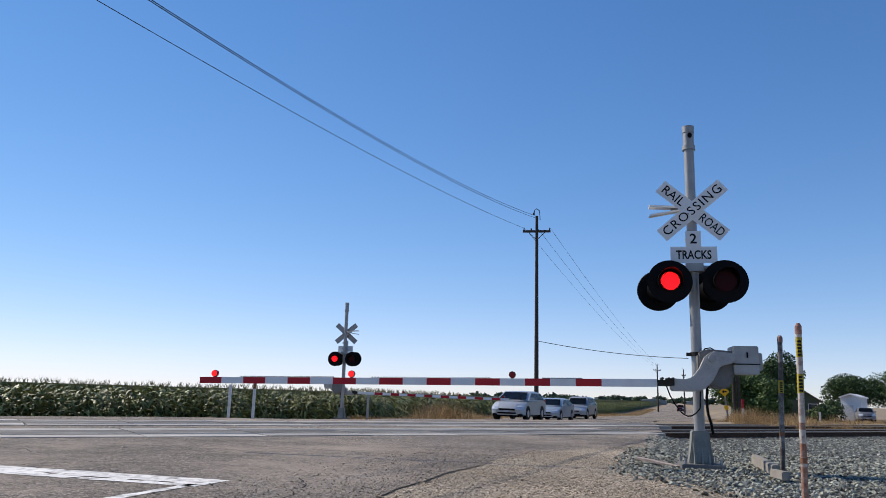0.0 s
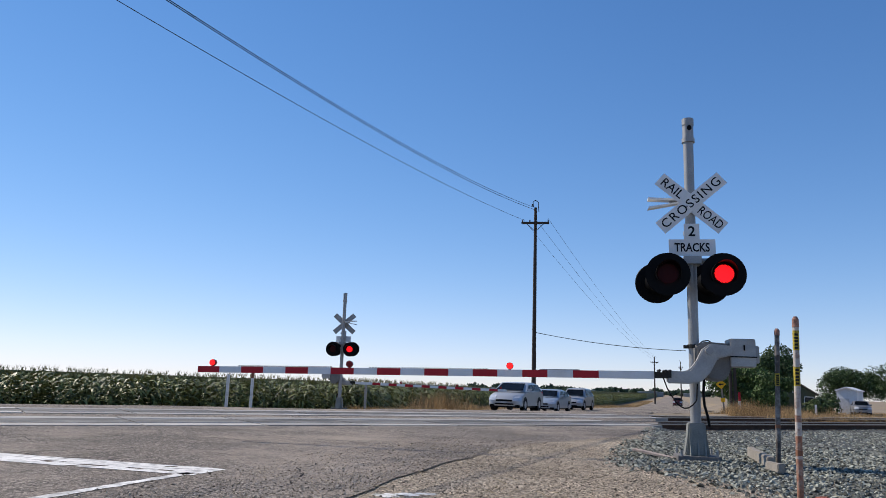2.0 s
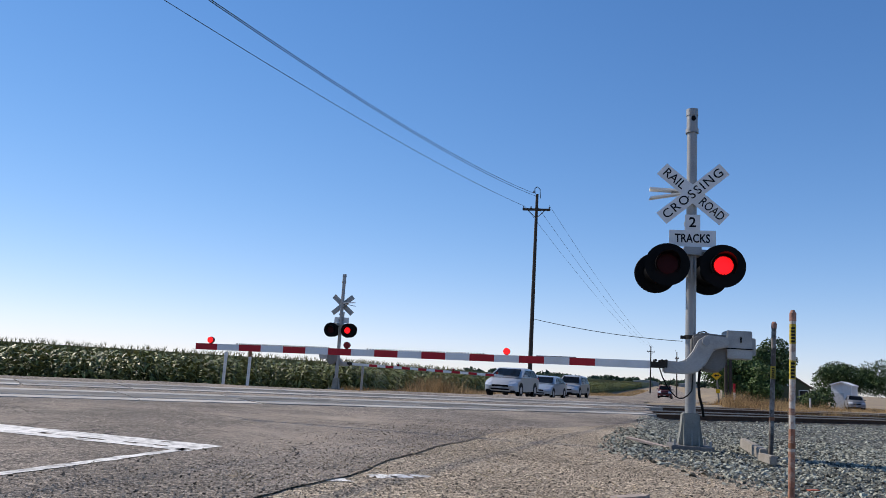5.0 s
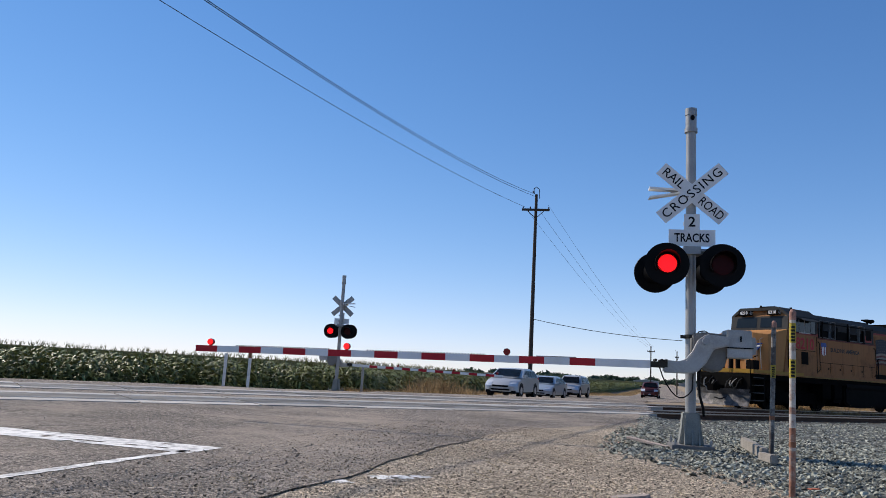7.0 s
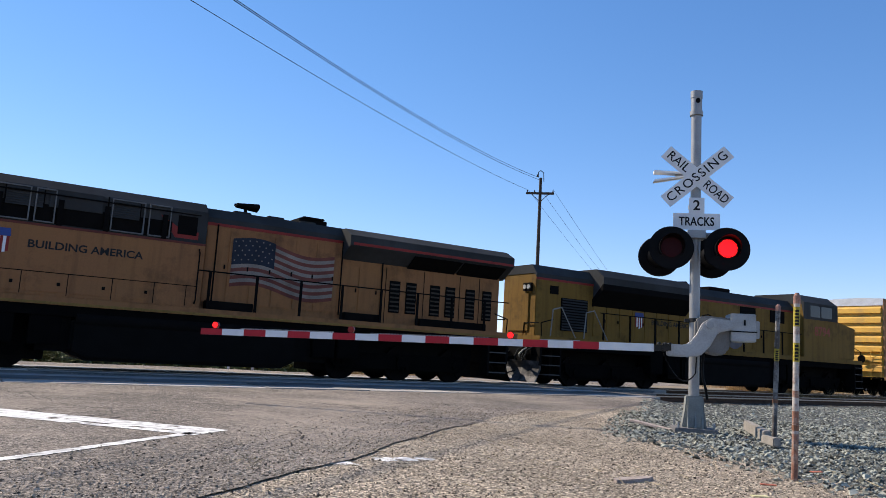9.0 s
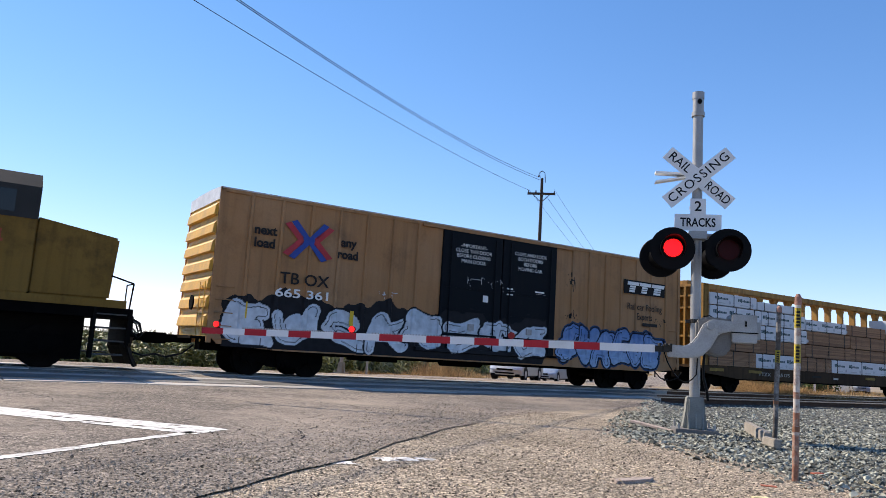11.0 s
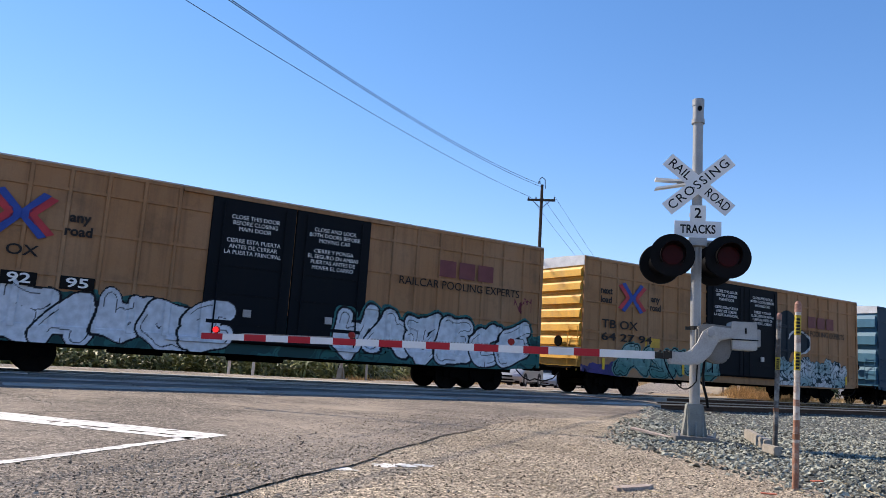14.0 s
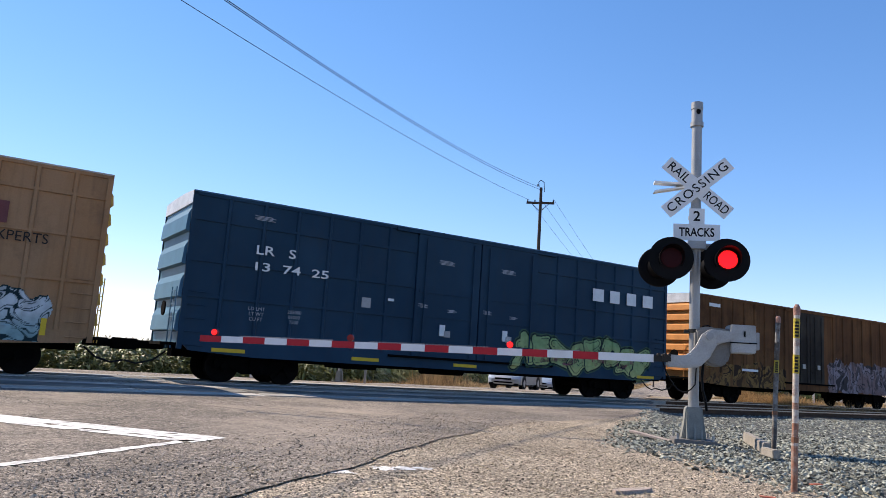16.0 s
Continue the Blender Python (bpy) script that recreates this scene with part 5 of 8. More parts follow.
    truck(t, 1.75, u); truck(t, L - 2.3, u)
    TRAIN.append((t, u))
    # loads: rows of bundles, wrapped or bare
    wrap = mat("white lumber wrap", (0.52, 0.54, 0.56), .45, 0, .08, 1.5, .35, 9)
    bare = bpy.data.materials.new("sawn lumber"); bare.use_nodes = True
    n, l = bare.node_tree.nodes, bare.node_tree.links
    b = n["Principled BSDF"]; g = n.new("ShaderNodeObjectInfo"); tc = n.new("ShaderNodeTexCoord")
    mp = n.new("ShaderNodeMapping"); mp.inputs["Scale"].default_value = (.6, 8, 14)
    l.new(tc.outputs["Object"], mp.inputs[0]); nz = n.new("ShaderNodeTexNoise"); nz.inputs["Scale"].default_value = 3; nz.inputs["Detail"].default_value = 6; l.new(mp.outputs[0], nz.inputs[0])
    cr = n.new("ShaderNodeValToRGB"); cr.color_ramp.elements[0].color, cr.color_ramp.elements[1].color = (.15, .07, .032, 1), (.34, .19, .095, 1)
    ad = n.new("ShaderNodeMath"); ad.operation = "MULTIPLY_ADD"; l.new(g.outputs["Random"], ad.inputs[0]); ad.inputs[1].default_value = .7; l.new(nz.outputs[0], ad.inputs[2])
    sb = n.new("ShaderNodeMath"); sb.operation = "SUBTRACT"; l.new(ad.outputs[0], sb.inputs[0]); sb.inputs[1].default_value = .35
    l.new(sb.outputs[0], cr.inputs[0]); l.new(cr.outputs[0], b.inputs["Base Color"]); b.inputs["Roughness"].default_value = .8
    mark = mat("dark green print", (.03, .07, .08), .5)
    print_grey = mat("grey print", (.35, .38, .40), .5)
    strap = mat("dark strap", (.02, .02, .02), .5)
    rnd = random.Random(8)

    def bundle(x0, x1, z0, z1, kind, near=True, logo=True):
        gname = "lumber bundles on the flatcar"
        y0, y1 = (-1.40, -.34) if near else (.34, 1.40)
        y0 += rnd.uniform(0, .03)
        e = thing("lumber_bundle", BASE @ pose(u, 0, 0), "bundle of lumber in printed white wrap" if kind else "bare brown bundle of sawn boards with straps", "lumber", gname)
        if kind:
            bm = bmesh.new(); bx(bm, x0 + .01, x1 - .01, y0, y1, z0 + .02, z1 - .02)
            part("wrap", bm, wrap, e, bevel=.025)
            k = max(1, round((x1 - x0) / 1.35)); w = (x1 - x0) / k
            for i in range(k):
                if not (near and logo):
                    continue
                c = x0 + w * (i + .5) + rnd.uniform(-.1, .1); zc = (z0 + z1) / 2 + .05
                bm = bmesh.new()
                h = (z1 - z0) * .2
                for q, hh in enumerate((1.5, 1.5, 1.7, .9, 1.2, .9, .9, .9, .9)):
                    a = c - .45 + q * .1
                    bx(bm, a, a + .078, y0 - .004, y0 + .002, zc - h * .5 - (.03 if q == 2 else 0), zc - h * .5 + h * hh * .75)
                part("printed_emblem", bm, mark, e, "dark printed emblem on the wrap")
                bm = bmesh.new(); bx(bm, c - .3, c + .25, y0 - .003, y0 + .002, z0 + .1, z0 + .13); part("printed_mark", bm, print_grey, e)
                bm = bmesh.new(); rod(bm, (c + .55, y0 - .003, z0 + .16), (c + .55, y0 + .002, z0 + .16), .075, n=12)
                part("printed_mark", bm, print_grey, e)
        else:
            lay = max(4, round((z1 - z0) / .055)); hh = (z1 - z0 - .04) / lay
            for i in range(lay):
                xa = x0
                while xa < x1 - .3:
                    xb = min(x1, xa + (x1 - x0) / 2 if rnd.random() < .4 else x1)
                    j = rnd.uniform(-.008, .008)
                    bm = bmesh.new(); bx(bm, xa + .004, xb - .004, y0 + j, y1, z0 + .02 + i * hh + .003, z0 + .02 + (i + 1) * hh - .002)
                    part("board", bm, bare, e)
                    xa = xb
        for xx in (x0 + .5, (x0 + x1) / 2, x1 - .5):
            bm = bmesh.new(); bx(bm, xx - .018, xx + .018, y0 - .012, y1, z0 + .015, z1 - .012)
            part("strap", bm, strap, e)
        for xx in (x0 + .3, x1 - .3):
            bm = bmesh.new(); bx(bm, xx - .04, xx + .04, y0 + .02, y1, z0 - .025, z0 + .021)
            part("dunnage", bm, bare, e)
        TRAIN.append((e, u))

    Z = [1.12, 1.78, 2.38, 3.02, 3.66, 4.2]
    LOAD = [(0, .45, 3.6, 0), (0, 3.6, 7.0, 1), (0, 7.0, 9.5, 0), (0, 9.5, 14.9, 1),
            (1, .45, 3.9, 0), (1, 3.9, 7.4, 0), (1, 7.4, 11.2, 0), (1, 11.2, 14.9, 0),
            (2, .45, 3.8, 1), (2, 3.8, 7.5, 1), (2, 7.5, 11.2, 0), (2, 11.2, 14.9, 0),
            (3, .45, 4.0, 1), (3, 4.0, 7.4, 1), (3, 7.4, 10.9, 1), (3, 10.9, 14.6, 0)]
    for r, a, b_, k in LOAD:
        bundle(a, b_, Z[r], Z[r + 1] - (.1 if r == 3 and a > 7 else 0), k)
    Z2 = [1.12, 1.88, 2.62, 3.32, 4.05]
    for r, k in enumerate((1, 1, 0, 1)):
        bundle(14.95, 18.3, Z2[r], Z2[r + 1], k); bundle(18.3, 21.7, Z2[r], Z2[r + 1], k)
    bundle(.45, 3.7, Z[4], Z[5], 1); bundle(3.7, 6.9, Z[4], Z[5] - .14, 1, logo=False)
    for r in range(4):
        for a, b_ in ((.45, 5.5), (5.5, 10.8), (10.8, 16.2), (16.2, 21.7)):
            bundle(a, b_, Z[r], Z[r + 1], (r + int(a)) % 2, near=False)


lumber_car()


# ---- locomotives ----
LOCO_Y = car_paint("faded yellow locomotive paint", (0.30, 0.135, 0.055), .5, .3, (), (.03, .02, .012), .75, (.30, .15, .05), .4)
LOCO_Y2 = car_paint("yellow locomotive paint", (0.20, 0.11, 0.022), .5, .3, (), (.02, .016, .01), .75, (.28, .17, .05), .3)
LOCO_G = car_paint("grey locomotive paint", (0.03, 0.031, 0.03), .55, .4, (), (.03, .028, .025), .5, (.12, .12, .12), .3)
# soot plus the deep shade of undersides and hollows, held in one colour
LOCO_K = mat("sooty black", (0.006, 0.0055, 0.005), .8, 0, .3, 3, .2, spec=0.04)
L_RED = mat("red pinstripe", (0.22, 0.022, 0.016), .5)
GLASS = mat("dark cab glass", (0.012, 0.016, 0.018), .12, 0, .1, 3, 0, spec=.28)
SAFETY = mat("safety yellow", (.30, .165, .02), .5, 0, .15, 4)
# brighter copy of LOCO_Y: sun on the nose is put into its colour
LOCO_N = car_paint("clean yellow nose paint", (0.42, 0.20, 0.075), .45, .4, (), (.2, .1, .03), .4, (.5, .3, .1), .3)
HANDRAIL = mat("pale handrail", (.22, .21, .19), .5)


def shield(t, x, z, s, y):
    bm = bmesh.new(); prism(bm, [(x - .36 * s, z + .5 * s), (x + .36 * s, z + .5 * s), (x + .4 * s, z + .2 * s), (x - .4 * s, z + .2 * s)], y - .004, y + .004)
    e = part("emblem", bm, mat("shield blue", (.03, .06, .22), .5), t, "blue and striped shield emblem")
    for i in range(7):
        bm = bmesh.new(); xa = x - .36 * s + i * .72 * s / 7
        bx(bm, xa, xa + .72 * s / 7, y - .004, y + .004, z - .5 * s + abs(i - 3) * .04 * s, z + .19 * s)
        part("emblem_stripe", bm, MATS["red pinstripe"] if i % 2 == 0 else W_LET, e)


def flag(t, x0, x1, z0, z1, y):
    """A waving striped flag painted across the hood doors."""
    f = new("painted_flag"); f.parent = t
    f["label"] = "faded painted flag with wavy stripes"
    n = 30
    wave = lambda a: .12 * math.sin(a * 6.5) - .16 * a
    reds, whites = mat("faded flag red", (.15, .045, .03), .6, 0, .4, 2), mat("faded flag white", (.23, .19, .155), .6, 0, .4, 2)
    blue = mat("faded flag blue", (.014, .019, .03), .6, 0, .4, 2)
    h = (z1 - z0) / 13
    for k in range(13):
        bm = bmesh.new()
        for i in range(n):
            a, b_ = i / n, (i + 1) / n
            prism(bm, [(x0 + (x1 - x0) * a, z1 - (k + 1) * h + wave(a)), (x0 + (x1 - x0) * b_, z1 - (k + 1) * h + wave(b_)), (x0 + (x1 - x0) * b_, z1 - k * h + wave(b_)), (x0 + (x1 - x0) * a, z1 - k * h + wave(a))], y - .002, y + .003)
        part("flag_stripe", bm, reds if k % 2 == 0 else whites, f)
    bm = bmesh.new()
    for i in range(12):
        a, b_ = i / n, (i + 1) / n
        prism(bm, [(x0 + (x1 - x0) * a, z1 - 7 * h + wave(a)), (x0 + (x1 - x0) * b_, z1 - 7 * h + wave(b_)), (x0 + (x1 - x0) * b_, z1 + .02 + wave(b_)), (x0 + (x1 - x0) * a, z1 + .02 + wave(a))], y - .005, y - .002)
    tagged(part("flag_canton", bm, blue, f), kind="stuff")
    bm = bmesh.new()
    for r in range(5):
        for c in range(6):
            a = (.6 + c * 1.9) / n
            a += (r % 2) * .9 / n; zz = z1 - (.8 + r * 1.3) * h + wave(a)
            bx(bm, x0 + (x1 - x0) * a, x0 + (x1 - x0) * a + .035, y - .008, y - .005, zz, zz + .035)
    tagged(part("flag_stars", bm, whites, f), kind="stuff")


def rail_run(t, pts, post_xs, y, z0, z1, material):
    bm = bmesh.new(); tube(bm, pts, .018, 6); part("handrail", bm, material, t)
    for x in post_xs:
        bm = bmesh.new(); bx(bm, x - .035, x + .035, y - .02, y + .02, z0, z1); part("stanchion", bm, material, t)


def loco_under(t, u, L, wheels, flip=False):
    for c in wheels:
        truck(t, c, u, (-2.0, 0, 2.0), .53)
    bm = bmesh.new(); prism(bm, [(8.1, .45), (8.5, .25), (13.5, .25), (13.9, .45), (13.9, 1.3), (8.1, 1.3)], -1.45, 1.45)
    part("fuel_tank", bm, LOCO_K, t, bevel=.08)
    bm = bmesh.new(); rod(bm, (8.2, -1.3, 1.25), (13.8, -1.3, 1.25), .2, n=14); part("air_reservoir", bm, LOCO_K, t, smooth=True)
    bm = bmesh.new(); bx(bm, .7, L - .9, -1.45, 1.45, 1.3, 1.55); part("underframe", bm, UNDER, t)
    # solid black boxes added to fill the shaded space around motors and racks
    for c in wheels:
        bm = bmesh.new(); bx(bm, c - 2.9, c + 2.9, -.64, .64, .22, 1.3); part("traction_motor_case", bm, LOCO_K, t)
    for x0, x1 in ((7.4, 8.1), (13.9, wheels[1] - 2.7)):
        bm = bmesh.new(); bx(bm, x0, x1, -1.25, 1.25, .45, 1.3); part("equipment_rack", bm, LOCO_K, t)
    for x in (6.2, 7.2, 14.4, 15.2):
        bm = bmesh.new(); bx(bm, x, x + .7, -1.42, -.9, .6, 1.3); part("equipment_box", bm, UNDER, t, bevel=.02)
    for s, x in ((-1, .7), (1, L - .9)):
        coupler(t, x, s * .95)
        # plow and steps
        bm = bmesh.new(); bx(bm, min(x, x + s * .1), max(x, x + s * .1), -1.4, 1.4, .7, 1.55); part("pilot", bm, LOCO_K, t, bevel=.01)
        bm = bmesh.new(); rows = []
        for y, d in ((-1.38, .16), (-.7, .36), (0, .46), (.7, .36), (1.38, .16)):
            rows.append([bm.verts.new((x + s * (d + o), y, z)) for o, z in ((-.05, .86), (-.10, .6), (.0, .32), (.12, .12), (.06, .12), (-.16, .6), (-.12, .86))])
        for a, b_ in zip(rows, rows[1:]):
            for i in range(7):
                bm.faces.new((a[i], b_[i], b_[(i + 1) % 7], a[(i + 1) % 7]))
        bm.faces.new(rows[0][::-1]); bm.faces.new(rows[-1])
        part("pilot_plow", bm, LOCO_K if s > 0 else mat("scuffed steel plow", (.05, .048, .046), .6, .2, .5, 3, .2, dirt=(.22, .2, .19), dirt_amount=.8, dirt_scale=2.2), t, "scuffed bare steel snow plow")
        for y in (-.8, .8):
            bm = bmesh.new(); bx(bm, min(x + s * .08, x + s * .2), max(x + s * .08, x + s * .2), y - .25, y + .25, 1.05, 1.4); part("hose_bracket", bm, UNDER, t, bevel=.02)
        for y in (-1.5, 1.06):
            for k in range(4):
                bm = bmesh.new(); z = .38 + k * .33; bx(bm, min(x - s * .05, x - s * .75), max(x - s * .05, x - s * .75), y, y + .44, z, z + .035); part("step", bm, mat("dark step plate", (.06, .06, .058), .6, .2), t)
            bm = bmesh.new(); bx(bm, min(x - s * .75, x - s * .82), max(x - s * .75, x - s * .82), y, y + .44, .3, 1.55); part("step_side", bm, LOCO_K, t)
        for y, dz in ((-1.05, 0), (-.8, .12), (-.5, .05), (.5, .1), (.8, 0), (1.05, .1)):
            bm = bmesh.new(); tube(bm, [(x + s * .1, y, 1.35), (x + s * .36, y * .97, 1.22), (x + s * .45, y * .9, .95 + dz), (x + s * .38, y * .75, .84 + dz), (x + s * .28, y * .6, .98 + dz), (x + s * .12, y * .55, 1.2)], .025, 6); part("air_hose", bm, RUBBER if abs(y) != .8 else HANDRAIL, t)
        for y in (-1.35,):
            bm = bmesh.new(); tube(bm, [(x, y, 1.5), (x + s * .05, y, 2.2), (x - s * .5, y, 2.35)], .02, 6); part("handrail", bm, LOCO_K, t)
        bm = bmesh.new(); tube(bm, [(x + s * .05, -1.2, 2.2), (x + s * .05, -.4, 2.2), (x + s * .05, -.35, 1.6)], .018, 6); part("handrail", bm, LOCO_K, t)


def hood_doors(t, xs, z0, z1, y, material):
    for a, b_ in zip(xs, xs[1:]):
        bm = bmesh.new(); bx(bm, a + .02, b_ - .02, y - .02, y + .01, z0, z1)
        d = part("hood_door", bm, material, t, bevel=.008)
        bm = bmesh.new(); bx(bm, b_ - .1, b_ - .06, y - .045, y - .02, (z0 + z1) / 2 - .06, (z0 + z1) / 2 + .06); part("latch", bm, LOCO_K, d)


def grille(t, x0, x1, z0, z1, y, n=9):
    bm = bmesh.new(); bx(bm, x0, x1, y - .03, y + .02, z0, z1); g = part("grille", bm, LOCO_K, t)
    for i in range(n):
        z = z0 + (z1 - z0) * (i + .5) / n
        bm = bmesh.new(); prism(bm, [(y - .06, z - .02), (y - .03, z + .03), (y - .025, z + .02), (y - .055, z - .03)], x0 + .03, x1 - .03, "x"); part("slat", bm, LOCO_G, g)


def lead_locomotive(u=-100.6):
    L = 22.3
    t = thing("locomotive", BASE @ pose(u, 0, 0), "faded yellow and grey diesel locomotive leading the train", "locomotive", "locomotives")
    bm = bmesh.new(); bx(bm, .72, L - .5, -1.5, 1.5, 1.55, 1.74); part("walkway", bm, LOCO_Y, t)
    bm = bmesh.new(); bx(bm, 4.5, 21.0, -1.512, -1.498, 1.56, 1.62); part("sill_stripe", bm, mat("dull sill yellow", (.22, .13, .03), .6, 0, .5, 2), t, "grimy yellow line along the sill")
    bm = bmesh.new(); bx(bm, .75, 4.5, -1.515, -1.5, 1.60, 1.74); bx(bm, .69, .72, -1.5, 1.5, 1.58, 1.75); part("sill_stripe", bm, SAFETY, t, "yellow sill stripe")
    # nose
    bm = bmesh.new()
    lo = [(1.82, -.75), (2.05, -1.38), (3.5, -1.48), (3.5, 1.48), (2.05, 1.38), (1.82, .75)]
    top = [(1.78, -.75, 3.44), (2.0, -1.38, 3.36), (3.5, -1.48, 3.72), (3.5, 1.48, 3.72), (2.0, 1.38, 3.36), (1.78, .75, 3.44)]
    a = [bm.verts.new((x, y, 1.74)) for x, y in lo]; b_ = [bm.verts.new(p) for p in top]
    bm.faces.new(a); bm.faces.new(b_[::-1])
    for i in range(6):
        bm.faces.new((a[i], b_[i], b_[(i + 1) % 6], a[(i + 1) % 6]))
    part("nose", bm, LOCO_N, t, bevel=.02)
    for y in (-.55, -.2, .25):
        bm = bmesh.new(); rod(bm, (.95, y, 1.74), (.95, y, 2.75 - .2 * (y > 0)), .1, n=12); part("platform_post", bm, LOCO_K, t, smooth=True)
    bm = bmesh.new(); bx(bm, .95, 1.35, -1.35, -.95, 1.74, 2.15); part("platform_box", bm, LOCO_K, t, bevel=.02)
    # winged emblem and nose handrails
    for k in range(5):
        bm = bmesh.new(); bx(bm, 1.75, 1.85, -.12 + k * .05, -.075 + k * .05, 2.25, 2.72)
        part("emblem", bm, L_RED if k % 2 == 0 else W_LET, t, "striped shield bar")
    for k, (w, z) in enumerate(((1.2, .26), (1.17, .17), (1.1, .09), (1.0, .01), (.86, -.07), (.7, -.15), (.5, -.23))):
        for sy in (-1, 1):
            bm = bmesh.new(); prism(bm, [(sy * .12, z - .045), (sy * (w * .55 + .1), z - .015), (sy * (w - .03), z + .04), (sy * w, z + .105), (sy * (w * .55), z + .055), (sy * .12, z + .025)], 1.765 + .002 * k, 1.85, "x")
            bmesh.ops.translate(bm, verts=bm.verts, vec=(0, 0, 2.6))
            part("emblem", bm, W_LET, t, "white winged emblem bar") if k in (1, 6) else part("emblem", bm, MATS["shield blue"] if "shield blue" in MATS else mat("shield blue", (.03, .06, .22), .5), t, "blue winged emblem bar")
    for y in (-.95, -.72):
        bm = bmesh.new(); tube(bm, [(1.9, y - .02, 3.1), (1.7, y - .05, 3.05), (1.7, y - .05, 2.1), (1.9, y - .02, 2.05)], .016, 6); part("handrail", bm, HANDRAIL, t)
    for y in (-1.15, -.4, .55):
        bm = bmesh.new(); tube(bm, [(1.95, y, 3.2), (1.66, y - .04, 3.12), (1.6, y - .1, 2.45), (1.5, y - .2, 1.78)], .017, 6); part("handrail", bm, HANDRAIL, t, "pale bent nose handrail")
    bm = bmesh.new(); bx(bm, 1.72, 1.85, -.22, .22, 2.95, 3.3); part("headlight_housing", bm, LOCO_K, t)
    for z in (3.03, 3.2):
        bm = bmesh.new(); rod(bm, (1.68, 0, z), (1.74, 0, z), .07, n=14); part("headlight", bm, mat("headlight glass", (.5, .5, .45), .1), t)
    # cab
    bm = bmesh.new()
    sec = [(-1.5, 1.74), (1.5, 1.74), (1.5, 4.32), (1.02, 4.70), (-1.02, 4.70), (-1.5, 4.32)]
    f_ = [bm.verts.new(({1.74: 3.0, 4.32: 3.42, 4.70: 3.66}[z], y, z)) for y, z in sec]
    r_ = [bm.verts.new((5.75, y, z)) for y, z in sec]
    bm.faces.new(f_); bm.faces.new(r_[::-1])
    for i in range(6):
        bm.faces.new((f_[i], r_[i], r_[(i + 1) % 6], f_[(i + 1) % 6]))
    cab = part("cab", bm, LOCO_Y, t, bevel=.02)
    bm = bmesh.new(); prism(bm, [(-1.52, 4.24), (-1.52, 4.35), (-1.03, 4.74), (1.03, 4.74), (1.52, 4.35), (1.52, 4.24), (1.0, 4.6), (-1.0, 4.6)], 3.42, 5.85, "x"); part("cab_roof", bm, LOCO_G, cab)
    bm = bmesh.new(); bx(bm, 3.45, 5.7, -1.507, -1.499, 3.62, 4.33); part("window_band", bm, LOCO_G, cab)
    bm = bmesh.new(); bx(bm, 3.4, 5.75, -1.508, -1.5, 3.52, 3.62); part("stripe", bm, L_RED, cab)
    for k, (x0, x1) in enumerate(((3.75, 4.15), (4.2, 4.6), (4.68, 5.1), (5.14, 5.5))):
        bm = bmesh.new(); bx(bm, x0 - .03, x1 + .03, -1.52, -1.505, 3.58, 4.28); w = part("side_window", bm, MATS["worn latch"] if k in (1, 2) else LOCO_K, cab)
        bm = bmesh.new(); bx(bm, x0, x1, -1.527, -1.517, 3.62, 4.24); part("pane", bm, GLASS, w)
    bm = bmesh.new(); prism(bm, [(-1.55, 4.3), (-1.85, 4.16), (-1.85, 4.13), (-1.52, 4.26)], 4.15, 5.4, "x"); part("sun_visor", bm, LOCO_G, cab)
    bm = bmesh.new(); bm.faces.new([bm.verts.new((x - .012, y, z)) for x, y, z in ((3.306, -1.49, 3.62), (3.306, 1.49, 3.62), (3.42, 1.49, 4.32), (3.42, -1.49, 4.32))]); part("window_surround", bm, LOCO_G, cab)
    for y0, y1 in ((-1.2, -.1), (.1, 1.2)):
        bm = bmesh.new(); q = [(3.33, y0, 3.78), (3.33, y1, 3.78), (3.41, y1 * .96, 4.25), (3.41, y0 * .96, 4.25)]
        bm.faces.new([bm.verts.new((x - .02, y, z)) for x, y, z in q]); part("windshield", bm, GLASS, cab)
    for y in (-.75, .75):
        bm = bmesh.new(); bx(bm, 3.3, 3.6, y - .3, y + .3, 4.38, 4.6); nb = part("number_board", bm, LOCO_K, cab, bevel=.01)
        words("8210", .2, W_LET, nb, pose(3.29, y, 4.49, 0, 0, -90) @ FACE, bold=.004)
        words("8210", .2, W_LET, nb, pose(3.45, y - .305, 4.49) @ FACE, bold=.003, fit=.27)
    words("8210", .72, mat("number red", (.40, .02, .024), .5), cab, pose(4.66, -1.515, 3.08) @ FACE, bold=.018, fit=1.5)
    bm = bmesh.new(); bx(bm, 4.35, 4.9, -1.512, -1.498, 2.15, 2.72); part("vent", bm, LOCO_K, cab)
    bm = bmesh.new(); bx(bm, 3.3, 5.6, -1.51, -1.5, 2.78, 2.8); part("seam", bm, LOCO_K, cab)
    bm = bmesh.new(); bx(bm, 4.0, 5.0, -.4, .4, 4.74, 4.86); rod(bm, (4.3, .5, 4.74), (4.3, .5, 4.95), .05); part("roof_unit", bm, LOCO_K, cab, bevel=.02)
    for x, y in ((5.2, -.5), (5.45, .2)):
        bm = bmesh.new(); rod(bm, (x, y, 4.7), (x, y, 4.9), .09, .05, 10); part("antenna", bm, LOCO_K, cab)
    # equipment section with dark upper half
    bm = bmesh.new(); bx(bm, 5.75, 11.1, -1.42, 1.42, 1.74, 3.42); body = part("equipment_body", bm, LOCO_Y, t, bevel=.015)
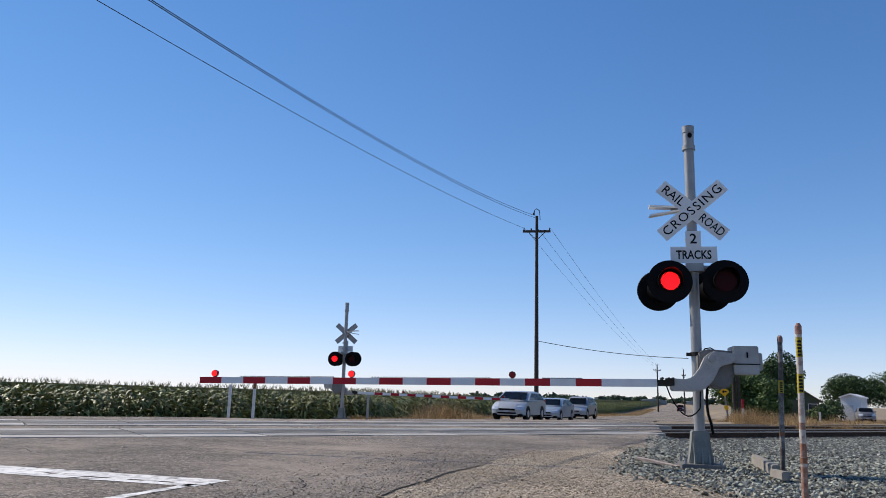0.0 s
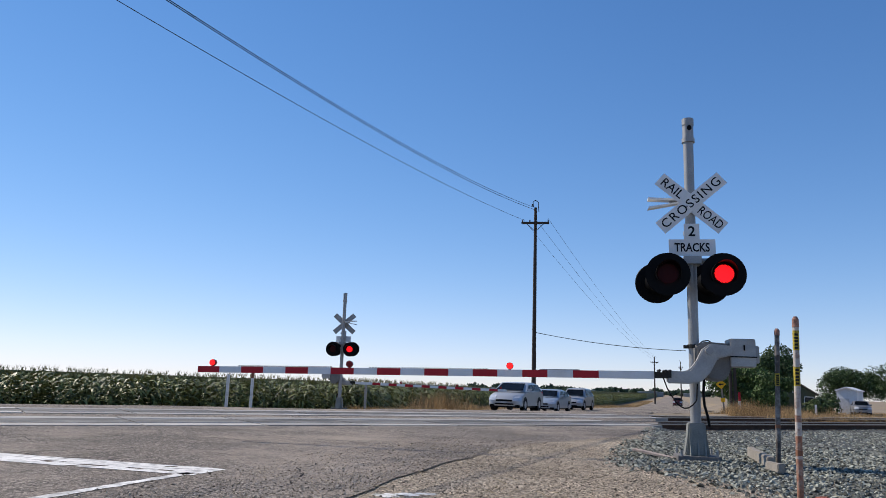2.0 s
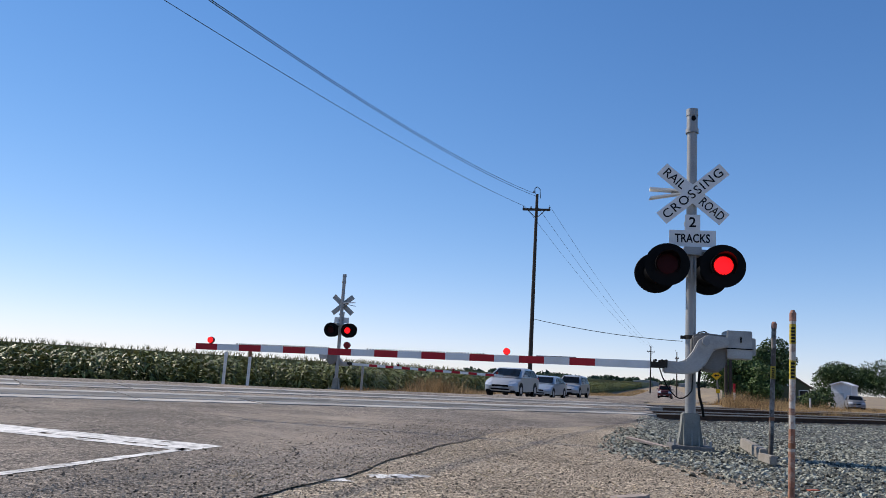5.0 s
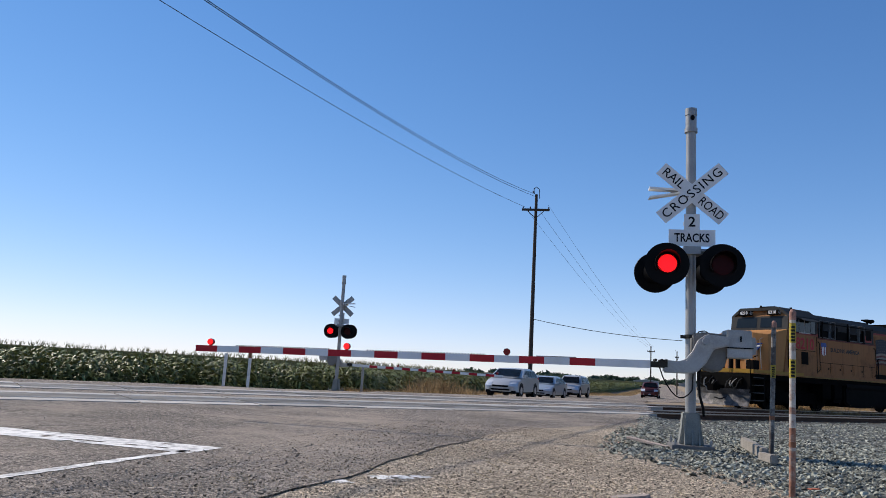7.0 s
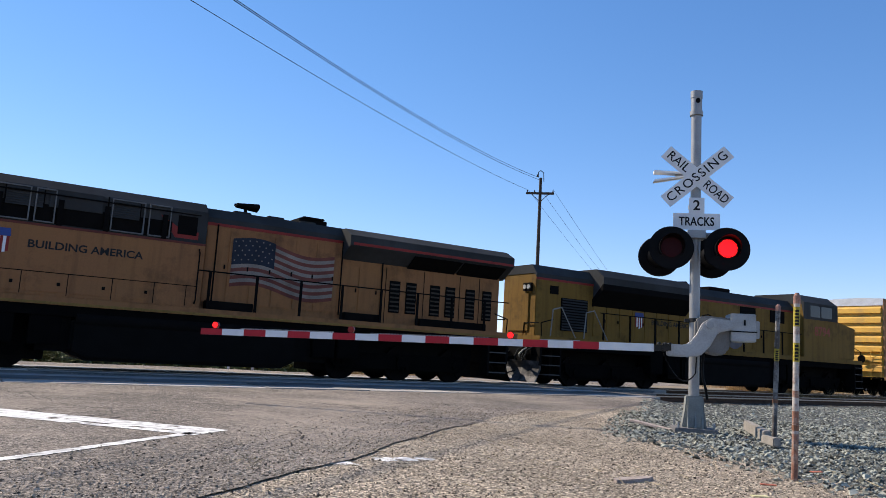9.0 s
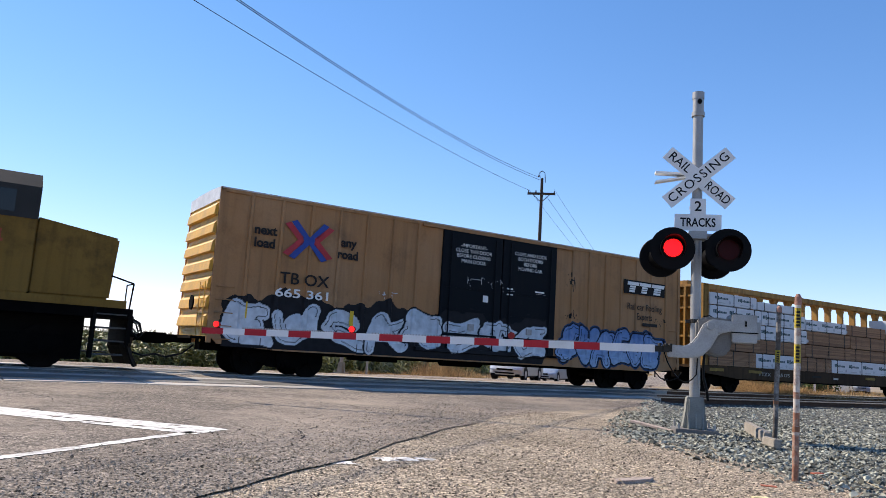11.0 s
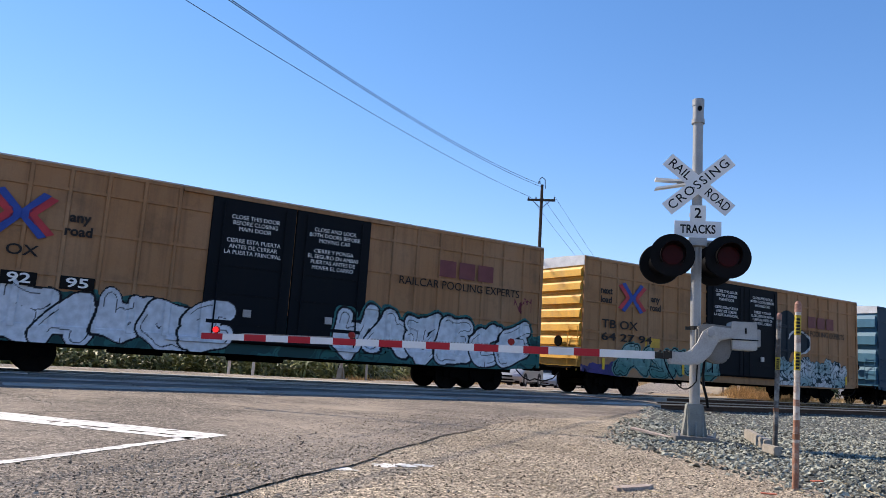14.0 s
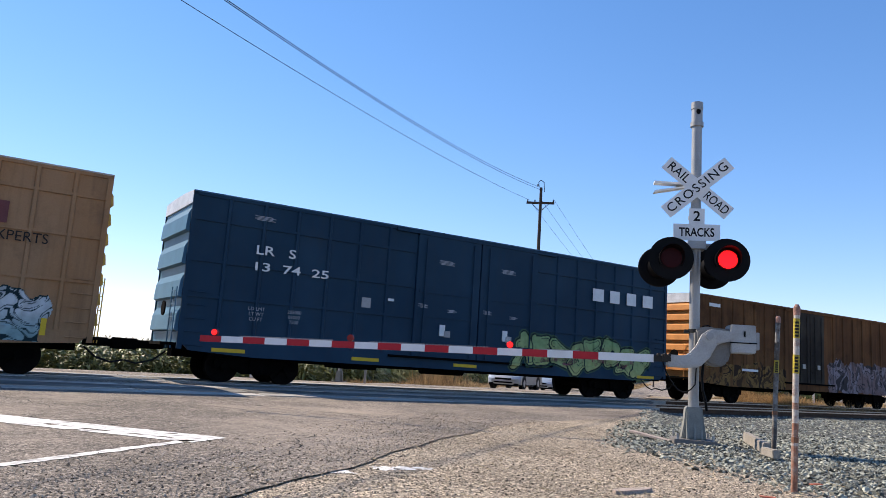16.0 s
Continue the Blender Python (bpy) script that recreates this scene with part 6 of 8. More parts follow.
    bm = bmesh.new(); prism(bm, [(-1.36, 3.42), (1.36, 3.42), (1.36, 4.32), (1.05, 4.6), (-1.05, 4.6), (-1.36, 4.32)], 5.75, 11.12, "x"); upper = part("upper_body", bm, LOCO_G, t, bevel=.015)
    # raised black plates: the dark of recess and opening is painted, not hollow
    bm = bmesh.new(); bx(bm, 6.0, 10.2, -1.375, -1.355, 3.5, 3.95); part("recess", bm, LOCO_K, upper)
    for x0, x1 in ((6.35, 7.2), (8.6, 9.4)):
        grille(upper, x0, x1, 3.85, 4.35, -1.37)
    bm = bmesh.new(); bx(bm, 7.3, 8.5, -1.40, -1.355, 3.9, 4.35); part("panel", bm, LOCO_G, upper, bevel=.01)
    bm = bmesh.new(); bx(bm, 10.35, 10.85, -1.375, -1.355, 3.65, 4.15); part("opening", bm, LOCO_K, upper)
    for x in (6.2, 7.5, 8.55, 9.95):
        bm = bmesh.new(); bx(bm, x, x + .12, -1.44, -1.36, 3.46, 4.1); part("bracket", bm, LOCO_K, upper)
    bm = bmesh.new(); prism(bm, [(9.9, 4.1), (10.5, 3.75), (10.9, 3.75), (10.9, 3.55), (10.3, 3.55)], -1.366, -1.358); part("stripe", bm, L_RED, upper)
    shield(body, 6.35, 2.95, .62, -1.427)
    words("BUILDING AMERICA", .26, LETTER, body, pose(8.25, -1.425, 2.95) @ FACE, bold=.006, fit=2.6)
    bm = bmesh.new(); bx(bm, 6, 11.0, -1.426, -1.419, 2.3, 2.32); part("seam", bm, LOCO_K, body)
    for x in (6.9, 7.9, 8.9, 9.9, 10.7):
        bm = bmesh.new(); bx(bm, x, x + .018, -1.427, -1.419, 1.78, 2.3); part("seam", bm, LOCO_K, body)
    for x0, x1 in ((6.1, 6.8), (7.0, 7.8), (8.0, 8.8), (9.0, 9.8)):
        bm = bmesh.new(); bx(bm, x0, x1, -1.44, -1.415, 1.84, 2.24); d = part("access_panel", bm, LOCO_Y, body, bevel=.01)
        bm = bmesh.new(); bx(bm, x1 - .12, x1 - .05, -1.455, -1.44, 2.0, 2.08); part("latch", bm, LOCO_K, d)
    for x0, x1 in ((6.05, 6.9), (7.0, 7.45), (8.7, 9.5), (9.6, 10.15)):
        bm = bmesh.new()
        for a0, a1, c0, c1 in ((x0, x1, 3.5, 3.53), (x0, x1, 4.3, 4.33), (x0, x0 + .03, 3.5, 4.33), (x1 - .03, x1, 3.5, 4.33)):
            bx(bm, a0, a1, -1.43, -1.37, c0, c1)
        part("frame", bm, mat("worn grey frame", (.13, .13, .125), .6), upper)
    bm = bmesh.new(); bx(bm, 5.78, 11.1, -1.432, -1.36, 3.40, 3.46); part("stripe", bm, mat("dull red band", (.12, .03, .02), .6), upper)
    # cab door with its handrails
    for x in (3.5, 5.62):
        bm = bmesh.new(); bx(bm, x, x + .035, -1.512, -1.495, 1.78, 3.5); part("seam", bm, LOCO_K, cab)
    for x in (5.85, 10.95, 3.3):
        bm = bmesh.new(); tube(bm, [(x, -1.43, 1.85), (x, -1.52, 1.95), (x, -1.52, 3.2), (x, -1.43, 3.3)], .02, 6); part("grab_iron", bm, LOCO_K, t)
    # low walkway boxes and hood-side pipes
    for x0, x1 in ((11.3, 12.6), (15.4, 16.6), (18.0, 20.6)):
        bm = bmesh.new(); bx(bm, x0, x1, -1.3, -1.0, 1.74, 1.98); part("walkway_box", bm, LOCO_K, t, bevel=.015)
    # long hood
    bm = bmesh.new(); prism(bm, [(-1.0, 1.74), (1.0, 1.74), (1.0, 4.28), (.8, 4.53), (-.8, 4.53), (-1.0, 4.28)], 11.1, 21.3, "x"); hood = part("long_hood", bm, LOCO_Y, t, bevel=.015)
    bm = bmesh.new(); prism(bm, [(-1.01, 4.14), (-1.01, 4.28), (-.8, 4.55), (.8, 4.55), (1.01, 4.28), (1.01, 4.14), (.9, 4.26), (-.9, 4.26)], 11.1, 21.3, "x"); part("hood_roof", bm, LOCO_G, hood)
    bm = bmesh.new(); bx(bm, 11.1, 15.3, -1.013, -.99, 4.06, 4.14); part("stripe", bm, L_RED, hood)
    hood_doors(hood, [11.2, 11.85, 12.5, 13.15, 13.8, 14.45, 15.1], 1.95, 3.95, -1.0, LOCO_Y)
    flag(hood, 11.95, 15.05, 2.42, 3.75, -1.03)
    for x in (17.0, 17.6, 18.5, 19.1, 19.9, 20.6):
        bm = bmesh.new(); bx(bm, x, x + .38, -1.02, -.99, 2.1, 3.1); v = part("vent", bm, LOCO_K, hood)
        for k in range(7):
            bm = bmesh.new(); bx(bm, x + .03, x + .35, -1.035, -1.02, 2.15 + k * .135, 2.2 + k * .135); part("slat", bm, mat("dull slat", (.05, .04, .03), .7), v)
    for x in (16.85, 18.25, 19.65, 20.45):
        bm = bmesh.new(); bx(bm, x, x + .02, -1.012, -.99, 1.76, 3.5); part("seam", bm, LOCO_K, hood)
    for x in (12.0, 13.0, 14.0):
        bm = bmesh.new(); bx(bm, x, x + .5, -.7, .7, 4.5, 4.62); part("roof_hatch", bm, LOCO_G, hood, bevel=.02)
    hood_doors(hood, [15.2, 15.9, 16.6], 1.95, 3.4, -1.0, LOCO_Y)
    # radiator wing
    bm = bmesh.new(); prism(bm, [(-.95, 3.55), (-1.55, 3.98), (-1.55, 4.28), (-1.1, 4.52), (1.1, 4.52), (1.55, 4.28), (1.55, 3.98), (.95, 3.55)], 15.3, 21.5, "x")
    wing = part("radiator", bm, LOCO_G, t, "flared grey radiator housing", bevel=.01)
    bm = bmesh.new(); bx(bm, 15.4, 21.45, -1.558, -1.545, 3.99, 4.07); part("stripe", bm, L_RED, wing)
    for x0, x1 in ((17.6, 19.4), (19.5, 21.2)):
        bm = bmesh.new(); prism(bm, [(-.99, 3.57), (-1.47, 3.91), (-1.49, 3.89), (-1.0, 3.54)], x0, x1, "x"); part("screen", bm, LOCO_K, wing)
    bm = bmesh.new(); bx(bm, 14.0, 14.9, -.6, .5, 4.45, 4.72); bx(bm, 14.1, 14.8, -.65, .55, 4.72, 4.78); part("exhaust_stack", bm, LOCO_K, t, bevel=.02)
    bm = bmesh.new()
    for dy, dz in ((0, 0), (.12, .06), (-.12, .04)):
        rod(bm, (12.1, dy - .4, 4.8 + dz), (12.75, dy - .4, 4.8 + dz), .04, .1, 10)
    rod(bm, (12.4, -.4, 4.4), (12.4, -.4, 4.8), .05); part("horn", bm, LOCO_K, t)
    rail_run(t, [(11.0, -1.44, 2.75), (21.4, -1.44, 2.75)], (11.3, 12.6, 13.9, 15.2, 16.5, 17.8, 19.1, 20.4), -1.44, 1.74, 2.76, LOCO_K)
    bm = bmesh.new(); tube(bm, [(5.9, -1.46, 4.2), (10.9, -1.46, 4.2)], .018, 6); part("handrail", bm, LOCO_K, upper)
    for x in (11.12, 11.5, 15.3, 16.7):
        bm = bmesh.new(); tube(bm, [(x, -1.03, 1.9), (x, -1.03, 4.1)], .022, 6); part("conduit", bm, LOCO_K, hood)
    loco_under(t, u, L, (4.75, 17.6))
    TRAIN.append((t, u))


def trailing_locomotive(u=-78.3):
    L = 22.4
    t = thing("locomotive", BASE @ pose(u, 0, 0), "bright yellow diesel locomotive coupled behind, cab at its rear", "locomotive", "locomotives")
    bm = bmesh.new(); bx(bm, .5, L - 1.0, -1.5, 1.5, 1.55, 1.74); part("walkway", bm, LOCO_Y2, t)
    bm = bmesh.new(); prism(bm, [(-.95, 1.74), (.95, 1.74), (.95, 4.0), (.7, 4.3), (-.7, 4.3), (-.95, 4.0)], .7, 16.4, "x"); hood = part("long_hood", bm, LOCO_Y2, t, bevel=.02)
    bm = bmesh.new(); prism(bm, [(-.965, 3.85), (-.965, 4.0), (-.71, 4.32), (.71, 4.32), (.965, 4.0), (.965, 3.85), (.85, 4.0), (-.85, 4.0)], .68, 16.4, "x"); part("hood_roof", bm, LOCO_G, hood)
    bm = bmesh.new(); bx(bm, .7, 16.4, -.965, -.945, 3.77, 3.85); part("stripe", bm, L_RED, hood)
    bm = bmesh.new(); prism(bm, [(-.9, 3.2), (-1.5, 3.75), (-1.5, 4.1), (-1.1, 4.42), (1.1, 4.42), (1.5, 4.1), (1.5, 3.75), (.9, 3.2)], 3.5, 8.7, "x")
    rad = part("radiator", bm, LOCO_G, t, "flared radiator with black underside", bevel=.01)
    bm = bmesh.new(); prism(bm, [(-.95, 3.0), (-1.515, 3.62), (-1.515, 3.84), (-.95, 3.28)], 3.45, 8.75, "x"); part("screen", bm, LOCO_K, rad)
    for x in (4.2, 5.8, 7.4):
        bm = bmesh.new(); rod(bm, (x + .6, 0, 4.4), (x + .6, 0, 4.5), .6, n=18); part("fan", bm, LOCO_K, rad)
    grille(hood, 1.9, 3.2, 2.0, 3.2, -.96, 12)
    hood_doors(hood, [3.5, 4.2, 4.9, 5.6, 6.3, 7.0, 7.7, 8.4, 9.1, 9.8, 10.5, 11.2, 11.9, 12.6, 13.3, 14.0], 1.9, 3.1, -.95, LOCO_Y2)
    bm = bmesh.new(); bx(bm, .66, .71, -.6, .6, 1.9, 3.3); part("end_door", bm, LOCO_Y2, hood, bevel=.02)
    for x in (12.4, 14.6):
        bm = bmesh.new(); bx(bm, x, x + 1.1, -.98, -.94, 3.2, 3.75); part("vent", bm, LOCO_K, hood)
    bm = bmesh.new(); bx(bm, .62, .7, -.75, -.3, 3.35, 3.65); hl = part("headlight_housing", bm, LOCO_K, hood)
    for y in (-.64, -.42):
        bm = bmesh.new(); rod(bm, (.58, y, 3.5), (.64, y, 3.5), .08, n=12); part("headlight", bm, MATS["headlight glass"], hl)
    bm = bmesh.new(); bx(bm, 1.35, 1.75, -.97, -.945, 3.3, 3.6); part("number_board", bm, LOCO_K, hood)
    words("BUILDING AMERICA", .26, LETTER, hood, pose(7.9, -.975, 2.62) @ FACE, fit=2.4, bold=.004); shield(hood, 6.0, 2.65, .62, -.978)
    bm = bmesh.new(); bmesh.ops.create_cone(bm, cap_ends=True, segments=20, radius1=.75, radius2=.75, depth=.008, matrix=pose(12.0, -.976, 2.6, 90)); part("emblem", bm, mat("faded round emblem", (.14, .12, .12), .6), hood, "faded round emblem")
    # cab and nose at the far end
    bm = bmesh.new(); prism(bm, [(-1.5, 1.74), (1.5, 1.74), (1.5, 4.25), (1.0, 4.62), (-1.0, 4.62), (-1.5, 4.25)], 16.4, 19.2, "x"); cab = part("cab", bm, LOCO_Y2, t, bevel=.02)
    bm = bmesh.new(); prism(bm, [(-1.52, 3.5), (-1.52, 4.28), (-1.02, 4.66), (1.02, 4.66), (1.52, 4.28), (1.52, 3.5), (1.4, 4.2), (-1.4, 4.2)], 16.38, 19.22, "x"); part("cab_roof", bm, LOCO_G, cab)
    for x0, x1 in ((16.9, 17.7), (17.8, 18.7)):
        bm = bmesh.new(); bx(bm, x0, x1, -1.53, -1.51, 3.62, 4.15); part("side_window", bm, GLASS, cab)
    bm = bmesh.new(); prism(bm, [(19.2, 1.74), (21.0, 1.74), (21.1, 3.3), (19.2, 3.6)], -1.35, 1.35); part("nose", bm, LOCO_Y2, t, bevel=.05)
    words("8794", .6, mat("number red dull", (.30, .06, .03), .5), cab, pose(17.9, -1.512, 2.95) @ FACE, bold=.01, fit=1.3)
    bm = bmesh.new()
    for dy in (0, .12, -.12):
        rod(bm, (9.2, dy, 4.55), (9.8, dy, 4.55), .03, .09, 10)
    rod(bm, (9.5, 0, 4.3), (9.5, 0, 4.55), .04); part("horn", bm, LOCO_K, t)
    bm = bmesh.new(); bx(bm, 10.8, 12.2, -.6, .6, 4.3, 4.5); part("exhaust_stack", bm, LOCO_K, t, bevel=.03)
    rail_run(t, [(3.4, -1.44, 2.75), (16.3, -1.44, 2.75)], (3.6, 5.0, 6.4, 7.8, 9.2, 10.6, 12.0, 13.4, 14.8, 16.1), -1.44, 1.74, 2.76, LOCO_K)
    for x in (1.0, 2.6):
        bm = bmesh.new(); tube(bm, [(x, -1.45, 1.7), (x + .1, -1.45, 2.7), (x + .5, -1.45, 2.8), (x + 1.2, -1.45, 1.75)], .022, 6); part("handrail", bm, HANDRAIL, t)
    loco_under(t, u, L, (4.6, 17.7))
    TRAIN.append((t, u))


lead_locomotive()
trailing_locomotive()


# ---- posts, timber and debris by the near gate ----
def marker_post(x, y, h, r, lean, base_mat, label, bands):
    t = thing("marker_post", pose(x, y, level(x, y), lean[0], lean[1], 0), label, "marker post", "pipe marker posts")
    bm = bmesh.new(); rod(bm, (0, 0, -.05), (0, 0, h), r, n=14); part("post", bm, base_mat, t, smooth=True)
    bm = bmesh.new(); rod(bm, (0, 0, h - .01), (0, 0, h + .06), r * 1.12, r * 1.1, 14); rod(bm, (0, 0, h + .06), (0, 0, h + .09), r * 1.1, r * .6, 14)
    part("cap", bm, mat("weathered pink cap", (.33, .18, .14), .8, 0, .35, 20, .2), t, "faded pinkish cap", smooth=True)
    if h < 1.7:
        for z0, z1, r_ in ((.0, .42, .0008), (.5, .62, .0006), (.74, .8, .0006)):
            bm = bmesh.new(); rod(bm, (0, 0, z0), (0, 0, z1), r + r_, n=14, caps=False)
            part("rust_band", bm, mat("rusty pink pipe", (.27, .13, .085), .85, 0, .4, 14, .2, dirt=(.42, .36, .3), dirt_amount=.8, dirt_scale=11), t, "rust-brown stained length of pipe")
    for k, (z0, z1) in enumerate(bands):
        bm = bmesh.new(); rod(bm, (0, 0, z0), (0, 0, z1), r + .0012, n=14, caps=False); b = part("label_band", bm, mat("yellow warning label", (.40, .31, .04), .6, 0, .4, 30), t, "yellow warning label")
        bm = bmesh.new(); z = z0 + .012
        while z < z1 - .03:
            bx(bm, -r * .6, r * .55, -r - .003, -r * .6, z, z + .02); z += .03
        part("lettering", bm, LETTER, b)
    bm = bmesh.new(); rod(bm, (0, 0, h * .28), (0, 0, h * .28 + .05), r * 1.12, n=14); part("collar", bm, mat("rusty collar", (.25, .12, .07), .8), t)
    return t


POST_W = mat("rust-stained white pipe", (.50, .46, .41), .6, 0, .2, 9, .1, dirt=(.17, .07, .04), dirt_amount=1.0, dirt_scale=9)
POST_K = mat("dark stained pipe", (.09, .075, .065), .6, 0, .2, 4, .1, dirt=(.45, .43, .4), dirt_amount=.9, dirt_scale=5)
marker_post(1.05, 7.45, 1.60, .027, (0, 1.2), POST_W, "rust-stained white pipe post with yellow labels in gravel", ((1.38, 1.56), (1.06, 1.23)))
marker_post(1.41, 11.87, 1.86, .034, (0, 1.9), POST_K, "dark stained pipe post with a yellow label in gravel", ((1.12, 1.3),))


def timber():
    t = thing("timber", pose(1.19, 12.0, .14, 0, 0, 92), "long grey weathered timber lying on gravel", "timber")
    bm = bmesh.new(); bx(bm, -1.0, 1.1, -.05, .05, -.13, .03); part("beam", bm, WOOD_GREY, t, bevel=.012)
    t = thing("timber", pose(1.21, 10.55, .1, 0, 2, 96), "short grey timber block on gravel", "timber")
    bm = bmesh.new(); bx(bm, -.34, .34, -.045, .045, -.07, .04); part("beam", bm, WOOD_GREY, t, bevel=.012)
    t = thing("plank", pose(-.28, 6.45, .03, 0, 0, 52), "splintered grey plank half buried in gravel", "plank")
    bm = bmesh.new(); prism(bm, [(-.24, -.02), (-.2, .05), (-.05, .065), (.19, .05), (.25, .02), (.12, -.035), (-.14, -.04)], -.03, .006, "z"); part("board", bm, mat("splintered plank", (.34, .28, .24), .9, 0, .4, 9, .6), t)
    t = thing("plank", pose(-.3, 12.05, .05, 0, 6, -32), "thin weathered board leaning by the mast base", "plank")
    bm = bmesh.new(); bx(bm, -.35, .35, -.07, .07, -.015, .015); part("board", bm, MATS["splintered plank"], t)
    for x, y, a in ((.62, 6.05, 20), (.75, 6.7, 0), (1.3, 7.9, 40)):
        t = thing("litter", pose(x, y, .05, 0, 0, a), "small scrap of faded litter on gravel", "litter")
        bm = bmesh.new(); bx(bm, -.06, .06, -.025, .025, 0, .008); part("scrap", bm, mat("pale scrap", (.6, .55, .3), .7) if x < .7 else mat("red scrap", (.4, .12, .07), .7), t)


timber()


# ---- scattered stones ----
def stones(name, count, place, size, material, label, seed, flat=.7, lo=False):
    rng = np.random.default_rng(seed)
    bm = bmesh.new()
    if lo:
        bmesh.ops.create_cone(bm, cap_ends=True, segments=4, radius1=1, radius2=.55, depth=1.1)
    else:
        bmesh.ops.create_icosphere(bm, subdivisions=1, radius=1)
    bv = np.array([v.co[:] for v in bm.verts]); bm.verts.index_update()
    bf = [[v.index for v in f.verts] for f in bm.faces]
    bm.free()
    variants = []
    for k in range(10):
        v = bv * rng.uniform(.55, 1.25, (len(bv), 1)) * np.array([rng.uniform(.8, 1.3), rng.uniform(.7, 1.1), flat])
        variants.append(v)
    vs, fs = [], []
    off = 0
    for i in range(count):
        x, y, z = place(rng)
        s = rng.uniform(*size) * (1 if rng.random() > .12 else 1.5)
        a, b = rng.uniform(0, 6.28), rng.uniform(-1.1, 1.1)
        ca, sa, cb, sb = math.cos(a), math.sin(a), math.cos(b), math.sin(b)
        R = np.array([[ca, -sa, 0], [sa, ca, 0], [0, 0, 1]]) @ np.array([[1, 0, 0], [0, cb, -sb], [0, sb, cb]])
        vs.append(variants[i % 10] @ R.T * s + (x, y, z + s * .25))
        fs.extend([[j + off for j in f] for f in bf])
        off += len(bv)
    me = bpy.data.meshes.new(name)
    me.from_pydata(np.concatenate(vs).tolist(), [], fs)
    me.materials.append(material)
    return tagged(new(name, me), label, "gravel", kind="stuff")


ROCK = mat("crushed rock", (.225, .226, .185), .9, 0, .25, 12, .4, 80, island=.85)
PEB = mat("pebbles", (.30, .245, .182), .95, 0, .2, 20, .2, 90, island=.85)


def rock_left(y):
    return -.85 + max(0, 10.8 - y) * .62


def at_rocks(rng):
    while True:
        y = 5.5 + 10.5 * rng.random() ** 1.1; x = rng.uniform(-1, 9)
        p = x * OUT.x + y * OUT.y
        if x > rock_left(y) + rng.normal(0, .22) and p < 14.5 and x < .75 * y:
            return x, y, level(x, y) + rng.uniform(-.008, .018)


def at_pebbles(rng):
    while True:
        y = 3.4 + 10.5 * rng.random() ** 1.6; x = rng.uniform(-4.6, 3.2)
        edge = ragged(y)
        if edge - 2.8 * rng.random() ** 2.2 < x < rock_left(y) + .9:
            return x, y, level(x, y) + (.011 if x < edge else .006 - drop(y) * (1 - smooth(.7, 1.8, x - edge)))


rock_bed = sheet("rock_bed", lines((-1.0, 30, .5)), lines((5, 34, .5)), lambda x, y: level(x, y) + .012 + .008 * noise.noise((x * 2, y * 2, 0)), BALLAST, keep=lambda x, y: x > rock_left(y) + .4 and x * OUT.x + y * OUT.y < 15.2 and x < .8 * y + 1)
tagged(rock_bed, "bed of crushed grey rock round the gate", "gravel", kind="structure")


def at_far_rocks(rng):
    while True:
        y = rng.uniform(10, 26); x = rng.uniform(-1, 18)
        p = x * OUT.x + y * OUT.y
        if x > rock_left(y) + .1 and 4 < p < 14.8 and x < .75 * y:
            return x, y, level(x, y) - .005


stones("ballast_stones", 24000, at_far_rocks, (.016, .042), ROCK, "angular crushed rock between gate and tracks", 13, lo=True)
stones("ballast_stones", 36000, at_rocks, (.012, .036), ROCK, "angular grey-green crushed rock round the gate", 3, flat=.62, lo=True)
stones("pebbles", 56000, at_pebbles, (.004, .0125), PEB, "loose tan and grey pebbles on the shoulder", 5, lo=True)


def at_bed(rng):
    s = rng.uniform(16, 48); p = NEAR_TRACK + rng.uniform(-2.6, 2.0)
    if rng.random() < .3:
        s, p = rng.uniform(23, 60), FAR_TRACK + rng.uniform(-2, 2)
    c = DIR * s + OUT * p
    d = abs(p - (NEAR_TRACK if p < 19 else FAR_TRACK))
    return c.x, c.y, -.19 - .3 * max(0, d - 1.55) / .85


stones("ballast_stones", 7000, at_bed, (.03, .055), ROCK, "crushed rock ballast along the railway track", 9, lo=True)


def straw(count=110):
    rng = random.Random(12)
    bm = bmesh.new()
    for i in range(count):
        y = rng.uniform(5.2, 9.5); x = rng.uniform(-2.6, 3)
        a = rng.uniform(0, 3.14); l = rng.uniform(.05, .22)
        rod(bm, (x, y, .02), (x + l * math.cos(a), y + l * math.sin(a), .02 + rng.uniform(0, .05)), .003, n=3)
    for i in range(34):
        x, y = -3.25 + rng.gauss(0, .09), 5.35 + rng.gauss(0, .08)
        rod(bm, (x, y, 0), (x + rng.gauss(0, .05), y + rng.gauss(0, .05), rng.uniform(.02, .05)), .002, n=3)
    tagged(part("dry_grass", bm, mat("straw", (.36, .29, .18), .9, 0, .3, 5, 0, island=.3)), "scattered dry straw on the shoulder", "grass", kind="stuff")


straw()


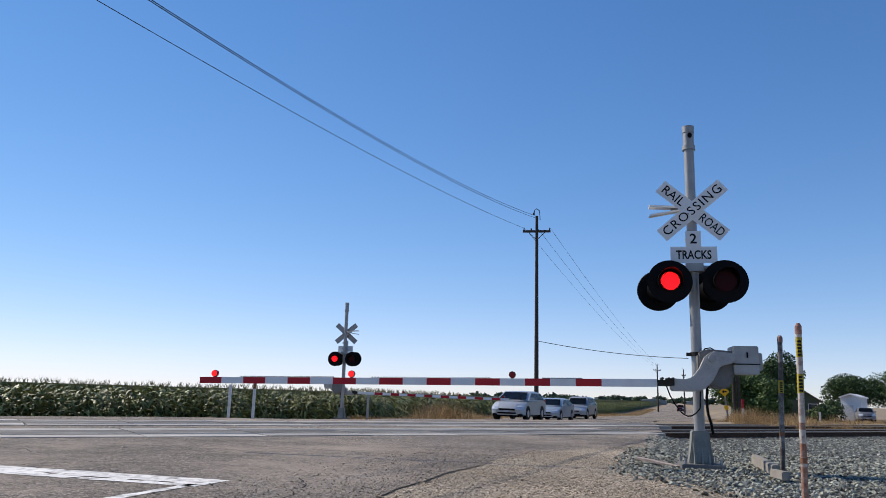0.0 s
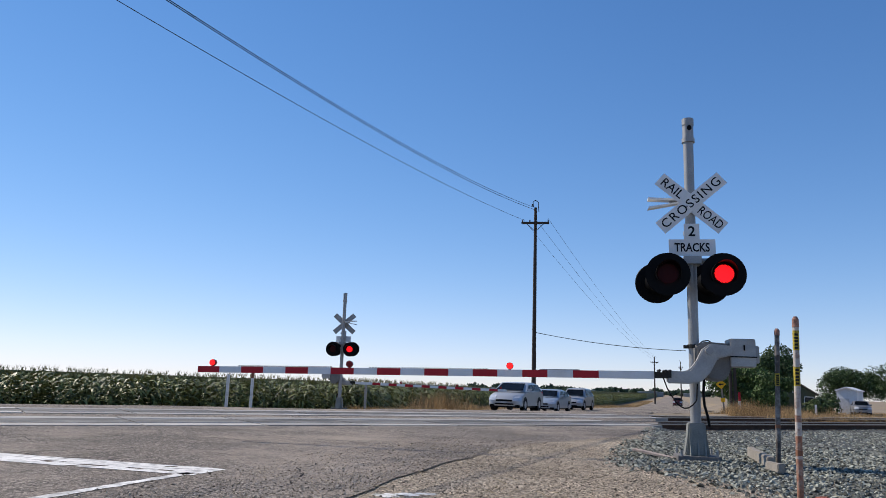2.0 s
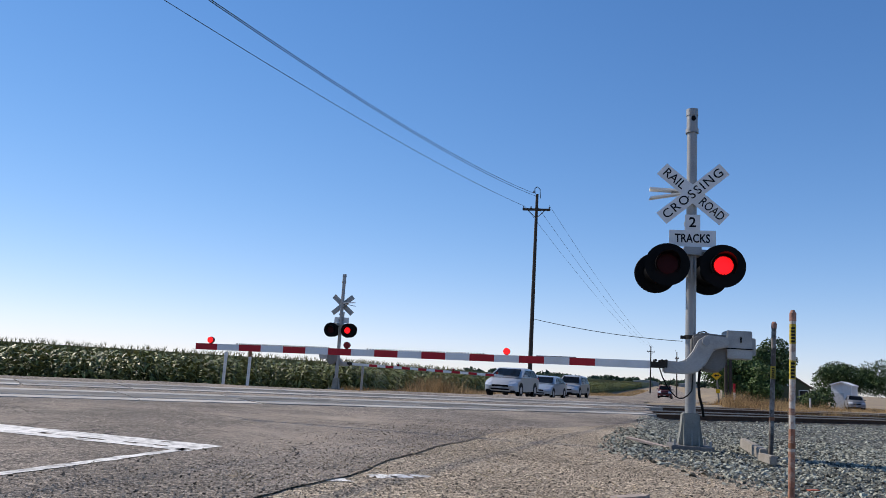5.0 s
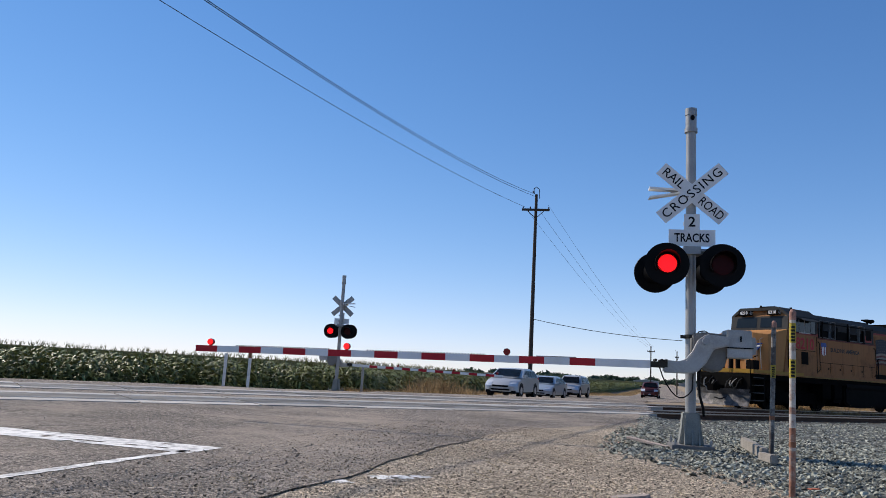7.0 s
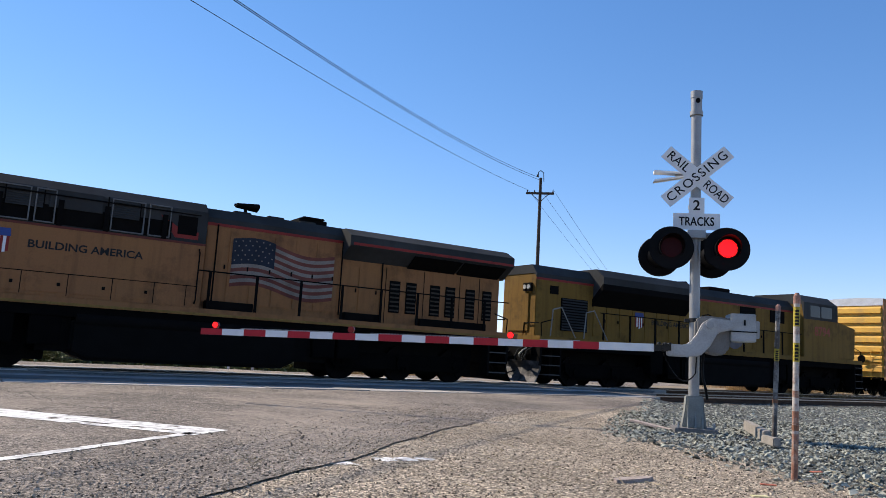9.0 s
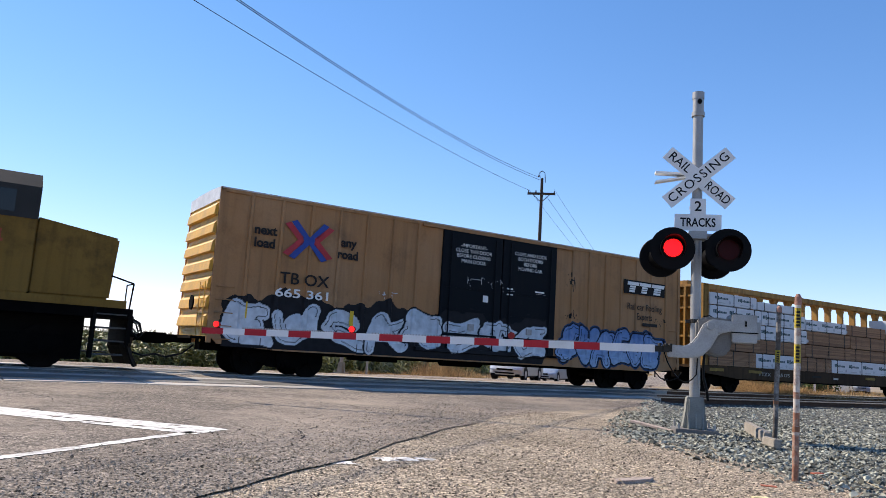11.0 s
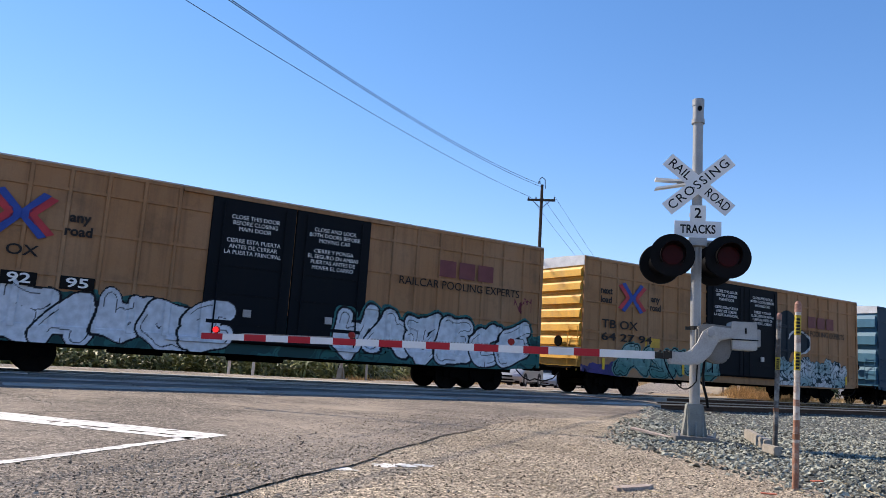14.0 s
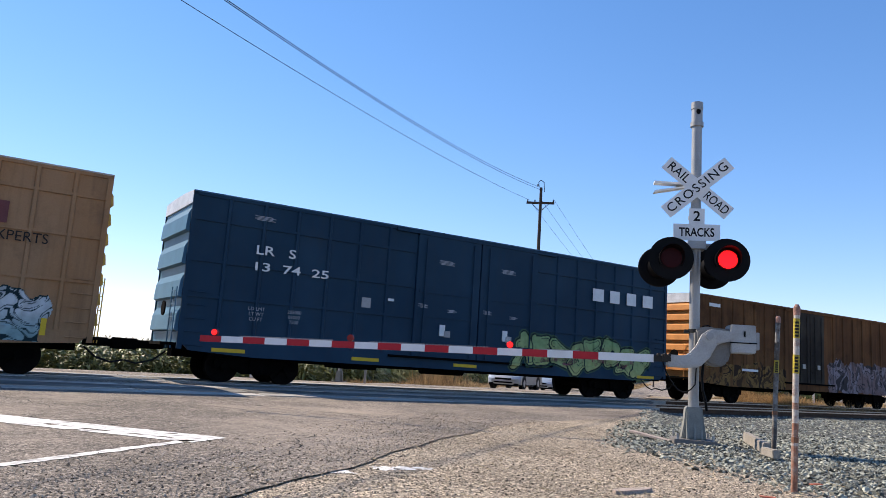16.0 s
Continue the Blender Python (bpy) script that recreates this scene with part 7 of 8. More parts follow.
# ---- cornfield ----
def corn():
    rng = np.random.default_rng(21)
    green = mat("corn leaf", (.16, .172, .05), .5, 0, .3, 1.5, 0, 9, island=.55, spec=.4)
    tan = mat("corn tassel", (.27, .235, .11), .8, 0, .25, 3, 0, island=.3)
    vs, fs, tv, tf = [], [], [], []

    def plant(x, y, z0, h, leaves):
        k0 = len(vs)
        for dx, dy in ((-.014, 0), (.007, .012), (.007, -.012)):
            vs.append((x + dx, y + dy, z0)); vs.append((x + dx * .5, y + dy * .5, z0 + h * .95))
        for a, b in ((0, 2), (2, 4), (4, 0)):
            fs.append((k0 + a, k0 + b, k0 + b + 1, k0 + a + 1))
        a0 = rng.uniform(0, 6.28)
        for i in range(leaves):
            zz = z0 + h * (.12 + .8 * i / leaves)
            a = a0 + (i % 2) * 3.14 + rng.normal(0, .5)
            ln = rng.uniform(.5, .95) * (1 - .35 * i / leaves); w = rng.uniform(.035, .06); up = rng.uniform(.25, .55)
            ca, sa = math.cos(a), math.sin(a)
            k = len(vs)
            for q in range(4):
                d = ln * q / 3
                zc = zz + up * d * 1.3 - .95 * d * d / ln
                ww = w * (.6, 1.0, .8, .05)[q]
                tw = .4 * ww * (1 if i % 2 else -1)
                vs.append((x + ca * d - sa * ww, y + sa * d + ca * ww, zc + tw)); vs.append((x + ca * d + sa * ww, y + sa * d - ca * ww, zc - tw))
            for q in range(3):
                j = k + 2 * q
                fs.append((j, j + 1, j + 3, j + 2))
        for i in range(6):
            a = rng.uniform(0, 6.28); k = len(tv); l = rng.uniform(.06, .16)
            ex, ey = x + .09 * math.cos(a), y + .09 * math.sin(a)
            tv.extend([(x - .012, y, z0 + h * .9), (x + .012, y, z0 + h * .9), (ex, ey, z0 + h * .95 + l)])
            tf.append((k, k + 1, k + 2))

    # front edge along the tracks, then the edge along the road
    s = -46.0
    while s < 19.5:
        for r in range(5):
            p = 35.2 + r * .72 + rng.normal(0, .07)
            c = DIR * (s + rng.uniform(-.1, .1)) + OUT * p
            if c.x < -15.2 + rng.normal(0, .12):
                plant(c.x, c.y, -.9, rng.uniform(1.85, 2.2), 11 if r < 3 else 7)
        s += .17 if s > -30 else .3
    y = 36.0
    while y < 330:
        for r in range(3):
            x = -15.4 + bend(y) * .8 - r * .75 + rng.normal(0, .08)
            if x * OUT.x + y * OUT.y > 35:
                plant(x, y + rng.uniform(-.1, .1), -.9 - .3 * smooth(45, 90, y), rng.uniform(1.85, 2.2), 9)
        y += .2 if y < 60 else .38 if y < 130 else .7
    # scattered taller tops over the field behind
    for i in range(4200):
        p = 38.5 + 60 * rng.random() ** 2; s = rng.uniform(-75, 30)
        c = DIR * s + OUT * p
        if c.x < -17:
            plant(c.x, c.y, -.5, rng.uniform(1.42, 1.58), 4)
    for nm, v, f, m, lab in (("corn_plants", vs, fs, green, "tall green corn along the field edge"), ("corn_tassels", tv, tf, tan, "pale tan corn tassels above the leaves")):
        me = bpy.data.meshes.new(nm); me.from_pydata(v, [], f); me.materials.append(m)
        tagged(new(nm, me), lab, "corn", kind="stuff")
    # dense interior
    top = mat("corn canopy", (.15, .155, .06), .8, 0, .5, 1.2, 1.0, 6, dirt=(.27, .22, .10), dirt_amount=.6, dirt_scale=1.5)
    bm = bmesh.new()
    edge = [DIR * -300 + OUT * 37.6, DIR * 14 + OUT * 37.6]
    pts = [(edge[0].x, edge[0].y), (edge[1].x, edge[1].y)] + [(-17.2 + bend(yy) * .8, yy) for yy in (50, 70, 90, 130, 300, 700)] + [(-900, 700), (-900, -150)]
    prism(bm, pts, -2.6, 1.02, "z")
    tagged(part("corn_field", bm, top), "wide ripening cornfield behind its edge rows", "cornfield", kind="stuff")


corn()


# ---- dry grass beyond the tracks ----
def grass():
    rng = np.random.default_rng(5)
    vs, fs = [], []

    def blades(n, place, h, w):
        for i in range(n):
            x, y = place()
            z = level(x, y) - .03
            clump = .35 + 1.5 * max(0, noise.noise((x * .45, y * .3, 3.0)) + .3)
            for q in range(3):
                a = rng.uniform(0, 6.28); hh = h * clump * rng.uniform(.4, 1.3); k = len(vs)
                bx_, by_ = rng.normal(0, .12, 2)
                vs.extend([(x + bx_ - w * math.cos(a), y + by_ - w * math.sin(a), z), (x + bx_ + w * math.cos(a), y + by_ + w * math.sin(a), z), (x + bx_ + rng.normal(0, .4) * h, y + by_ + rng.normal(0, .4) * h, z + hh)])
                fs.append((k, k + 1, k + 2))

    def right():
        while True:
            y = rng.uniform(32, 118); x = rng.uniform(1.2 + bend(y), 60)
            p = x * OUT.x + y * OUT.y
            if p > 29 and x < y * .45 + 4:
                return x, y

    def left():
        y = 33 + 220 * rng.random() ** 1.7; x = rng.uniform(-15.0, -11.6) + bend(y)
        return x, y

    def hedge():
        y = rng.uniform(38, 52); return 2.4 + y * .012 + abs(rng.normal(0, 2.6)), y

    blades(21000, right, .24, .011)
    blades(9000, left, .24, .012)
    blades(6500, hedge, .44, .008)
    blades(500, lambda: (rng.normal(-12.9, .7), rng.normal(41, 2.0)), .9, .014)
    me = bpy.data.meshes.new("dry_grass"); me.from_pydata(vs, [], fs)
    me.materials.append(mat("dry grass", (.40, .265, .125), .9, 0, .5, .5, 0, island=.6))
    tagged(new("dry_grass", me), "tall dry tan grass beside road and tracks", "grass", kind="stuff")


grass()


# ---- trees ----
def tree(x, y, h, w, seed, label, color=(.045, .075, .025), leaf=.13, n=4200):
    rng = np.random.default_rng(seed)
    z0 = level(x, y)
    t = thing("tree", pose(x, y, z0), label, "tree", "trees beyond the tracks")
    bm = bmesh.new(); rod(bm, (0, 0, -.1), (.1, 0, h * .45), .035 * h, .02 * h, 10)
    lobes = []
    for i in range(9):
        a = rng.uniform(0, 6.28); d = w * .5 * rng.uniform(.25, .8); zz = h * rng.uniform(.42, .9)
        d *= 1.15 - abs(zz / h - .6)
        p = (d * math.cos(a), d * math.sin(a), zz)
        lobes.append((p, w * rng.uniform(.16, .3)))
        rod(bm, (.05, 0, h * rng.uniform(.2, .42)), p, .012 * h, .003 * h, 6)
    lobes.append(((0, 0, h * .85), w * .25))
    part("trunk", bm, WOOD_DARK, t)
    vs, fs = [], []
    for i in range(n):
        (px, py, pz), r = lobes[rng.integers(len(lobes))]
        d = rng.normal(0, 1, 3); d /= np.linalg.norm(d); rr = r * rng.uniform(.6, 1.1) ** .7
        c = np.array([px, py, pz]) + d * rr * np.array([1, 1, .85])
        u = rng.normal(0, 1, 3); u /= np.linalg.norm(u); v = np.cross(u, d + .3 * rng.normal(0, 1, 3)); v /= max(.1, np.linalg.norm(v))
        s = leaf * rng.uniform(.6, 1.4); k = len(vs)
        vs.extend([tuple(c - u * s), tuple(c + v * s * .6), tuple(c + u * s), tuple(c - v * s * .6)])
        fs.append((k, k + 1, k + 2, k + 3))
    me = bpy.data.meshes.new("crown"); me.from_pydata(vs, [], fs)
    me.materials.append(mat("leaves %.3f" % color[1], color, .6, 0, .3, 1.0, 0, island=.5))
    c = new("crown", me); c.parent = t
    return t


tree(11.2, 90, 7.4, 6.2, 1, "large dark green tree behind dry grass", n=11000)
tree(6.4, 82, 4.6, 6.4, 2, "broad green tree beside the road", (.06, .10, .03), n=9000)
tree(9.2, 80, 3.6, 5.0, 22, "low green shrub-like tree", (.06, .10, .03), n=6000)
tree(22.8, 118, 5.9, 6.5, 3, "dark green tree behind the house", n=6500)
tree(25.6, 122, 5.4, 7.0, 4, "dark green tree behind the white shed", n=6500)
tree(18.0, 103, 2.0, 3.6, 5, "low green bush in the yard", (.06, .09, .03), n=1600, leaf=.15)
tree(14.6, 86, 1.5, 3.0, 6, "round green bush beside the parked cars", (.06, .09, .03), n=1500, leaf=.14)
tree(29.5, 120, 6.4, 8.0, 8, "dark green tree at the yard's edge", n=6500)


# ---- buildings ----
def gable_house(x, y, rz, w, d, h, ridge, wall, roof, label, windows, door=None):
    t = thing("house", pose(x, y, level(x, y) - .05, 0, 0, rz), label, "house")
    bm = bmesh.new(); prism(bm, [(-w / 2, 0), (w / 2, 0), (w / 2, h), (0, ridge), (-w / 2, h)], 0, d); part("wall", bm, wall, t)
    for s in (-1, 1):
        bm = bmesh.new(); e = .35 if w > 4 else .12
        k = (ridge - h) / (w / 2)
        prism(bm, [(0, ridge + .16), (0, ridge + .02), (s * (w / 2 + e), h - k * e + .02), (s * (w / 2 + e), h - k * e + .16)], -.3, d + .3); part("roof_slope", bm, roof, t)
    for wx, wz, ww, wh in windows:
        bm = bmesh.new(); bx(bm, wx - ww / 2 - .07, wx + ww / 2 + .07, -.05, .02, wz - .07, wz + wh + .07); f = part("window", bm, mat("white trim", (.7, .7, .68), .6), t)
        bm = bmesh.new(); bx(bm, wx - ww / 2, wx + ww / 2, -.07, -.045, wz, wz + wh); part("pane", bm, GLASS, f)
    if door:
        bm = bmesh.new(); bx(bm, door[0], door[1], -.06, .02, 0, door[2]); part("door", bm, mat("shed door", (.5, .5, .5), .6), t)
    return t


gable_house(15.3, 108, 22, 5.4, 9, 2.4, 3.9, mat("olive siding", (.07, .08, .05), .8, 0, .15, 2, .2), mat("dark shingles", (.10, .085, .075), .9, 0, .25, 3, .3), "olive green house with a dark gabled roof", ((0, 2.6, .8, .8), (-2.0, 1.0, .9, 1.0), (1.8, 1.0, 1.2, 1.0)))
gable_house(12.0, 112, 22, 5.0, 6, 1.9, 2.7, MATS["olive siding"], MATS["dark shingles"], "low wing of the olive green house", ((0, .8, .9, .7),))
gable_house(20.9, 106, -24, 2.3, 3.4, 2.9, 3.3, mat("white corrugated wall", (.66, .66, .66), .5, 0, .1, 6, .3), mat("white metal roof", (.7, .7, .7), .45, .1, .1, 3, .1), "small white metal shed with a flat gable", (), (-1.0, .3, 2.0))
for x, y, w, h in ((-18, 640, 20, 3.4), (16, 660, 16, 3), (-60, 700, 24, 3.4)):
    t = thing("farm_building", pose(x, y, -1.6), "long pale farm building on the horizon", "building")
    bm = bmesh.new(); prism(bm, [(-w / 2, 0), (w / 2, 0), (w / 2, h), (0, h + 1.2), (-w / 2, h)], 0, 18); part("wall", bm, mat("pale sheet metal", (.26, .27, .27), .6, 0, .2, .3, .1), t)
    bm = bmesh.new(); prism(bm, [(-w / 2 - .5, h), (0, h + 1.25), (w / 2 + .5, h), (w / 2 + .5, h + .2), (0, h + 1.5), (-w / 2 - .5, h + .2)], -.5, 18.5); part("roof", bm, MATS["white metal roof"], t)


def far_trees():
    rng = np.random.default_rng(77)
    vs, fs = [], []
    for i in range(60):
        x = rng.uniform(-190, 60); y = 700 + rng.uniform(-30, 60)
        r = rng.uniform(3, 7); hh = rng.uniform(2.6, 5.2)
        if rng.random() < .55:
            x = rng.choice([-52, -30, 10, 14, 34, -100]) + rng.normal(0, 8)
        for k in range(70):
            d = rng.normal(0, 1, 3); d /= np.linalg.norm(d)
            c = np.array([x, y, hh * .55]) + d * np.array([r, r, hh * .5]) * rng.uniform(.5, 1)
            s = rng.uniform(.5, 1.2); q = len(vs)
            u = rng.normal(0, 1, 3) * s; v = rng.normal(0, 1, 3) * s
            vs.extend([tuple(c - u), tuple(c + v), tuple(c + u), tuple(c - v)]); fs.append((q, q + 1, q + 2, q + 3))
    me = bpy.data.meshes.new("far_trees"); me.from_pydata(vs, [], fs); me.materials.append(mat("far leaves", (.05, .075, .045), .8, 0, .2, .2, 0, island=.3))
    tagged(new("far_trees", me), "dark row of trees along the horizon", "trees", kind="stuff")


far_trees()


# ---- utility poles and wires ----
def utility_pole(x, y, h, arm, turn, label, r=.19):
    z0 = level(x, y)
    t = thing("utility_pole", pose(x, y, z0, 0, 0, turn), label, "utility pole", "utility poles")
    bm = bmesh.new(); rod(bm, (0, 0, -.2), (0, 0, h), r, r * .62, 12); part("pole", bm, WOOD_DARK, t, smooth=True)
    bm = bmesh.new(); bx(bm, -arm / 2, arm / 2, -r - .1, -r * .6, h - 1.45, h - 1.28); part("crossarm", bm, WOOD_DARK, t)
    for s in (-1, 1):
        bm = bmesh.new(); tube(bm, [(0, -r, h - 2.1), (s * arm * .3, -r - .05, h - 1.45)], .03, 6); part("brace", bm, WOOD_DARK, t)
    for xx, zz in ((-arm * .46, h - 1.28), (arm * .46, h - 1.28), (-.28, h + .1), (-arm * .2, h - 1.28)):
        bm = bmesh.new(); rod(bm, (xx, -r * .6 if zz < h else 0, zz), (xx, -r * .6 if zz < h else 0, zz + .2), .06, .045, 8); part("insulator", bm, mat("brown insulator", (.06, .035, .025), .3), t)
    return t


utility_pole(-10.73, 60, 16.5, 2.3, 8, "tall dark wooden utility pole with one crossarm")
utility_pole(-4.2, 186, 11.2, 1.8, 8, "dark wooden utility pole far along the road", .2)
utility_pole(1.6, 168, 9.4, .8, 0, "thin wooden pole far along the road", .16)
utility_pole(-17.2, -6.4, 13.6, 2.3, 8, "tall wooden utility pole behind the viewpoint")
bm = bmesh.new(); tube(bm, [(-10.9, 60, 16.0), (-10.95, 60, 16.45), (-10.75, 60, 16.6), (-10.5, 60, 16.4), (-10.45, 60, 15.6)], .03, 6)
tagged(part("pole_jumper", bm, WIRE), "looped black jumper wire at the pole top", "wire")


def wire(p, q, sag, r, label, n=28):
    bm = bmesh.new(); p, q = Vector(p), Vector(q)
    pts = []
    for i in range(n + 1):
        k = i / n
        c = p.lerp(q, k); c.z -= sag * 4 * k * (1 - k); pts.append(c)
    tube(bm, pts, r, 5)
    return tagged(part("overhead_wire", bm, WIRE), label, "wire", "overhead wires")


WIRES_NEAR = [
    ((-11.0, 60, 16.05), (-17.0, -6, 12.75), 1.5, .016),
    ((-10.73, 60, 15.75), (-16.9, -6, 12.65), 1.5, .016),
    ((-11.83, 60, 14.97), (-18.0, -6, 12.0), 1.0, .014),
]
for p, q, sag, r in WIRES_NEAR:
    wire(p, q, sag, r, "thin dark overhead wire sagging from the pole")
for a in (-1.05, 0, 1.05):
    wire((-10.73 + a, 60, 15.0), (-4.2 + a * .7, 186, 9.3), 1.2, .012, "thin overhead wire running along the road")
wire((-10.6, 60, 5.5), (1.0, 62, 4.35), .25, .025, "low service wire from the pole")


# ---- left delineators ----
for x, y, h, m, lab in ((-16.4, 25.3, 1.25, mat("white marker", (.6, .6, .58), .6), "white marker stake beside the tracks"), (-15.4, 25.4, 1.5, mat("white marker", (.6, .6, .58), .6), "white marker post with a brown top"), (-13.9, 33.0, 1.2, STEEL, "grey sign post seen from behind")):
    t = thing("marker_post", pose(x, y, level(x, y)), lab, "marker post")
    bm = bmesh.new(); bx(bm, -.05, .05, -.03, .03, -.05, h); part("post", bm, m, t)
    bm = bmesh.new(); bx(bm, -.052, .052, -.032, .032, h * .72, h + .01); part("top_band", bm, mat("brown band", (.2, .09, .05), .7) if "brown" in lab else m, t)


def warning_sign(x, y, h):
    t = thing("road_sign", pose(x, y, level(x, y), 0, -5.5, -5), "yellow diamond road sign on a wooden post", "road sign")
    bm = bmesh.new(); bx(bm, -.05, .05, -.04, .04, 0, h); part("post", bm, WOOD_GREY, t)
    bm = bmesh.new(); bx(bm, -.21, .21, -.06, -.045, -.21, .21, m=pose(0, 0, h, 0, 45, 0)); part("sign_panel", bm, mat("yellow sign", (.75, .42, .02), .5), t)
    bm = bmesh.new(); prism(bm, [(-.14, .0), (-.02, .1), (-.02, .035), (.14, .035), (.14, -.035), (-.02, -.035), (-.02, -.1)], -.068, -.06); o = part("symbol", bm, LETTER, t); o.matrix_basis = pose(0, 0, h)
    bm = bmesh.new(); bx(bm, -.12, .12, -.06, -.045, h - 1.05, h - .8); part("sign_plate", bm, MATS["yellow sign"], t)
    return t


warning_sign(2.9, 48, 1.74)
for x, y, h in ((3.5, 45, 1.2), (9.3, 57, .75)):
    t = thing("marker_post", pose(x, y, level(x, y)), "white marker post with a red top in dry grass", "marker post")
    bm = bmesh.new(); bx(bm, -.06, .06, -.04, .04, 0, h); part("post", bm, MATS["white marker"], t)
    bm = bmesh.new(); bx(bm, -.062, .062, -.042, .042, h * .6, h + .01); part("top_band", bm, RED if y != 57 else MATS["white marker"], t)
for x, h in ((3.2, 3.1), (3.45, 2.9)):
    t = thing("utility_post", pose(x, 47, level(x, 47)), "weathered wooden post in dry grass", "post")
    bm = bmesh.new(); rod(bm, (0, 0, 0), (0, 0, h), .1, .09, 10); part("post", bm, WOOD_DARK, t)


# ---- vehicles on the road ----
CAR_GLASS = mat("tinted car glass", (.01, .012, .013), .06, 0, .1, 3, 0, spec=.4)


def road_car(name, m, label, paint, L=4.4, W=1.74, H=1.43, kind="hatch", category="car"):
    t = thing(name, m, label, category, "vehicles waiting on the road")
    hw = W / 2
    # cross sections along the length: x, lower z, belt z, half width at belt
    if kind == "suv":
        belt = [(0, .62), (.25, .86), (1.15, 1.02), (2.2, 1.06), (L - .5, 1.10), (L, 1.0)]
        cab = [(1.0, 1.0), (1.75, H - .06), (2.4, H), (L - .75, H - .05), (L - .1, 1.08)]
    elif kind == "pickup":
        belt = [(0, .75), (.15, 1.05), (1.4, 1.12), (2.4, 1.15), (L - .3, 1.15), (L, 1.1)]
        cab = [(1.35, 1.12), (1.95, H), (3.2, H), (3.5, 1.15)]
    elif kind == "sedan":
        belt = [(0, .55), (.2, .72), (1.1, .93), (2.2, .98), (L - .5, 1.02), (L, .92)]
        cab = [(.95, .92), (1.85, H - .04), (2.5, H), (3.3, H - .08), (L - .35, 1.03)]
    else:
        belt = [(0, .55), (.18, .74), (.95, .95), (2.2, 1.0), (L - .4, 1.02), (L, .9)]
        cab = [(.75, .93), (1.75, H - .03), (2.6, H), (L - .7, H - .08), (L - .08, 1.0)]

    def shell(outline, low, inset_top, name_, material, parent, label_=""):
        """Side outline lofted over five stations across the width, rounded toward the sides."""
        bm = bmesh.new(); rings = []
        for yy, k in ((-1, 0.93), (-.93, .985), (-.5, 1.0), (0, 1.005), (.5, 1.0), (.93, .985), (1, .93)):
            ring = []
            for x, z in outline:
                tz = low + (z - low) * (k if z > low + .05 else 1)
                xx = L / 2 + (x - L / 2) * (1 - (.11 if x < L / 2 else .05) * yy ** 4)
                ring.append(bm.verts.new((xx, yy * (hw - inset_top * max(0, (z - low)) ), tz)))
            rings.append(ring)
        for a, b in zip(rings, rings[1:]):
            for i in range(len(outline)):
                j = (i + 1) % len(outline)
                bm.faces.new((a[i], b[i], b[j], a[j]))
        bm.faces.new(rings[0]); bm.faces.new(rings[-1][::-1])
        return part(name_, bm, material, parent, label_, smooth=True)

    low = .24 if kind not in ("pickup", "suv") else .32
    body = shell([(0.05, low)] + belt + [(L - .05, low)], low, .02, "body", paint, t)
    cabin = shell(cab, cab[0][1] - .02, .28, "cabin", paint, t)
    # glass set proud of the cabin
    (x0, z0), (x1, z1) = cab[0], cab[1]
    def pane(nm, pts):
        bm = bmesh.new(); bm.faces.new([bm.verts.new(p) for p in pts]); 
        r = bmesh.ops.extrude_face_region(bm, geom=bm.faces[:]); c = Vector((0, 0, 0))
        return part(nm, bm, CAR_GLASS, cabin)
    hz = lambda z: hw - .28 * (z - (cab[0][1] - .02))
    k0, k1 = .14, .87
    pa, pb = (x0 + (x1 - x0) * k0 - .03, z0 + (z1 - z0) * k0 + .025), (x0 + (x1 - x0) * k1 - .03, z0 + (z1 - z0) * k1 + .025)
    pane("windshield", [(pa[0], -hz(pa[1]) * .86, pa[1]), (pa[0], hz(pa[1]) * .86, pa[1]), (pb[0], hz(pb[1]) * .82, pb[1]), (pb[0], -hz(pb[1]) * .82, pb[1])])
    xe = cab[-1][0]
    for s in (-1, 1):
        zl, zh = cab[0][1] + .06, H - .12
        pts = [(x0 + .38, zl), ((x0 + xe) / 2 - .05, zl), ((x0 + xe) / 2 - .05, zh), (x1 + .05, zh)]
        pane("side_window", [(x, s * (hz(z) + .012), z) for x, z in pts])
        pts = [((x0 + xe) / 2 + .05, zl), (xe - .35, zl), (xe - .75, zh), ((x0 + xe) / 2 + .05, zh)]
        pane("side_window", [(x, s * (hz(z) + .012), z) for x, z in pts])
        bm = bmesh.new(); bx(bm, x0 + .32, x0 + .5, s * (hw + .02), s * (hw + .2), zl - .02, zl + .12); part("mirror", bm, paint, t, bevel=.02)
        # lamps
        hl = belt[1][1] - .06
        bm = bmesh.new(); rows = []
        zt = lambda x: belt[1][1] + (belt[2][1] - belt[1][1]) * (x - belt[1][0]) / (belt[2][0] - belt[1][0]) if x > belt[1][0] else belt[0][1] + (belt[1][1] - belt[0][1]) * x / belt[1][0]
        for yy in (.52, .7, .86, .99):
            g = 1 - .09 * (yy - .5)
            xs_ = (.03, .1 + .2 * (yy - .5), .18 + .5 * (yy - .5))
            lo_ = (zt(.03) - .09 + .05 * (yy - .5), zt(.03) + .02, zt(xs_[2]) + .004)
            rows.append([bm.verts.new((L / 2 + (x - L / 2) * (1 - .11 * yy ** 4) - .022, s * yy * (hw - .02 * (z - low)) * 1.004, low + (z - low) * (1 if yy < .9 else .95) + .006)) for x, z in zip((.0, xs_[1] * .5, xs_[2]), (lo_[0], zt(xs_[1] * .5), zt(xs_[2])))])
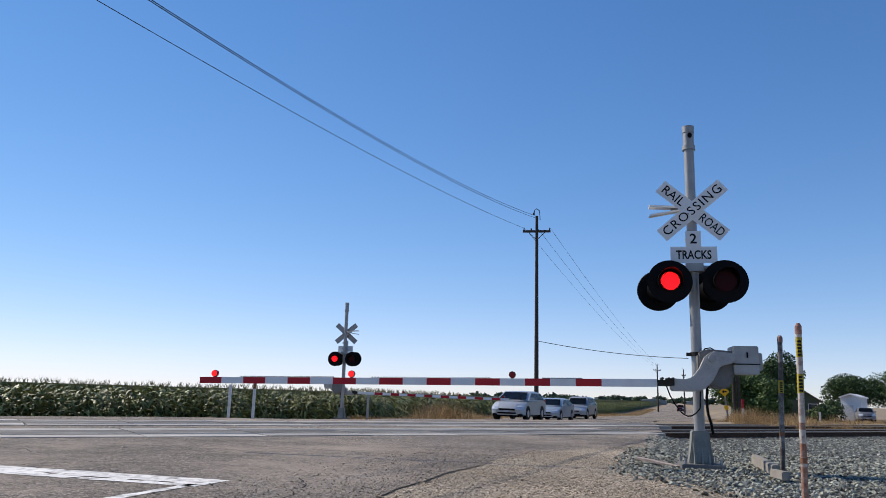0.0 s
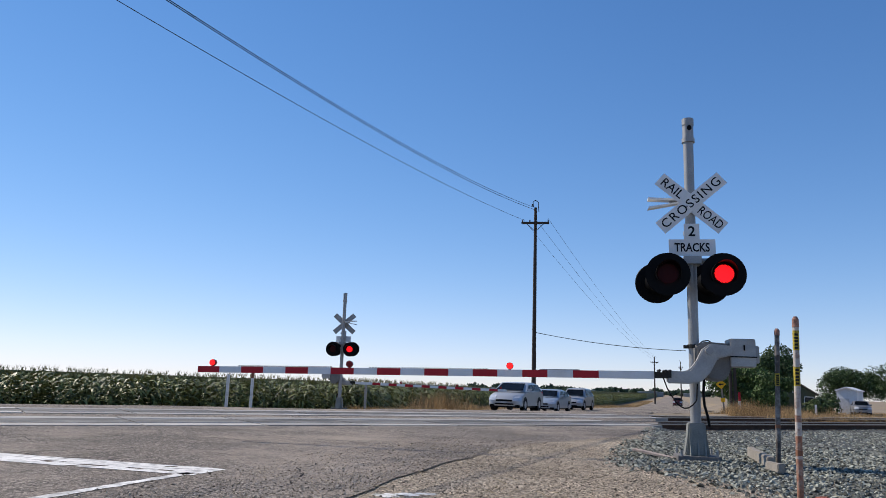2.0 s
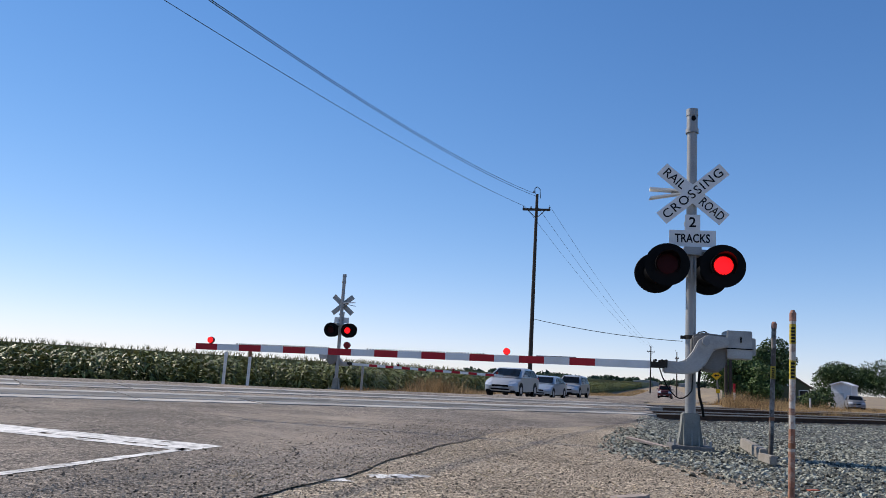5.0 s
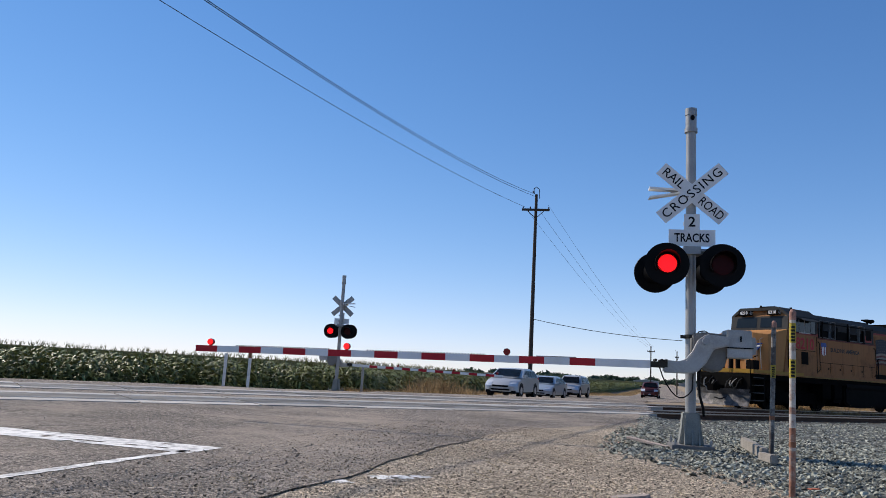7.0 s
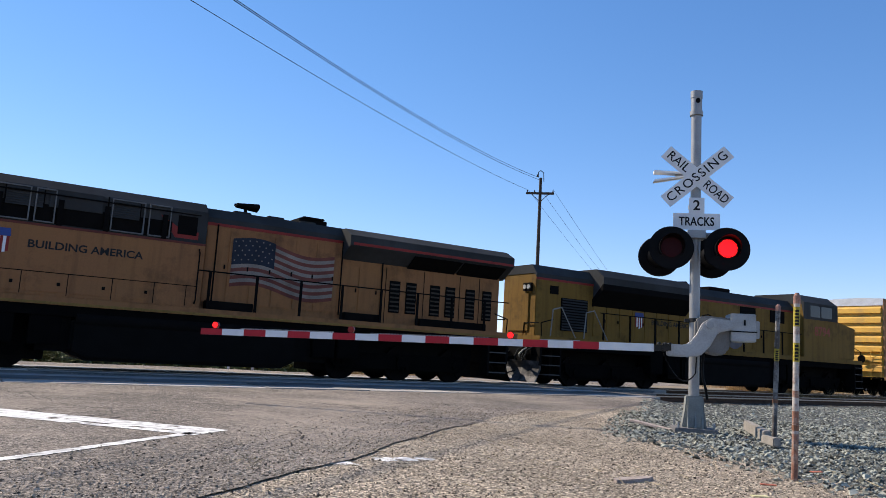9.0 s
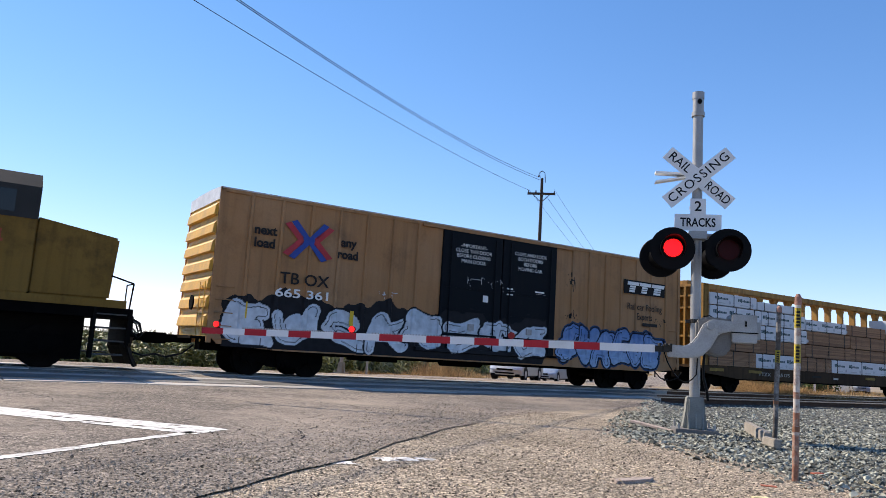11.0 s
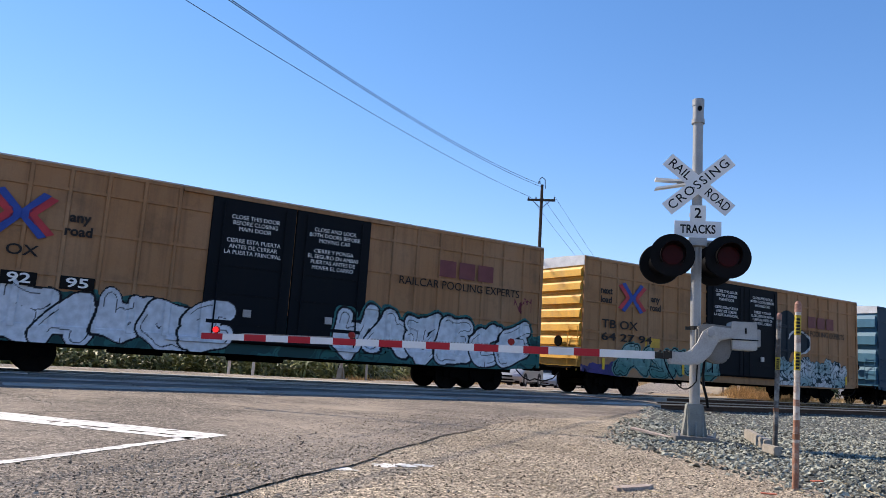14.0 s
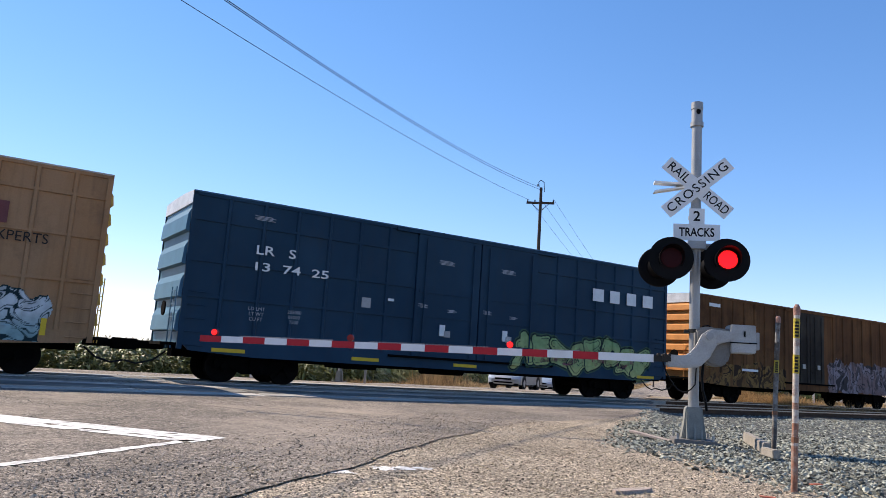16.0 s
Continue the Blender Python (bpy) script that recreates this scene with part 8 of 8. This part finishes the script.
        for a, b_ in zip(rows, rows[1:]):
            for i in range(2):
                bm.faces.new((a[i], b_[i], b_[i + 1], a[i + 1]))
        part("headlight", bm, mat("headlamp lens", (.55, .57, .6), .1, .3), t)
        bm = bmesh.new(); rod(bm, (.05, s * (hw - .26), .38), (.14, s * (hw - .26), .38), .05, n=12); part("fog_lamp", bm, mat("headlamp lens", (.55, .57, .6), .1), t)
        bm = bmesh.new(); bx(bm, L - .06, L + .01, s * (hw - .35), s * (hw - .06), .78, .98); part("tail_light", bm, RED, t)
        bm = bmesh.new(); bx(bm, (x0 + xe) / 2 - .3, (x0 + xe) / 2 - .12, s * hw * .985, s * (hw + .015), .84, .87); part("door_handle", bm, paint, t)
    bm = bmesh.new(); bx(bm, -.012, .1, -.42, .42, belt[0][1] - .09, belt[0][1] + .0); part("grille", bm, BLACK, t, bevel=.01)
    bm = bmesh.new(); bx(bm, -.012, .1, -.48, .48, .30, .37); part("lower_intake", bm, BLACK, t, bevel=.01)
    bm = bmesh.new(); bx(bm, -.02, .01, -.15, .15, .385, .46); part("number_plate", bm, mat("plain plate", (.5, .5, .5), .5), t)
    bm = bmesh.new(); bx(bm, .1, L - .1, -hw + .1, hw - .1, .16, .3); part("underbody", bm, BLACK, t)
    r = .31 if kind not in ("suv", "pickup") else .36
    for x in (.82, L - .85):
        for s in (-1, 1):
            bm = bmesh.new(); rod(bm, (x, s * (hw - .2), r), (x, s * (hw + .005), r), r, n=22); w = part("wheel", bm, RUBBER, t, smooth=True)
            bm = bmesh.new(); rod(bm, (x, s * (hw - .02), r), (x, s * (hw + .015), r), r * .62, r * .55, 16); part("rim", bm, mat("alloy rim", (.4, .4, .42), .35, .6), w)
            bm = bmesh.new(); rod(bm, (x, s * (hw - .19), r + .02), (x, s * (hw + .002), r + .02), r + .06, n=22); part("wheel_arch", bm, BLACK, t)
    return t


SILVER_P = mat("silver car paint", (.40, .41, .42), .28, .25, .05, 3, 0, coat=.5)
SILVER_B = mat("pale blue silver car paint", (.33, .38, .43), .28, .25, .05, 3, 0, coat=.5)
GREY_P = mat("warm silver car paint", (.34, .34, .34), .28, .25, .05, 3, 0, coat=.5)


def facing(x, y, turn=90.0):
    return pose(x, y, level(x, y) + .012, 0, 0, turn)


road_car("hatchback_car", facing(-8.0, 36.5, 84), "silver hatchback waiting before the lowered gate", SILVER_P, 4.2, 1.72, 1.43)
road_car("sedan_car", facing(-8.1, 48.1, 84), "pale blue-silver sedan waiting behind the hatchback", SILVER_B, 4.6, 1.8, 1.44, "sedan")
road_car("suv_car", facing(-7.6, 58.7, 84), "silver sport utility car waiting behind the sedan", GREY_P, 4.6, 1.82, 1.68, "suv")
pickup = road_car("pickup_truck", facing(-2.5, 88, 85), "dark red pickup truck driving up the road", mat("dark red car paint", (.09, .02, .018), .35, .2, .1, 3, 0, coat=.5), 5.2, 1.9, 1.75, "pickup", "truck")
road_car("parked_car", facing(18.0, 122, 30), "white car parked in the yard", mat("white car paint", (.7, .7, .7), .3, 0, .05, 3, 0, coat=.5), 4.4, 1.75, 1.45, "sedan")
road_car("parked_car", facing(19.8, 121, 60), "silver car parked in the yard", SILVER_P, 4.4, 1.75, 1.45, "hatch")
road_car("parked_truck", facing(21.6, 101, 84), "grey pickup parked before the white shed", mat("grey car paint", (.2, .2, .21), .35, .2, .05, 3, 0, coat=.4), 5.0, 1.85, 1.7, "pickup", "truck")


# ---- what moves ----
def motions():
    def along(t):
        return SPEED * (T_REF - t)

    times = [0, 1 / 30, 2 / 30] + [0.5 * k for k in range(1, 32)] + [16 - 2 / 30, 16 - 1 / 30, 16]
    for ob, u in TRAIN:
        walk(ob, [(t, BASE @ pose(u + along(t), 0, 0)) for t in times])
    for w, a, r, u in WHEELS:
        # turning while within reach of the view
        t0, t1 = max(0, T_REF - (62 - u) / SPEED), min(16, T_REF - (-14 - u) / SPEED)
        rows = [(0, 0.0)]
        k0, k1 = int(t0 * 30) + 1, int(t1 * 30)
        for k in range(k0, k1 + 1):
            if k / 30 > 0:
                rows.append((k / 30, (k - k0) / 30))
        if rows[-1][0] < 16:
            rows.append((16, rows[-1][1]))
        walk(w, [(t, pose(a, 0, r, 0, -math.degrees(SPEED * d / r), 0)) for t, d in rows])
    rows = [(0, 0.9, 215), (1.5, 0.8, 180), (3.5, .35, 132), (5.2, -.7, 108), (7.0, -2.1, 88), (8.4, -3.6, 76), (9.6, -4.6, 71.5), (10.4, -4.8, 70.5), (16, -4.8, 70.5)]
    walk(pickup, [(t, pose(x, y, level(x, y) + .012, 0, 0, 88)) for t, x, y in rows])
    # flashing lamps: the light source slides up behind or in front of its dark lens
    half = 0.6765
    switch = [0.5 + half * k for k in range(24)]
    for ob, phase, front, back in GLOWS:
        base = ob.matrix_basis.copy()
        place = lambda y: base @ Matrix.Translation((0, y, 0))
        if phase == 2:
            walk(ob, [(0, place(front)), (16, place(front))])
            continue
        rows = [(0, place(front if phase == 0 else back))]
        for k, t in enumerate(switch):
            if t > 15.9:
                break
            on_after = (k % 2 == 0) == (phase == 1)
            d = 0.067 if on_after else -0.033
            rows += [(t + d - 1 / 30, place(back if on_after else front)), (t + d, place(front if on_after else back))]
        rows.append((16, rows[-1][1]))
        walk(ob, rows)


motions()
